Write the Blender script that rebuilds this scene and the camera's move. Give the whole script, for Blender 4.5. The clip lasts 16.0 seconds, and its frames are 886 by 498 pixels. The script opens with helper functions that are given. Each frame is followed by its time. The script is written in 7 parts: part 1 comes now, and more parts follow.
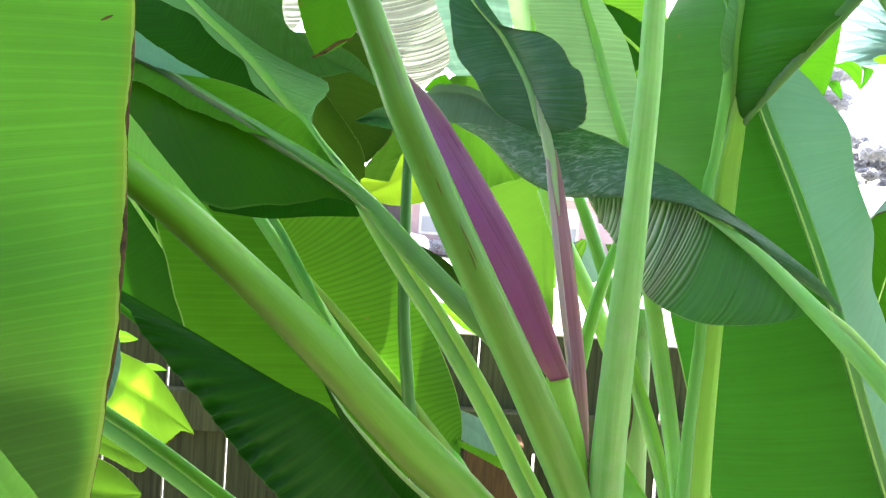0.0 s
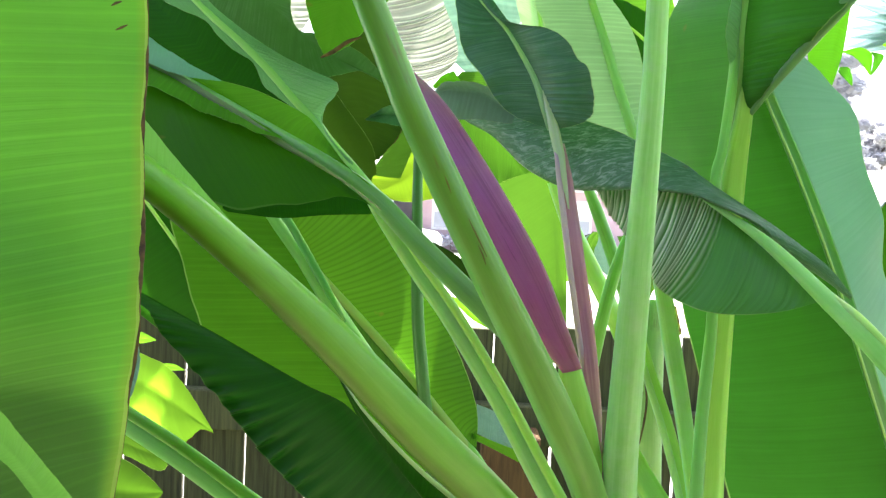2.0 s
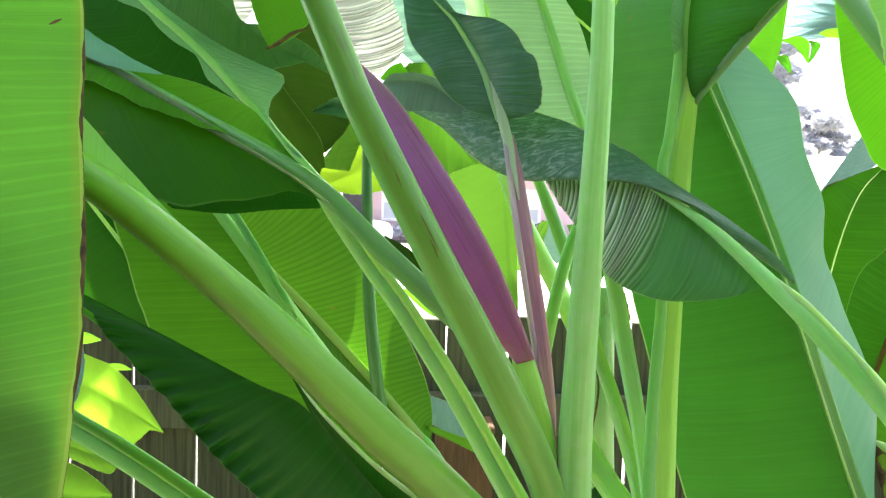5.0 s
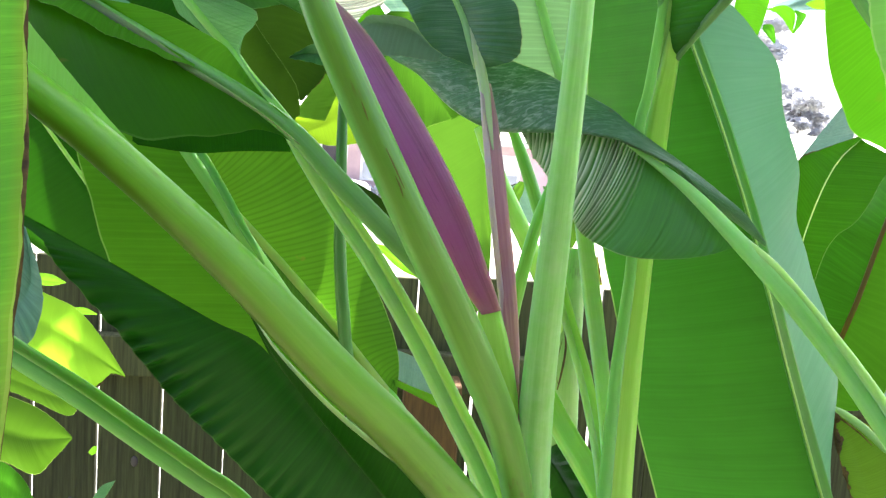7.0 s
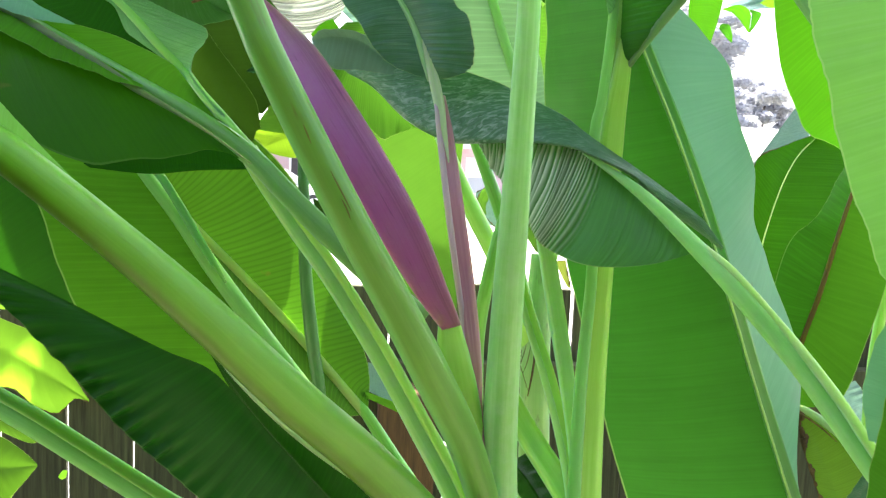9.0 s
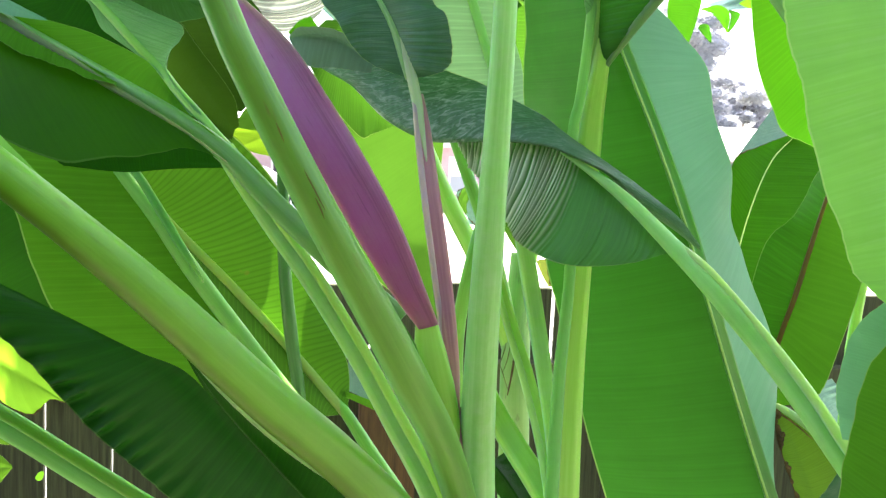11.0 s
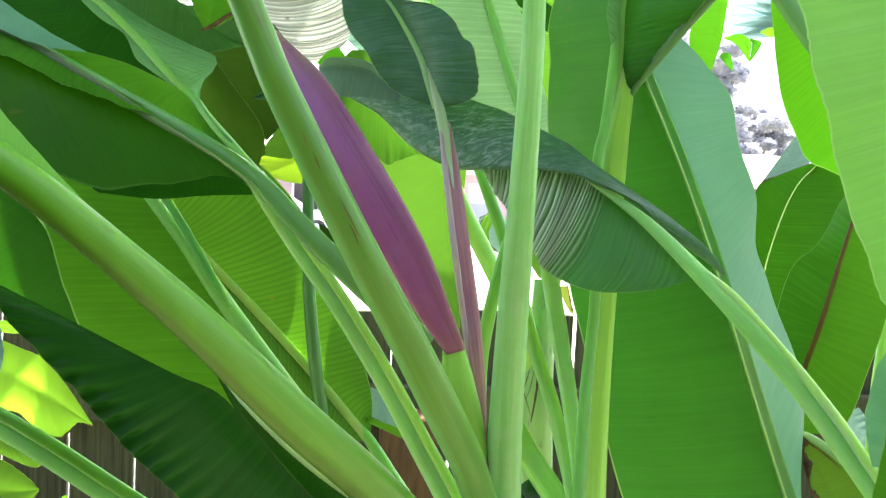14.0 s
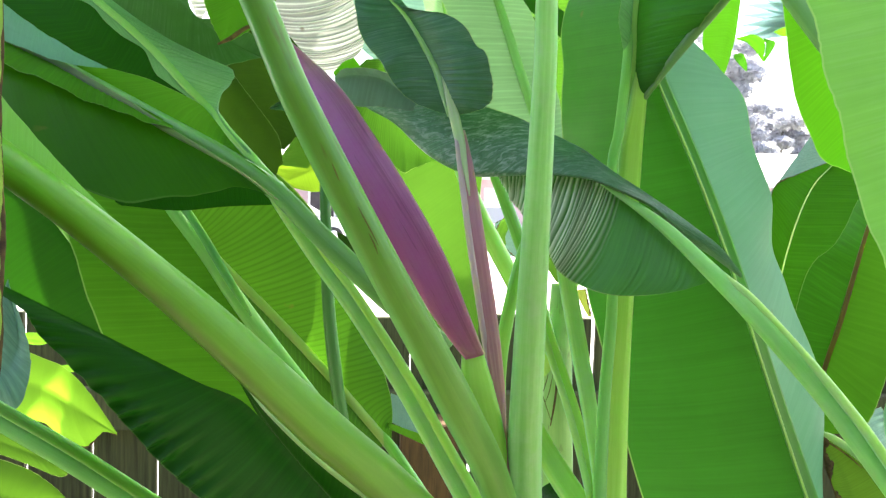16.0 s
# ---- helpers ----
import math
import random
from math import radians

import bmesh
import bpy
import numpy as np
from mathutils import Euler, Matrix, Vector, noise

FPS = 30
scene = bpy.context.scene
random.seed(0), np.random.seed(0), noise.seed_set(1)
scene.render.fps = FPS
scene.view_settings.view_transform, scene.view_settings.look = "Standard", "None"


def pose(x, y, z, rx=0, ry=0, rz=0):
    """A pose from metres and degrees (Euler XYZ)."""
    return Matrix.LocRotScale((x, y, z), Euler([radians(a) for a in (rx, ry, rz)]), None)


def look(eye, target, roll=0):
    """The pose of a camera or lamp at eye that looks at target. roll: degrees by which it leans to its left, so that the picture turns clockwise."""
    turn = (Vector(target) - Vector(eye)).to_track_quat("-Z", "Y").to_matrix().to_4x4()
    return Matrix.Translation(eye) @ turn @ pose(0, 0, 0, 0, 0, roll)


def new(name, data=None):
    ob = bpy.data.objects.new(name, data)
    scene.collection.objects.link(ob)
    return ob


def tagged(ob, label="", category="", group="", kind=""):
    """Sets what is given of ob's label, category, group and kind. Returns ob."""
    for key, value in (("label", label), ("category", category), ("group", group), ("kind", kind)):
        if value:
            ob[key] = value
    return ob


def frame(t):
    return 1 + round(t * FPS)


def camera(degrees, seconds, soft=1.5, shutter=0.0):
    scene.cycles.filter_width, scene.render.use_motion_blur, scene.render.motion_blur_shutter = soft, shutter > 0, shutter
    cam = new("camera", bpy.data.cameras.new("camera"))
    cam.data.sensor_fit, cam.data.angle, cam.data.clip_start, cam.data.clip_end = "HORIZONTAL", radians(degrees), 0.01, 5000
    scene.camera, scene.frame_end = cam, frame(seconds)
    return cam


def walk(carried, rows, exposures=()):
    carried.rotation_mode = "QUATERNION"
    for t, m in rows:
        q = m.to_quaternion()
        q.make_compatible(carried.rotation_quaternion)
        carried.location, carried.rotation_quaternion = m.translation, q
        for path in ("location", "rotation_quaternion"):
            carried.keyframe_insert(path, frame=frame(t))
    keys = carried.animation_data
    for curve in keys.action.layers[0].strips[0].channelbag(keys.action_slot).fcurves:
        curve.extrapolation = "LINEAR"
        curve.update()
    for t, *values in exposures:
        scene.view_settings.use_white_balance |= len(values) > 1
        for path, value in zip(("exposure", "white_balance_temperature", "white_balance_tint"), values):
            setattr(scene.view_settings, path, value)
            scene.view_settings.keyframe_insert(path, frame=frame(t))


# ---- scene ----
cam = camera(56.7, 16.0, soft=1.35)
PATH = [
    (0, (0.0000, 0.0000, 1.7800), (0.0000, 1.9973, 1.6753), 4.00),
    (0.5, (0.0029, -0.0033, 1.7799), (0.0074, 1.9949, 1.6949), 3.76),
    (1, (0.0040, -0.0056, 1.7791), (0.0015, 1.9925, 1.6918), 3.47),
    (1.5, (0.0027, -0.0065, 1.7804), (-0.0138, 1.9909, 1.6817), 2.83),
    (2, (0.0012, -0.0062, 1.7806), (-0.0302, 1.9900, 1.6627), 2.74),
    (2.5, (0.0010, -0.0061, 1.7815), (-0.0109, 1.9915, 1.6844), 2.65),
    (3, (-0.0025, -0.0046, 1.7832), (-0.0079, 1.9933, 1.6925), 2.51),
    (5.5, (0.0034, -0.0036, 1.7810), (0.1085, 1.9873, 1.6224), 1.93),
    (6, (0.0064, -0.0034, 1.7768), (0.1076, 1.9854, 1.5912), 2.85),
    (6.5, (0.0070, 0.0003, 1.7726), (0.1429, 1.9838, 1.5554), 3.85),
    (7, (0.0062, 0.0047, 1.7725), (0.1567, 1.9866, 1.5496), 4.42),
    (7.5, (0.0035, 0.0073, 1.7740), (0.1743, 1.9896, 1.5708), 4.39),
    (8, (0.0020, 0.0031, 1.7794), (0.1606, 1.9886, 1.5994), 3.55),
    (8.5, (0.0099, 0.0047, 1.7786), (0.1928, 1.9862, 1.5780), 2.89),
    (9, (0.0153, 0.0085, 1.7790), (0.2287, 1.9860, 1.5690), 2.56),
    (11.5, (0.0185, 0.0104, 1.7792), (0.2744, 1.9827, 1.5683), 2.70),
    (12, (0.0193, 0.0109, 1.7789), (0.2732, 1.9838, 1.5715), 2.65),
    (12.5, (0.0221, 0.0072, 1.7769), (0.2710, 1.9811, 1.5730), 2.60),
    (13, (0.0200, 0.0082, 1.7754), (0.2592, 1.9843, 1.5809), 3.00),
    (13.5, (0.0169, 0.0049, 1.7773), (0.2389, 1.9857, 1.6124), 2.97),
    (14, (0.0132, 0.0038, 1.7791), (0.2195, 1.9876, 1.6309), 2.73),
    (14.5, (0.0140, 0.0006, 1.7819), (0.2056, 1.9880, 1.6653), 2.05),
    (15, (0.0109, -0.0048, 1.7826), (0.1701, 1.9861, 1.6782), 1.61),
    (15.5, (0.0114, -0.0054, 1.7797), (0.1646, 1.9850, 1.6578), 1.60),
    (16, (0.0122, -0.0018, 1.7805), (0.1778, 1.9866, 1.6428), 1.67),
]
walk(cam, [(t, look(eye, target, roll)) for t, eye, target, roll in PATH])
scene.view_settings.exposure = 2.47

# ---- daylight: bright hazy sky and a high sun behind the plants ----
SUN_EL, SUN_AZ = 62.0, 15.0   # degrees up; degrees clockwise from +y
world = bpy.data.worlds.new("sky")
scene.world = world
world.use_nodes = True
wn = world.node_tree.nodes
sky = wn.new("ShaderNodeTexSky")
sky.sky_type = "NISHITA"
sky.sun_disc = False
sky.sun_elevation, sky.sun_rotation = radians(SUN_EL), radians(SUN_AZ)
sky.air_density, sky.dust_density, sky.ozone_density = 0.65, 5.0, 1.1
world.node_tree.links.new(sky.outputs[0], wn["Background"].inputs[0])
wn["Background"].inputs[1].default_value = 0.15
sun = new("sun", bpy.data.lights.new("sun", "SUN"))
sun.data.energy, sun.data.angle, sun.data.color = 4.0, radians(0.6), (1.0, 0.94, 0.84)
a, e = radians(SUN_AZ), radians(SUN_EL)
sun.matrix_world = look((0, 0, 6), Vector((0, 0, 6)) - Vector((math.sin(a) * math.cos(e), math.cos(a) * math.cos(e), math.sin(e))))


# ---- materials ----
def nodes_of(name):
    m = bpy.data.materials.new(name)
    m.use_nodes = True
    nt = m.node_tree
    nt.nodes.clear()
    out = nt.nodes.new("ShaderNodeOutputMaterial")

    def add(kind, **kw):
        n = nt.nodes.new("ShaderNode" + kind)
        for k, v in kw.items():
            if k in n.inputs:
                n.inputs[k].default_value = v
        return n

    def link(a, b):
        nt.links.new(a, b)
    return m, nt, out, add, link


def ramp(add, link, fac, stops):
    r = add("ValToRGB")
    els = r.color_ramp.elements
    els[0].position, els[0].color = stops[0][0], (*stops[0][1], 1)
    els[1].position, els[1].color = stops[-1][0], (*stops[-1][1], 1)
    for p, c in stops[1:-1]:
        els.new(p).color = (*c, 1)
    link(fac, r.inputs[0])
    return r.outputs[0]


def mixc(add, link, kind, fac, a, b):
    m = add("Mix")
    m.data_type, m.blend_type = "RGBA", kind
    for sock, v in ((m.inputs[0], fac), (m.inputs[6], a), (m.inputs[7], b)):
        if isinstance(v, (int, float)):
            sock.default_value = v
        elif isinstance(v, tuple):
            sock.default_value = (*v, 1)
        else:
            link(v, sock)
    return m.outputs[2]


def maths(add, link, op, a, b=0.0, c=0.0):
    m = add("Math")
    m.operation = op
    for sock, v in zip(m.inputs, (a, b, c)):
        if isinstance(v, (int, float)):
            sock.default_value = v
        else:
            link(v, sock)
    return m.outputs[0]


def leaf_material(name, base, glow, gloss=0.42, through_amount=0.45, vein_gain=0.10, relief=0.25, bloom=0.0, spots=(0.16, 0.10, 0.03), shine=0.22, crest_gain=0.25, crest_light=0.0, crest_from=16.0, rim=0.35, silver=0.0, yellow_edge=0.0, thin=5.0):
    """Banana leaf: colour, side veins that run out from the midrib, waxy bloom, translucent sheet.
    u of the UV runs along the midrib, v from margin to margin."""
    m, nt, out, add, link = nodes_of(name)
    uv = add("UVMap")
    sep = add("SeparateXYZ")
    link(uv.outputs[0], sep.inputs[0])
    geo = add("TexCoord")
    n1 = add("TexNoise", Scale=9.0, Detail=5.0, Roughness=0.6)
    link(geo.outputs["Object"], n1.inputs["Vector"])
    n2 = add("TexNoise", Scale=60.0, Detail=4.0, Roughness=0.6)
    link(geo.outputs["Object"], n2.inputs["Vector"])
    # side veins: a ladder of fine lines with uneven strength
    stretch = add("CombineXYZ")
    link(maths(add, link, "MULTIPLY", sep.outputs[0], 60.0), stretch.inputs[0])
    link(maths(add, link, "MULTIPLY", sep.outputs[1], 1.2), stretch.inputs[1])
    n3 = add("TexNoise", Scale=1.0, Detail=3.0, Roughness=0.7)
    link(stretch.outputs[0], n3.inputs["Vector"])
    fine = add("CombineXYZ")
    link(maths(add, link, "MULTIPLY", sep.outputs[0], 360.0), fine.inputs[0])
    link(maths(add, link, "MULTIPLY", sep.outputs[1], 2.0), fine.inputs[1])
    n4 = add("TexNoise", Scale=1.0, Detail=2.0, Roughness=0.5)
    link(fine.outputs[0], n4.inputs["Vector"])
    lines = maths(add, link, "ADD", maths(add, link, "MULTIPLY", n3.outputs[0], 0.62), maths(add, link, "MULTIPLY", n4.outputs[0], 0.38))
    v = maths(add, link, "MULTIPLY_ADD", lines, 2.0, -1.0)
    wheel = maths(add, link, "COSINE", maths(add, link, "MULTIPLY", sep.outputs[0], 60.0 * 2 * math.pi))
    crest = maths(add, link, "POWER", maths(add, link, "MULTIPLY_ADD", wheel, 0.5, 0.5), thin)
    v = maths(add, link, "ADD", v, maths(add, link, "MULTIPLY", maths(add, link, "SUBTRACT", crest, 0.25), maths(add, link, "MULTIPLY", n3.outputs[0], crest_gain * 2)))
    tone = maths(add, link, "MULTIPLY_ADD", v, vein_gain * 2.2, 1.0)
    tone = maths(add, link, "MULTIPLY", tone, maths(add, link, "MULTIPLY_ADD", n1.outputs[0], 0.5, 0.75))
    c1 = mixc(add, link, "MULTIPLY", 1.0, base, tone)
    c2 = mixc(add, link, "MULTIPLY", 1.0, glow, tone)
    if bloom:
        wax = maths(add, link, "MULTIPLY", ramp(add, link, n4.outputs[0], [(0.4, (0.05, 0.05, 0.05)), (0.66, (1, 1, 1))]), ramp(add, link, n2.outputs[0], [(0.35, (0.1, 0.1, 0.1)), (0.65, (1, 1, 1))]))
        c1 = mixc(add, link, "MIX", maths(add, link, "MULTIPLY", wax, bloom), c1, (0.42, 0.52, 0.46))
    if silver:
        dash = add("CombineXYZ")
        link(maths(add, link, "MULTIPLY", sep.outputs[0], 46.0), dash.inputs[0])
        link(maths(add, link, "MULTIPLY", sep.outputs[1], 15.0), dash.inputs[1])
        n7 = add("TexNoise", Scale=1.0, Detail=4.0, Roughness=0.7, Distortion=0.8)
        link(dash.outputs[0], n7.inputs["Vector"])
        patch = maths(add, link, "MULTIPLY", ramp(add, link, n7.outputs[0], [(0.5, (0, 0, 0)), (0.66, (1, 1, 1))]), ramp(add, link, n1.outputs[0], [(0.3, (0.15, 0.15, 0.15)), (0.6, (1, 1, 1))]))
        c1 = mixc(add, link, "MIX", maths(add, link, "MULTIPLY", patch, silver), c1, (0.45, 0.55, 0.48))
    # pale fold crests: the light they catch, mixed into the colour
    if crest_light:
        line_light = maths(add, link, "MULTIPLY", maths(add, link, "POWER", crest, 0.21), maths(add, link, "MULTIPLY", ramp(add, link, n3.outputs[0], [(0.25, (0.35, 0.35, 0.35)), (0.5, (1, 1, 1))]), crest_light))
        far = add("MapRange")
        far.inputs[1].default_value, far.inputs[2].default_value = crest_from, crest_from + 6
        link(maths(add, link, "MULTIPLY", sep.outputs[0], 60.0), far.inputs[0])
        line_light = maths(add, link, "MULTIPLY", line_light, far.outputs[0])
        c1 = mixc(add, link, "MIX", line_light, c1, (0.85, 0.9, 0.8))
        c2 = mixc(add, link, "MIX", line_light, c2, (0.5, 0.6, 0.4))
    # thin pale rim along the margin
    edge = maths(add, link, "ABSOLUTE", maths(add, link, "SUBTRACT", sep.outputs[1], 0.5))
    rim_line = maths(add, link, "MULTIPLY", maths(add, link, "GREATER_THAN", edge, 0.494), rim)
    c1 = mixc(add, link, "MIX", rim_line, c1, (0.5, 0.62, 0.3))
    c2 = mixc(add, link, "MIX", rim_line, c2, (0.6, 0.8, 0.2))
    if yellow_edge:
        near = add("MapRange")
        near.inputs[1].default_value, near.inputs[2].default_value = 0.475, 0.497
        link(maths(add, link, "ADD", edge, maths(add, link, "MULTIPLY_ADD", n1.outputs[0], 0.03, -0.015)), near.inputs[0])
        worn = maths(add, link, "MULTIPLY", near.outputs[0], yellow_edge)
        c1 = mixc(add, link, "MIX", worn, c1, (0.30, 0.30, 0.05))
        c2 = mixc(add, link, "MIX", worn, c2, (0.5, 0.5, 0.04))
    # small dry flecks
    n5 = add("TexNoise", Scale=34.0, Detail=2.0, Roughness=0.4)
    link(geo.outputs["Object"], n5.inputs["Vector"])
    fleck = ramp(add, link, n5.outputs[0], [(0.74, (0, 0, 0)), (0.78, (1, 1, 1))])
    c1 = mixc(add, link, "MIX", fleck, c1, spots)
    bump = add("Bump", Strength=relief, Distance=0.0012)
    link(lines, bump.inputs["Height"])
    p = add("BsdfPrincipled", **{"Roughness": gloss, "Specular IOR Level": shine})
    link(c1, p.inputs["Base Color"])
    link(maths(add, link, "MULTIPLY_ADD", n2.outputs[0], 0.2, gloss - 0.1), p.inputs["Roughness"])
    link(bump.outputs[0], p.inputs["Normal"])
    tr = add("BsdfTranslucent")
    link(c2, tr.inputs[0])
    link(bump.outputs[0], tr.inputs["Normal"])
    mx = add("MixShader")
    mx.inputs[0].default_value = through_amount
    link(p.outputs[0], mx.inputs[1])
    link(tr.outputs[0], mx.inputs[2])
    link(mx.outputs[0], out.inputs[0])
    return m


def stalk_material(name, base, side, streak=(0.10, 0.09, 0.03), streaks=0.2, gloss=0.38, lines=18.0, wax=0.0, sheen=0.2, flank_shading=None):
    """Fleshy stalk: long fibres, a paler side, brown streaks, a waxy bloom, and light and shade put into the colour of
    its sides; u round, v along.
    """
    m, nt, out, add, link = nodes_of(name)
    uv = add("UVMap")
    sep = add("SeparateXYZ")
    link(uv.outputs[0], sep.inputs[0])
    geo = add("TexCoord")
    st = add("CombineXYZ")
    link(maths(add, link, "MULTIPLY", sep.outputs[0], lines), st.inputs[0])
    link(maths(add, link, "MULTIPLY", sep.outputs[1], 2.5), st.inputs[1])
    n1 = add("TexNoise", Scale=1.0, Detail=4.0, Roughness=0.65)
    link(st.outputs[0], n1.inputs["Vector"])
    n2 = add("TexNoise", Scale=14.0, Detail=4.0, Roughness=0.6)
    link(geo.outputs["Object"], n2.inputs["Vector"])
    c = mixc(add, link, "MIX", ramp(add, link, n1.outputs[0], [(0.2, (0, 0, 0)), (0.8, (1, 1, 1))]), base, side)
    c = mixc(add, link, "MULTIPLY", 1.0, c, maths(add, link, "MULTIPLY_ADD", n2.outputs[0], 0.36, 0.82))
    # light and shade round the stalk, mixed into the colour of its sides
    if flank_shading:
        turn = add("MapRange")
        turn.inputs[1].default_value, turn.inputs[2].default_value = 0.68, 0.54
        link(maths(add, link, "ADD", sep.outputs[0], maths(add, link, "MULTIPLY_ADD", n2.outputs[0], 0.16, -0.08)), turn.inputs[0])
        c = mixc(add, link, "MIX", maths(add, link, "MULTIPLY", turn.outputs[0], 0.75), c, flank_shading)
    st2 = add("CombineXYZ")
    link(maths(add, link, "MULTIPLY", sep.outputs[0], lines * 0.5), st2.inputs[0])
    link(maths(add, link, "MULTIPLY", sep.outputs[1], 7.0), st2.inputs[1])
    st2.inputs[2].default_value = 7.3
    n3 = add("TexNoise", Scale=1.0, Detail=3.0, Roughness=0.6)
    link(st2.outputs[0], n3.inputs["Vector"])
    mark = maths(add, link, "MULTIPLY", ramp(add, link, n3.outputs[0], [(0.62, (0, 0, 0)), (0.72, (1, 1, 1))]), streaks)
    c = mixc(add, link, "MIX", mark, c, streak)
    if wax:
        n6 = add("TexNoise", Scale=90.0, Detail=3.0, Roughness=0.7)
        link(geo.outputs["Object"], n6.inputs["Vector"])
        w = maths(add, link, "MULTIPLY", ramp(add, link, n6.outputs[0], [(0.4, (0, 0, 0)), (0.7, (1, 1, 1))]), wax)
        c = mixc(add, link, "MIX", w, c, (0.5, 0.62, 0.5))
    bump = add("Bump", Strength=0.2, Distance=0.0008)
    link(n1.outputs[0], bump.inputs["Height"])
    p = add("BsdfPrincipled", **{"Specular IOR Level": 0.5})
    link(c, p.inputs["Base Color"])
    link(maths(add, link, "MULTIPLY_ADD", n2.outputs[0], 0.2, gloss - 0.1), p.inputs["Roughness"])
    link(bump.outputs[0], p.inputs["Normal"])
    p.inputs["Sheen Weight"].default_value = sheen
    p.inputs["Sheen Roughness"].default_value = 0.45
    p.inputs["Sheen Tint"].default_value = (0.6, 1.0, 0.8, 1)
    p.inputs["Subsurface Weight"].default_value = 0.6
    p.inputs["Subsurface Radius"].default_value = (0.8, 1.0, 0.35)
    p.inputs["Subsurface Scale"].default_value = 0.016
    link(p.outputs[0], out.inputs[0])
    return m


def plain_material(name, dark, light, scale=12.0, rough=0.8, bump_by=0.3, metal=0.0, stretch_by=(1, 1, 1), detail=6.0):
    m, nt, out, add, link = nodes_of(name)
    geo = add("TexCoord")
    mp = add("Mapping")
    mp.inputs["Scale"].default_value = stretch_by
    link(geo.outputs["Object"], mp.inputs[0])
    n1 = add("TexNoise", Scale=scale, Detail=detail, Roughness=0.65)
    link(mp.outputs[0], n1.inputs["Vector"])
    n2 = add("TexNoise", Scale=scale * 0.13, Detail=3.0)
    link(geo.outputs["Object"], n2.inputs["Vector"])
    c = ramp(add, link, n1.outputs[0], [(0.3, dark), (0.7, light)])
    c = mixc(add, link, "MULTIPLY", 1.0, c, maths(add, link, "MULTIPLY_ADD", n2.outputs[0], 1.1, 0.45))
    info = add("ObjectInfo")
    c = mixc(add, link, "MULTIPLY", 1.0, c, maths(add, link, "MULTIPLY_ADD", info.outputs["Random"], 0.3, 0.85))
    b = add("Bump", Strength=bump_by, Distance=0.003)
    link(n1.outputs[0], b.inputs["Height"])
    p = add("BsdfPrincipled", Roughness=rough, Metallic=metal)
    link(c, p.inputs["Base Color"])
    link(b.outputs[0], p.inputs["Normal"])
    link(p.outputs[0], out.inputs[0])
    return m


GREEN = leaf_material("leaf_green", (0.038, 0.155, 0.011), (0.06, 0.26, 0.010), vein_gain=0.2)
LIGHT = leaf_material("leaf_light", (0.145, 0.34, 0.145), (0.155, 0.42, 0.09), through_amount=0.4, gloss=0.42, vein_gain=0.2, relief=0.6, crest_gain=0.25, bloom=0.35)
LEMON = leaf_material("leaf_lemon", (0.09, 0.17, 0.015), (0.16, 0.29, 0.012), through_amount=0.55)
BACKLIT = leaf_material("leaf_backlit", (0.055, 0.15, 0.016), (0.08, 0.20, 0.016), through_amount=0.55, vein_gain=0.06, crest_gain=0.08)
# White in place of green: sun glare on the pleats, put into the colour.
GLARE_WHITE = leaf_material("leaf_glare_white", (0.50, 0.52, 0.48), (0.32, 0.34, 0.30), through_amount=0.35, crest_gain=1.4, vein_gain=0.26, rim=0.0)
HANGING = leaf_material("leaf_hanging", (0.072, 0.26, 0.034), (0.25, 0.68, 0.06), through_amount=0.54, vein_gain=0.085, relief=0.5, crest_gain=0.6, thin=7.0, bloom=0.05, yellow_edge=0.4)
RIBBED = leaf_material("leaf_ribbed", (0.045, 0.14, 0.012), (0.065, 0.185, 0.012), through_amount=0.5, vein_gain=0.2, crest_gain=0.55)
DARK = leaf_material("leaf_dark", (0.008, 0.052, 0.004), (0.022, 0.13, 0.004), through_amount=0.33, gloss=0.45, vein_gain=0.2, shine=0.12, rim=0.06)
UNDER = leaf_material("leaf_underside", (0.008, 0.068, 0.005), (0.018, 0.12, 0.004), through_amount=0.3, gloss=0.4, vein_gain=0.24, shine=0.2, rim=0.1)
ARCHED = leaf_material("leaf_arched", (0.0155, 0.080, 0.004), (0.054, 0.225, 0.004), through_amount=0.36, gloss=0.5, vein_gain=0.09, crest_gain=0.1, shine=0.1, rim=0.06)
KHAKI = leaf_material("leaf_khaki", (0.038, 0.092, 0.008), (0.06, 0.14, 0.008), through_amount=0.35, gloss=0.5, vein_gain=0.07, crest_gain=0.1, shine=0.15, rim=0.5)
SLOPING = leaf_material("leaf_sloping", (0.034, 0.105, 0.026), (0.055, 0.17, 0.026), through_amount=0.36, gloss=0.45, vein_gain=0.12, crest_gain=0.1, bloom=0.1, shine=0.25, rim=0.3)
OCHRE = leaf_material("leaf_ochre", (0.05, 0.13, 0.010), (0.064, 0.155, 0.009), through_amount=0.5, vein_gain=0.05, crest_gain=0.08)
# Dimmed leaf green: the shade is put into the colour.
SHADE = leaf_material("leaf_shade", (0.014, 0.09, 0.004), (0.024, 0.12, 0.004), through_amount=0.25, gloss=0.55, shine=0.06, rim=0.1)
OLIVE = leaf_material("leaf_olive", (0.022, 0.062, 0.006), (0.04, 0.095, 0.007), through_amount=0.3, gloss=0.5, shine=0.15, rim=0.0)
DEEP = leaf_material("leaf_bluish", (0.046, 0.145, 0.066), (0.045, 0.17, 0.04), through_amount=0.2, gloss=0.36, bloom=0.22, shine=0.45, rim=0.5, vein_gain=0.2)
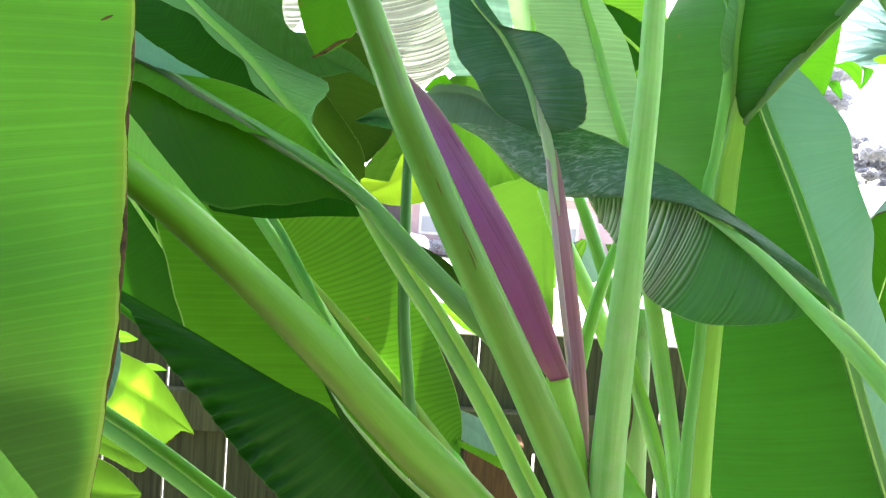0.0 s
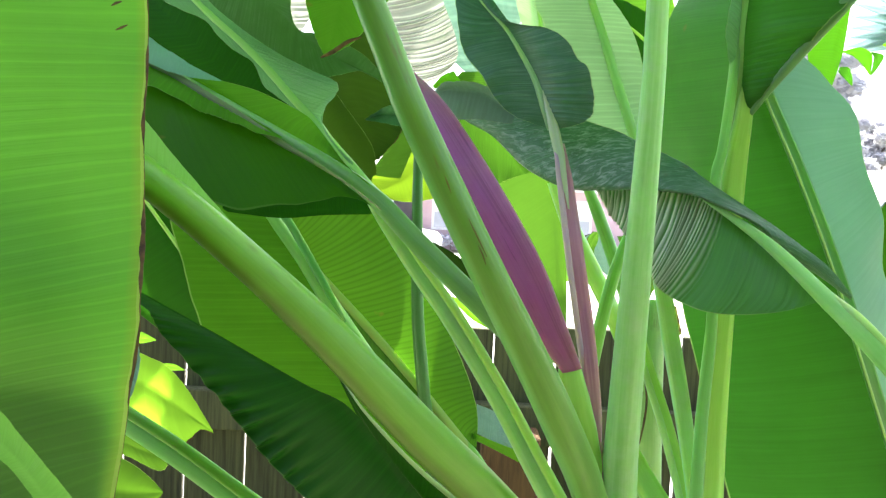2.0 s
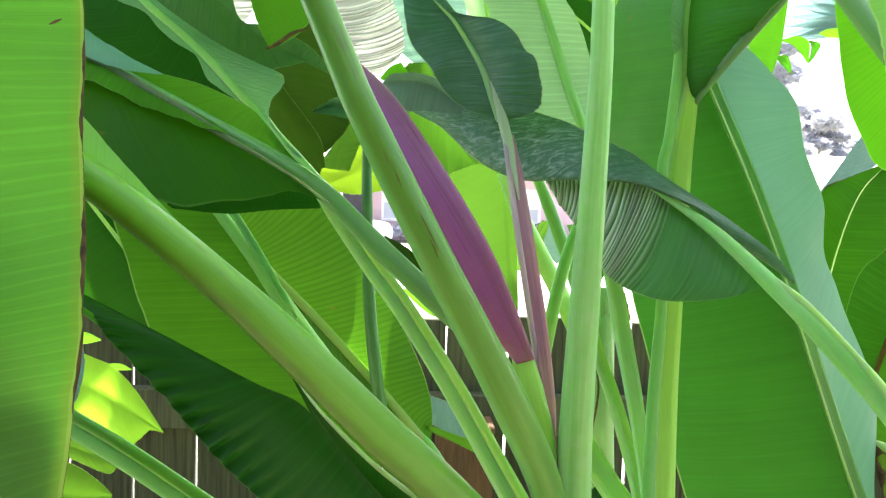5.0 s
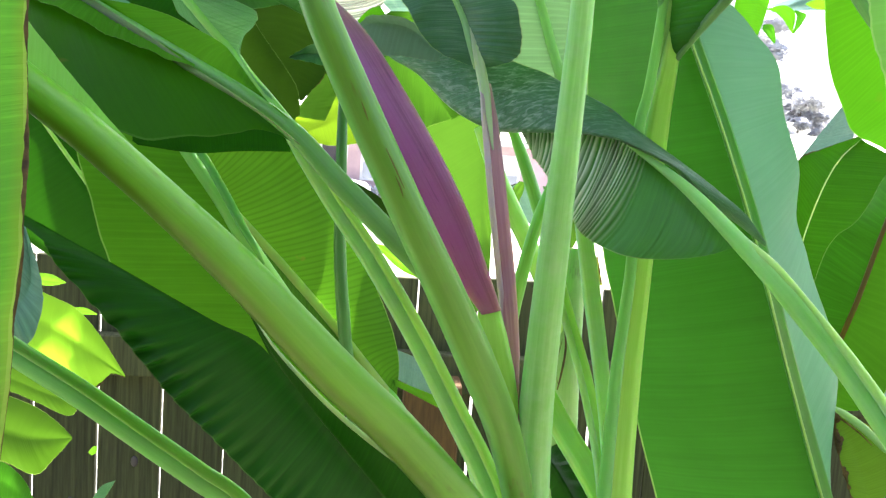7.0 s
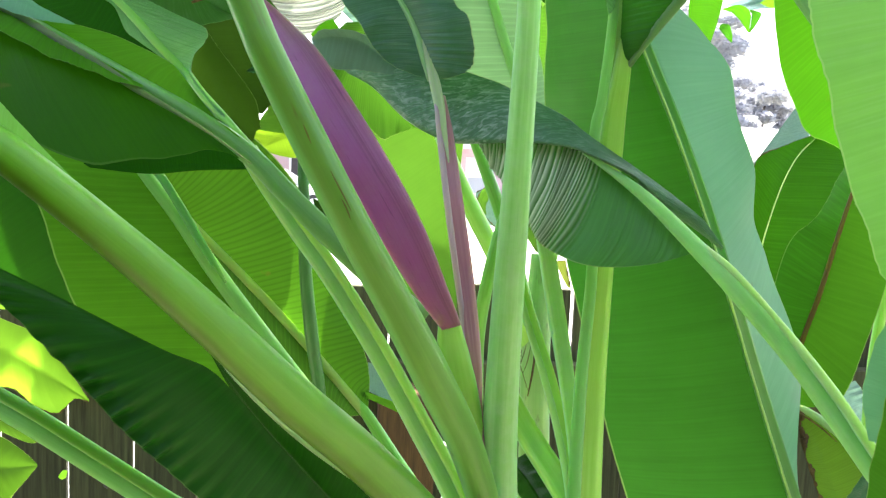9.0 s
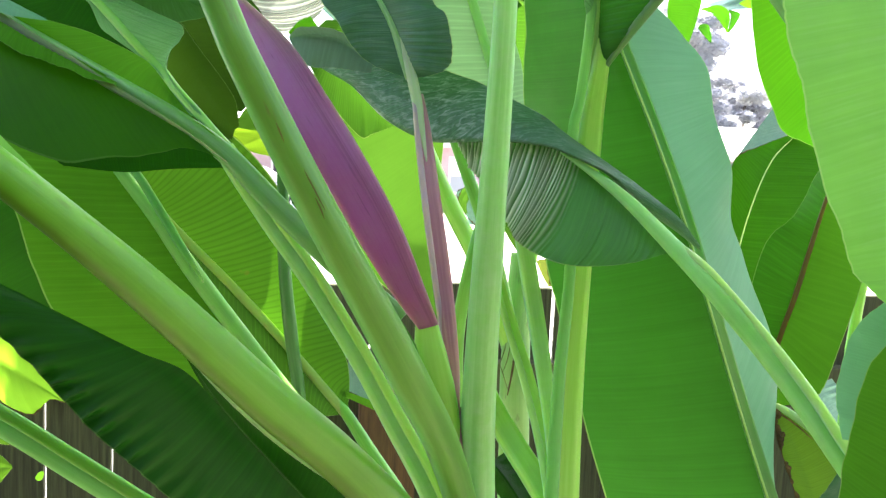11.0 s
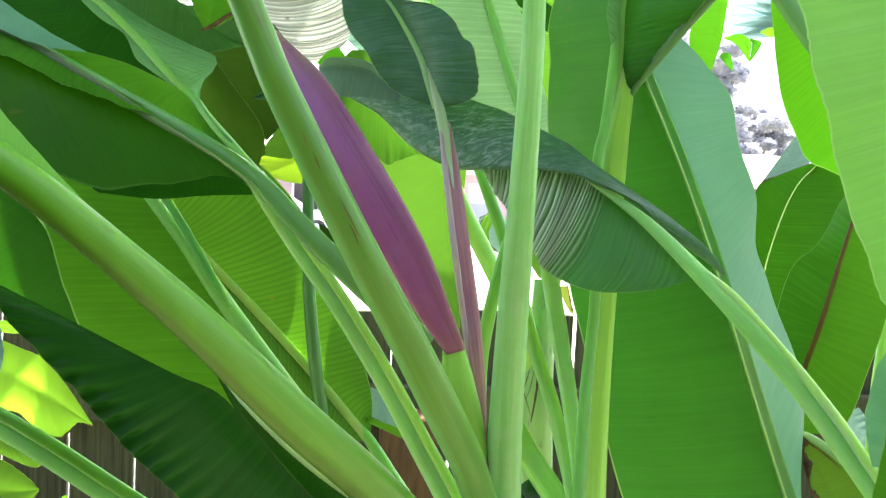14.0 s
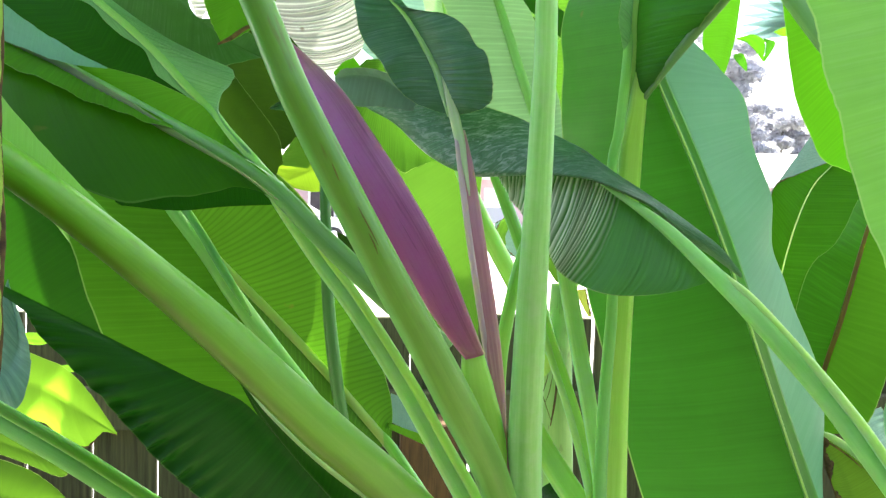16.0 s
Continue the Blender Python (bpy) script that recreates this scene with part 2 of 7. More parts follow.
MOTTLED = leaf_material("leaf_mottled", (0.064, 0.18, 0.078), (0.055, 0.19, 0.05), through_amount=0.2, gloss=0.36, bloom=0.3, shine=0.5, silver=1.0, crest_gain=0.3, vein_gain=0.26, rim=0.6)
PLEATED = leaf_material("leaf_pleated", (0.058, 0.20, 0.042), (0.085, 0.34, 0.025), through_amount=0.36, gloss=0.34, vein_gain=0.22, relief=0.5, shine=0.5, crest_light=1.0, crest_gain=0.1, crest_from=18.0)
# Pale teal: sky glare on the leaf, put into the colour.
PALE = leaf_material("leaf_pale_glare", (0.20, 0.43, 0.29), (0.18, 0.48, 0.19), through_amount=0.4, gloss=0.44, vein_gain=0.055, relief=0.35, bloom=0.15)
WASHED = leaf_material("leaf_washed", (0.24, 0.43, 0.21), (0.30, 0.55, 0.22), through_amount=0.45, gloss=0.5, vein_gain=0.16, crest_gain=0.4)
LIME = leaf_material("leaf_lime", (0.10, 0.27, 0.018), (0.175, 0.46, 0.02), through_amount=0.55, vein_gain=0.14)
# Brighter copy of the lime green: sunlight put into the colour.
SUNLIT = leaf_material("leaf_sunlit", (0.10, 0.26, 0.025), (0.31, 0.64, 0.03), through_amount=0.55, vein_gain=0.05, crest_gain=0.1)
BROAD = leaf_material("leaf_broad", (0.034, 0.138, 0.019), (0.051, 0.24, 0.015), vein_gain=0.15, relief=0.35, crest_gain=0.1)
FOREST = leaf_material("leaf_forest", (0.028, 0.12, 0.006), (0.045, 0.20, 0.005), vein_gain=0.2, gloss=0.5, shine=0.1)
MEADOW = leaf_material("leaf_meadow", (0.072, 0.22, 0.016), (0.12, 0.36, 0.016), vein_gain=0.16, gloss=0.6, shine=0.05)
GLADE = leaf_material("leaf_glade", (0.048, 0.15, 0.010), (0.078, 0.23, 0.010), vein_gain=0.14, crest_gain=-0.75, thin=3.0, through_amount=0.5)
MID = leaf_material("leaf_mid", (0.06, 0.19, 0.015), (0.10, 0.32, 0.015), vein_gain=0.11, gloss=0.7, shine=0.02)
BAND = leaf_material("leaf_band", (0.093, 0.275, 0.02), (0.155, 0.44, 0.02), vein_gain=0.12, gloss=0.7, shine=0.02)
SILVERY = leaf_material("leaf_silvery", (0.19, 0.32, 0.26), (0.12, 0.24, 0.15), through_amount=0.2, vein_gain=0.12, crest_gain=0.2, shine=0.5)
# Brightened leaf green: sun on the leaf, put into the colour.
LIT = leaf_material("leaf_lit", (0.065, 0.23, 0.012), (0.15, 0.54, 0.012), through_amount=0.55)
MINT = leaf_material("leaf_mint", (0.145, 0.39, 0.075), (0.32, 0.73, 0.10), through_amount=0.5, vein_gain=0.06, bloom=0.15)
YELLOW = leaf_material("leaf_yellowing", (0.12, 0.15, 0.03), (0.17, 0.22, 0.03), through_amount=0.5)
WITHERED = leaf_material("leaf_withered", (0.085, 0.19, 0.02), (0.15, 0.30, 0.02), through_amount=0.5, vein_gain=0.15, yellow_edge=0.9, spots=(0.22, 0.10, 0.01))
TEAL = leaf_material("leaf_teal", (0.16, 0.30, 0.27), (0.12, 0.28, 0.18), through_amount=0.3, bloom=0.3, shine=0.5, vein_gain=0.2)
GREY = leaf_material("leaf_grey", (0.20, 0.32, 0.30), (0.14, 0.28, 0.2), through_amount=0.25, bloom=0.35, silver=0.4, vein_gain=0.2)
RIB = stalk_material("midrib_green", (0.19, 0.44, 0.08), (0.30, 0.56, 0.15), streaks=0.0)
RIB_GREY = stalk_material("midrib_fresh_green", (0.10, 0.28, 0.045), (0.18, 0.36, 0.10), streaks=0.15, streak=(0.14, 0.14, 0.08), lines=8.0)
KEEL = stalk_material("midrib_greyish_purple", (0.085, 0.115, 0.04), (0.135, 0.165, 0.07), streaks=0.5, streak=(0.09, 0.065, 0.045), lines=8.0, gloss=0.7, sheen=0.0)
STALK_LILAC = stalk_material("stalk_lilac", (0.34, 0.20, 0.27), (0.50, 0.38, 0.42), streaks=0.6, streak=(0.30, 0.10, 0.20), lines=5.0, sheen=0.0)
STALK_CREAM = stalk_material("stalk_cream", (0.30, 0.50, 0.20), (0.48, 0.50, 0.36), streaks=0.6, streak=(0.30, 0.12, 0.17), lines=6.0, sheen=0.0)
RIB_PINK = stalk_material("midrib_yellowish", (0.25, 0.38, 0.07), (0.33, 0.42, 0.12), streaks=0.0)
SHEATH = stalk_material("dry_sheath_stem", (0.19, 0.41, 0.08), (0.33, 0.52, 0.18), streaks=0.7, streak=(0.12, 0.11, 0.05), lines=12.0)
RIB_RED = stalk_material("midrib_red", (0.08, 0.028, 0.013), (0.13, 0.06, 0.022), streaks=0.0, sheen=0.0)
RIB_BROWN = stalk_material("rolled_margin_green", (0.055, 0.15, 0.04), (0.14, 0.27, 0.12), streaks=0.25, streak=(0.09, 0.08, 0.04), sheen=0.0)
RIB_WAX = stalk_material("midrib_waxy", (0.15, 0.32, 0.12), (0.28, 0.44, 0.22), streaks=0.0, lines=6.0)
# Dark green: shadow of groove and fold, put into the colour.
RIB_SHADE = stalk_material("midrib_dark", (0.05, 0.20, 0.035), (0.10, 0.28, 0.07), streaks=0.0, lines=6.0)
FAN = leaf_material("leaf_fan", (0.28, 0.42, 0.46), (0.24, 0.40, 0.40), through_amount=0.35, bloom=0.3)
STALK_GREY = stalk_material("stalk_greyish", (0.16, 0.34, 0.12), (0.23, 0.42, 0.18), streaks=0.1, sheen=0.1)
STALK_FROSTED = stalk_material("stalk_frosted", (0.185, 0.50, 0.105), (0.36, 0.67, 0.28), streaks=0.05, wax=0.22, lines=9.0, flank_shading=(0.29, 0.62, 0.20))
STALK_MINT = stalk_material("stalk_mint", (0.18, 0.48, 0.09), (0.28, 0.56, 0.18), streaks=0.05, gloss=0.5, lines=7.0, wax=0.1)
STALK_MATTE = stalk_material("stalk_matte", (0.15, 0.42, 0.08), (0.21, 0.50, 0.14), streaks=0.1, gloss=0.6, sheen=0.15)
STALK = stalk_material("stalk_green", (0.12, 0.35, 0.025), (0.20, 0.47, 0.07), streaks=0.45, streak=(0.11, 0.14, 0.03), lines=9.0, flank_shading=(0.19, 0.50, 0.12))
STALK_FRONT = stalk_material("stalk_front", (0.075, 0.22, 0.014), (0.12, 0.31, 0.03), streaks=0.75, streak=(0.11, 0.11, 0.016), lines=8.0, flank_shading=(0.19, 0.48, 0.14), sheen=0.08)
# Dark brownish side: partly its own brown, partly shade put into the colour.
STALK_BROWN = stalk_material("stalk_brown_sided", (0.115, 0.33, 0.017), (0.17, 0.40, 0.04), streaks=0.4, streak=(0.10, 0.12, 0.03), lines=9.0, flank_shading=(0.10, 0.18, 0.018), sheen=0.05)
STALK_WAX = stalk_material("stalk_waxy", (0.245, 0.56, 0.10), (0.43, 0.69, 0.22), streaks=0.08, wax=0.18, lines=10.0, flank_shading=(0.28, 0.62, 0.27))
STALK_LIME = stalk_material("stalk_lime", (0.28, 0.58, 0.06), (0.43, 0.70, 0.15), streaks=0.08, lines=10.0, flank_shading=(0.22, 0.55, 0.10))
STALK_DARK = stalk_material("stalk_dark", (0.045, 0.16, 0.03), (0.08, 0.22, 0.06), streaks=0.1, sheen=0.05)
STREAK = plain_material("streak_brown", (0.075, 0.085, 0.014), (0.12, 0.12, 0.025), scale=160.0, rough=0.8)
STALK_RED = stalk_material("stalk_mauve", (0.27, 0.075, 0.16), (0.54, 0.27, 0.32), streaks=0.6, streak=(0.20, 0.04, 0.12), lines=5.0, sheen=0.0)
# Pinker left side: the light on the bract, put into its colour.
PURPLE = stalk_material("bract_purple", (0.195, 0.030, 0.128), (0.39, 0.11, 0.285), streaks=0.5, streak=(0.11, 0.014, 0.085), lines=30.0, gloss=0.34, wax=0.03, sheen=0.0, flank_shading=(0.365, 0.084, 0.285))
DRY = plain_material("dry_margin", (0.03, 0.02, 0.008), (0.17, 0.11, 0.035), scale=140.0, rough=0.95)
WOOD = plain_material("weathered_board", (0.016, 0.018, 0.006), (0.080, 0.086, 0.034), scale=11.0, rough=0.9, stretch_by=(9, 9, 0.4), bump_by=0.6)
POSTWOOD = plain_material("brown_board", (0.05, 0.024, 0.007), (0.115, 0.056, 0.016), scale=20.0, rough=0.85, stretch_by=(9, 9, 0.5), bump_by=0.5)
SOIL = plain_material("garden_soil", (0.085, 0.085, 0.05), (0.19, 0.18, 0.11), scale=6.0, rough=0.95)
PAVING = plain_material("pale_concrete", (0.42, 0.41, 0.38), (0.6, 0.58, 0.54), scale=3.0, rough=0.9)
BEHIND = plain_material("dark_boards", (0.03, 0.03, 0.022), (0.08, 0.075, 0.055), scale=9.0, rough=0.9, stretch_by=(6, 1, 0.4))
SIDING = plain_material("mauve_siding", (0.48, 0.34, 0.36), (0.60, 0.44, 0.46), scale=2.0, rough=0.8)
WHITE = plain_material("white_trim", (0.7, 0.7, 0.7), (0.82, 0.82, 0.82), scale=4.0, rough=0.6)
ROOF = plain_material("roof_shingle", (0.45, 0.44, 0.42), (0.62, 0.6, 0.58), scale=5.0, rough=0.9)
DOORDARK = plain_material("dark_door", (0.03, 0.025, 0.03), (0.06, 0.05, 0.055), scale=5.0, rough=0.6)
BARK = plain_material("bark", (0.20, 0.18, 0.16), (0.34, 0.31, 0.28), scale=8.0, rough=0.95, stretch_by=(4, 4, 0.6))
CAR_PAINT = plain_material("car_paint", (0.62, 0.63, 0.65), (0.68, 0.69, 0.7), scale=2.0, rough=0.25, bump_by=0.0)
RUBBER = plain_material("rubber", (0.02, 0.02, 0.02), (0.04, 0.04, 0.04), rough=0.8)
# Pale bluish grey: the haze of distance, put into the leaf colour.
HAZED_LEAF = leaf_material("tree_leaf_hazed", (0.66, 0.67, 0.72), (0.62, 0.63, 0.67), through_amount=0.5, vein_gain=0.0, rim=0.0, shine=0.0, gloss=0.8)
# Pale base: the bright reflected sky, put into the glass colour.
GLASS, _nt, _out, _add, _link = nodes_of("window_glass")
_g = _add("BsdfPrincipled", Roughness=0.06, **{"Base Color": (0.42, 0.45, 0.5, 1), "Specular IOR Level": 0.8})
_link(_g.outputs[0], _out.inputs[0])


# ---- shape helpers ----
def spline(points, n):
    """n points on a smooth curve through the given ones, evenly spread over its control points."""
    p = np.array(points, float)
    p = np.vstack([2 * p[0] - p[1], p, 2 * p[-1] - p[-2]])
    k = len(p) - 3
    res = []
    for s in np.linspace(0, k, n):
        i = min(int(s), k - 1)
        f = s - i
        a, b, c, d = p[i : i + 4]
        res.append(0.5 * (2 * b + (c - a) * f + (2 * a - 5 * b + 4 * c - d) * f * f + (3 * b - a - 3 * c + d) * f**3))
    return np.array(res)


def mesh_object(name, verts, faces, material, parent=None, label="", uvs=None, smooth=True):
    me = bpy.data.meshes.new(name)
    me.from_pydata([tuple(v) for v in verts], [], faces)
    if uvs is not None:
        layer = me.uv_layers.new(name="UVMap")
        flat = np.array([uvs[v] for f in faces for v in f], float).ravel()
        layer.data.foreach_set("uv", flat)
    if smooth:
        me.polygons.foreach_set("use_smooth", [True] * len(me.polygons))
    me.materials.append(material)
    me.update()
    ob = new(name, me)
    if parent:
        ob.parent = parent
        if parent.type == "EMPTY":
            ob.matrix_parent_inverse = Matrix.Translation(parent.location).inverted()
    if label:
        ob["label"] = label
    return ob


def part(name, bm, material, parent, label="", smooth=False):
    me = bpy.data.meshes.new(name)
    bm.normal_update()
    bm.to_mesh(me)
    bm.free()
    me.materials.append(material)
    if smooth:
        me.polygons.foreach_set("use_smooth", [True] * len(me.polygons))
    ob = new(name, me)
    if parent:
        ob.parent = parent
        if parent.type == "EMPTY":
            ob.matrix_parent_inverse = Matrix.Translation(parent.location).inverted()
    if label:
        ob["label"] = label
    return ob


def tube(name, points, radii, material, parent, label="", n=40, sides=18, flat=1.0, groove=0.0, face=(0, -1, 0.2), ridge=0.0, turn=0.0):
    """A fleshy stalk along a smooth curve. flat: depth over width; groove: how deep the channel is that runs
    along the side that looks along face; ridge: fine ribbing; turn: by how much of a full turn the colour bands
    lie turned round the stalk."""
    c = spline(points, n)
    r = np.interp(np.linspace(0, 1, n), np.linspace(0, 1, len(radii)), radii)
    tan = np.gradient(c, axis=0)
    tan /= np.linalg.norm(tan, axis=1)[:, None]
    f = np.array(face, float)
    verts, uvs, faces = [], [], []
    length = np.r_[0, np.cumsum(np.linalg.norm(np.diff(c, axis=0), axis=1))]
    for i in range(n):
        ahead = f - tan[i] * (f @ tan[i])
        ahead /= np.linalg.norm(ahead)
        side = np.cross(tan[i], ahead)
        for j in range(sides):
            a = 2 * math.pi * j / sides
            w = 1 + ridge * math.cos(a * 7 + 0.3 * math.sin(length[i] * 20))
            inward = groove * max(0.0, math.cos(a)) ** 6
            x, y = math.sin(a) * w, (math.cos(a) * w - 1.6 * inward) * flat
            verts.append(c[i] + r[i] * (side * x + ahead * y))
            uvs.append((abs((j / sides + turn) % 1.0 * 2 - 1), length[i] * 4))
    for i in range(n - 1):
        for j in range(sides):
            k = (j + 1) % sides
            faces.append((i * sides + j, i * sides + k, (i + 1) * sides + k, (i + 1) * sides + j))
    faces.append(tuple(range(sides))[::-1])
    faces.append(tuple((n - 1) * sides + j for j in range(sides)))
    return mesh_object(name, verts, faces, material, parent, label, uvs)


LEAF_COUNT = [0]


def leaf(plant, rib, left, right, material, label="", rib_r=(0.003, 0.001), rib_mat=None, bulge=0.05, pleat=0.0, pleats=60, wave=0.0008,
         n=72, m=9, rib_name="midrib", dry="", dry_w=0.002, fringe=0.0, right_mat=None, left_mat=None, rib_groove=0.0, pleat_span=None, rough=0.0, outward=0.0, sweep=0.0):
    """A leaf blade between its two margins, arched off the midrib, with pleats along the side veins and a wavy margin.
    sweep: by how many veins each one runs on along the midrib before it meets the margin."""
    LEAF_COUNT[0] += 1
    rng = random.Random(LEAF_COUNT[0] * 17)
    cr, cl, cg = spline(rib, n), spline(left, n), spline(right, n)
    tan = np.gradient(cr, axis=0)
    tan /= np.linalg.norm(tan, axis=1)[:, None] + 1e-9
    verts, uvs, faces = [], [], []
    phase = [rng.uniform(0, 6.3) for _ in range(6)]
    across = 2 * m + 1
    for i in range(n):
        u = i / (n - 1)
        ends = min(1.0, 8 * u, 8 * (1 - u))
        for sgn, edge in ((-1, cl[i]), (1, cg[i])):
            way = edge - cr[i]
            wid = np.linalg.norm(way) + 1e-9
            nor = np.cross(tan[i], way / wid) * -sgn
            ln = np.linalg.norm(nor)
            nor = nor / ln if ln > 1e-6 else np.array((0, -1.0, 0))
            cols = range(0, m) if sgn < 0 else range(0, m + 1)
            strong = pleat if not pleat_span else pleat * (0.04 + math.exp(-(((u - pleat_span[0]) / pleat_span[1]) ** 2)))
            for j in cols:
                s = 1 - j / m if sgn < 0 else j / m
                lift = bulge * wid * math.sin(math.pi * s) * 0.9
                ph = 2 * math.pi * (pleats * u + sweep * s**1.15) + 1.3 * math.sin(9 * u + phase[0]) + 0.6 * s + rough * (1.5 * math.sin(37 * u + phase[4]) + 0.9 * math.sin(83 * u + phase[5]) + 0.7 * math.sin(5 * s + 29 * u))
                lift += strong * min(1.0, (wid / 0.03) ** 2) * math.sin(ph) * min(1, 3 * s) * s**outward * (0.6 + 0.4 * math.sin(13 * u + phase[1])) * ends
                lift += wave * min(1.0, wid / 0.03) * s * s * ends * (math.sin(21 * u + phase[2]) + 0.6 * math.sin(47 * u + phase[3]))
                place = cr[i] + way * s + nor * lift
                if s > 0.85 and ends >= 1:
                    place = place + tan[i] * 0.0004 * math.sin(83 * u + phase[4]) - way * fringe * (s - 0.85) * (1 + math.sin(61 * u + phase[5]) * math.sin(23 * u))
                verts.append(place)
                uvs.append((ph / (2 * math.pi) / 60, 0.5 + 0.5 * s * sgn))
    for i in range(n - 1):
        for j in range(across - 1):
            a = i * across + j
            faces.append((a, a + 1, a + across + 1, a + across))
    blade = mesh_object("leaf", verts, faces, material, plant, label, uvs)
    if rib_r:
        tube(rib_name, [tuple(c) for c in cr[:: max(1, n // 24)]] + [tuple(cr[-1])], rib_r, rib_mat or RIB, blade, n=48, sides=12, flat=0.8, groove=rib_groove)
    if right_mat or left_mat:
        blade.data.materials.append(right_mat or left_mat)
        idx = [int((k % (across - 1) >= m) == bool(right_mat)) for k in range(len(faces))]
        blade.data.polygons.foreach_set("material_index", idx)
    if dry:
        edge = [verts[i * across + (0 if dry == "left" else across - 1)] for i in range(0, n, 1)]
        ev = spline(edge, 150)
        inner = np.array([cr[int(k * (n - 1) / 149)] for k in range(150)]) - ev
        inner /= np.linalg.norm(inner, axis=1)[:, None] + 1e-9
        fat = [dry_w * max(0.2, 0.7 + 1.9 * noise.noise((k * 0.045, 3.3, LEAF_COUNT[0])) + 0.8 * noise.noise((k * 0.23, 1.3, 9.0))) for k in range(150)]
        mid = [tuple(e + v * f * 0.5) for e, v, f in zip(ev, inner, fat)]
        tube("dry_margin", mid, fat, DRY, blade, "brown dried leaf margin", n=150, sides=6, flat=0.35)
    return blade


def curtain(plant, top, mid, low, material, label="", pleat=0.001, waves=60, zone=(0.4, 0.5), n=600, m=16, bend=0.6):
    """A gathered leaf half that hangs from one line over a second to a third, with uneven folds running down it.
    zone: where along it the folds set in and where they are full."""
    LEAF_COUNT[0] += 1
    rng = random.Random(LEAF_COUNT[0] * 17)
    ph0 = [rng.uniform(0, 6.3) for _ in range(5)]
    ct, cm, cl = spline(top, n), spline(mid, n), spline(low, n)
    s = np.linspace(0, 1, m)[:, None, None]
    grid = ct * (1 - s) * (1 - 2 * s) + cm * 4 * s * (1 - s) + cl * s * (2 * s - 1)
    du, ds = np.gradient(grid, axis=1), np.gradient(grid, axis=0)
    nor = np.cross(du, ds)
    nor /= np.linalg.norm(nor, axis=2)[:, :, None] + 1e-12
    nor *= np.where(nor[:, :, 1:2] > 0, -1, 1)
    verts, uvs, faces = [], [], []
    for i in range(n):
        u = i / (n - 1)
        k = min(1.0, max(0.0, (u - zone[0]) / (zone[1] - zone[0])))
        strong = pleat * (0.07 + 0.93 * k * k * (3 - 2 * k)) * min(1.0, 30 * (1 - u))
        for j in range(m):
            f = j / (m - 1)
            ph = 2 * math.pi * waves * u + 1.9 * math.sin(23 * u + ph0[0]) + 1.3 * math.sin(61 * u + ph0[1]) + bend * (math.sin(4 * f + 31 * u + ph0[2]) + 2.2 * noise.noise((19 * u, 2.5 * f, 8.1)))
            fold = math.sin(ph) + 0.35 * math.sin(0.5 * ph + 2.1 * f + ph0[3])
            uneven = 0.62 + 0.38 * math.sin(47 * u + 3.0 * f + ph0[4]) + 0.55 * noise.noise((ph / 6.2832 * 0.9, 1.5 * f, 4.7))
            verts.append(grid[j, i] + nor[j, i] * strong * fold * uneven * min(1.0, 0.25 + 5 * f))
            uvs.append(((ph - math.pi / 2) / (2 * math.pi) / 60, 0.5 + 0.5 * f))
    for i in range(n - 1):
        for j in range(m - 1):
            a = i * m + j
            faces.append((a, a + 1, a + m + 1, a + m))
    return mesh_object("leaf", verts, faces, material, plant, label, uvs)


def spindle(name, left, right, material, parent, label="", n=60, sides=24, flat=0.4, ridge=0.0, face=(0, -1, 0)):
    """A rolled body between two outlines."""
    cl, cr = spline(left, n), spline(right, n)
    f = np.array(face, float)
    verts, uvs, faces = [], [], []
    for i in range(n):
        mid, half = (cl[i] + cr[i]) / 2, (cr[i] - cl[i]) / 2
        w = np.linalg.norm(half) + 1e-9
        out_way = f - half / w * (f @ half / w)
        out_way /= np.linalg.norm(out_way)
        for j in range(sides):
            a = 2 * math.pi * j / sides
            k = 1 + ridge * math.sin(a * 11 + 0.6 * math.sin(i * 0.13))
            verts.append(mid + half * math.cos(a) + out_way * w * flat * math.sin(a) * k)
            uvs.append((0.5 + 0.5 * math.cos(a), i / n * 1.3))
    for i in range(n - 1):
        for j in range(sides):
            k = (j + 1) % sides
            faces.append((i * sides + j, (i + 1) * sides + j, (i + 1) * sides + k, i * sides + k))
    faces.append(tuple(range(sides)))
    faces.append(tuple((n - 1) * sides + j for j in range(sides))[::-1])
    return mesh_object(name, verts, faces, material, parent, label, uvs)


def empty(name, place, label, category, group=""):
    ob = new(name)
    ob.empty_display_size = 0.1
    ob.location = place
    return tagged(ob, label, category, group)


# ---- the plants ----
main = empty('banana_plant', (0.1089, 0.4712, 0), 'banana plant with green stalks and a purple flower bract', 'banana plant', 'banana plants')
tube('pseudostem', [(0.1089, 0.4712, -0.05), (0.1139, 0.4712, 0.7813), (0.1089, 0.4712, 1.5625)], (0.045, 0.036, 0.03), STALK_WAX, main, 'pale green sheathed stem')
tube('petiole', [(-0.0504, 0.3245, 1.8855), (-0.0343, 0.3213, 1.8502), (-0.0237, 0.3178, 1.8261), (-0.0181, 0.316, 1.8141), (-0.0022, 0.3195, 1.7835), (0.0152, 0.3266, 1.7511), (0.0349, 0.3443, 1.7155), (0.0531, 0.3643, 1.6809), (0.0746, 0.4081, 1.6366), (0.0945, 0.4509, 1.5819), (0.1095, 0.473, 1.5197)],
     (0.006, 0.0062, 0.0063, 0.0064, 0.0069, 0.0073, 0.008, 0.0087, 0.009, 0.0091, 0.0096), STALK_FRONT, main, 'thick smooth green leaf stalk with brown streaks', ridge=0.012, turn=0.07, sides=28)
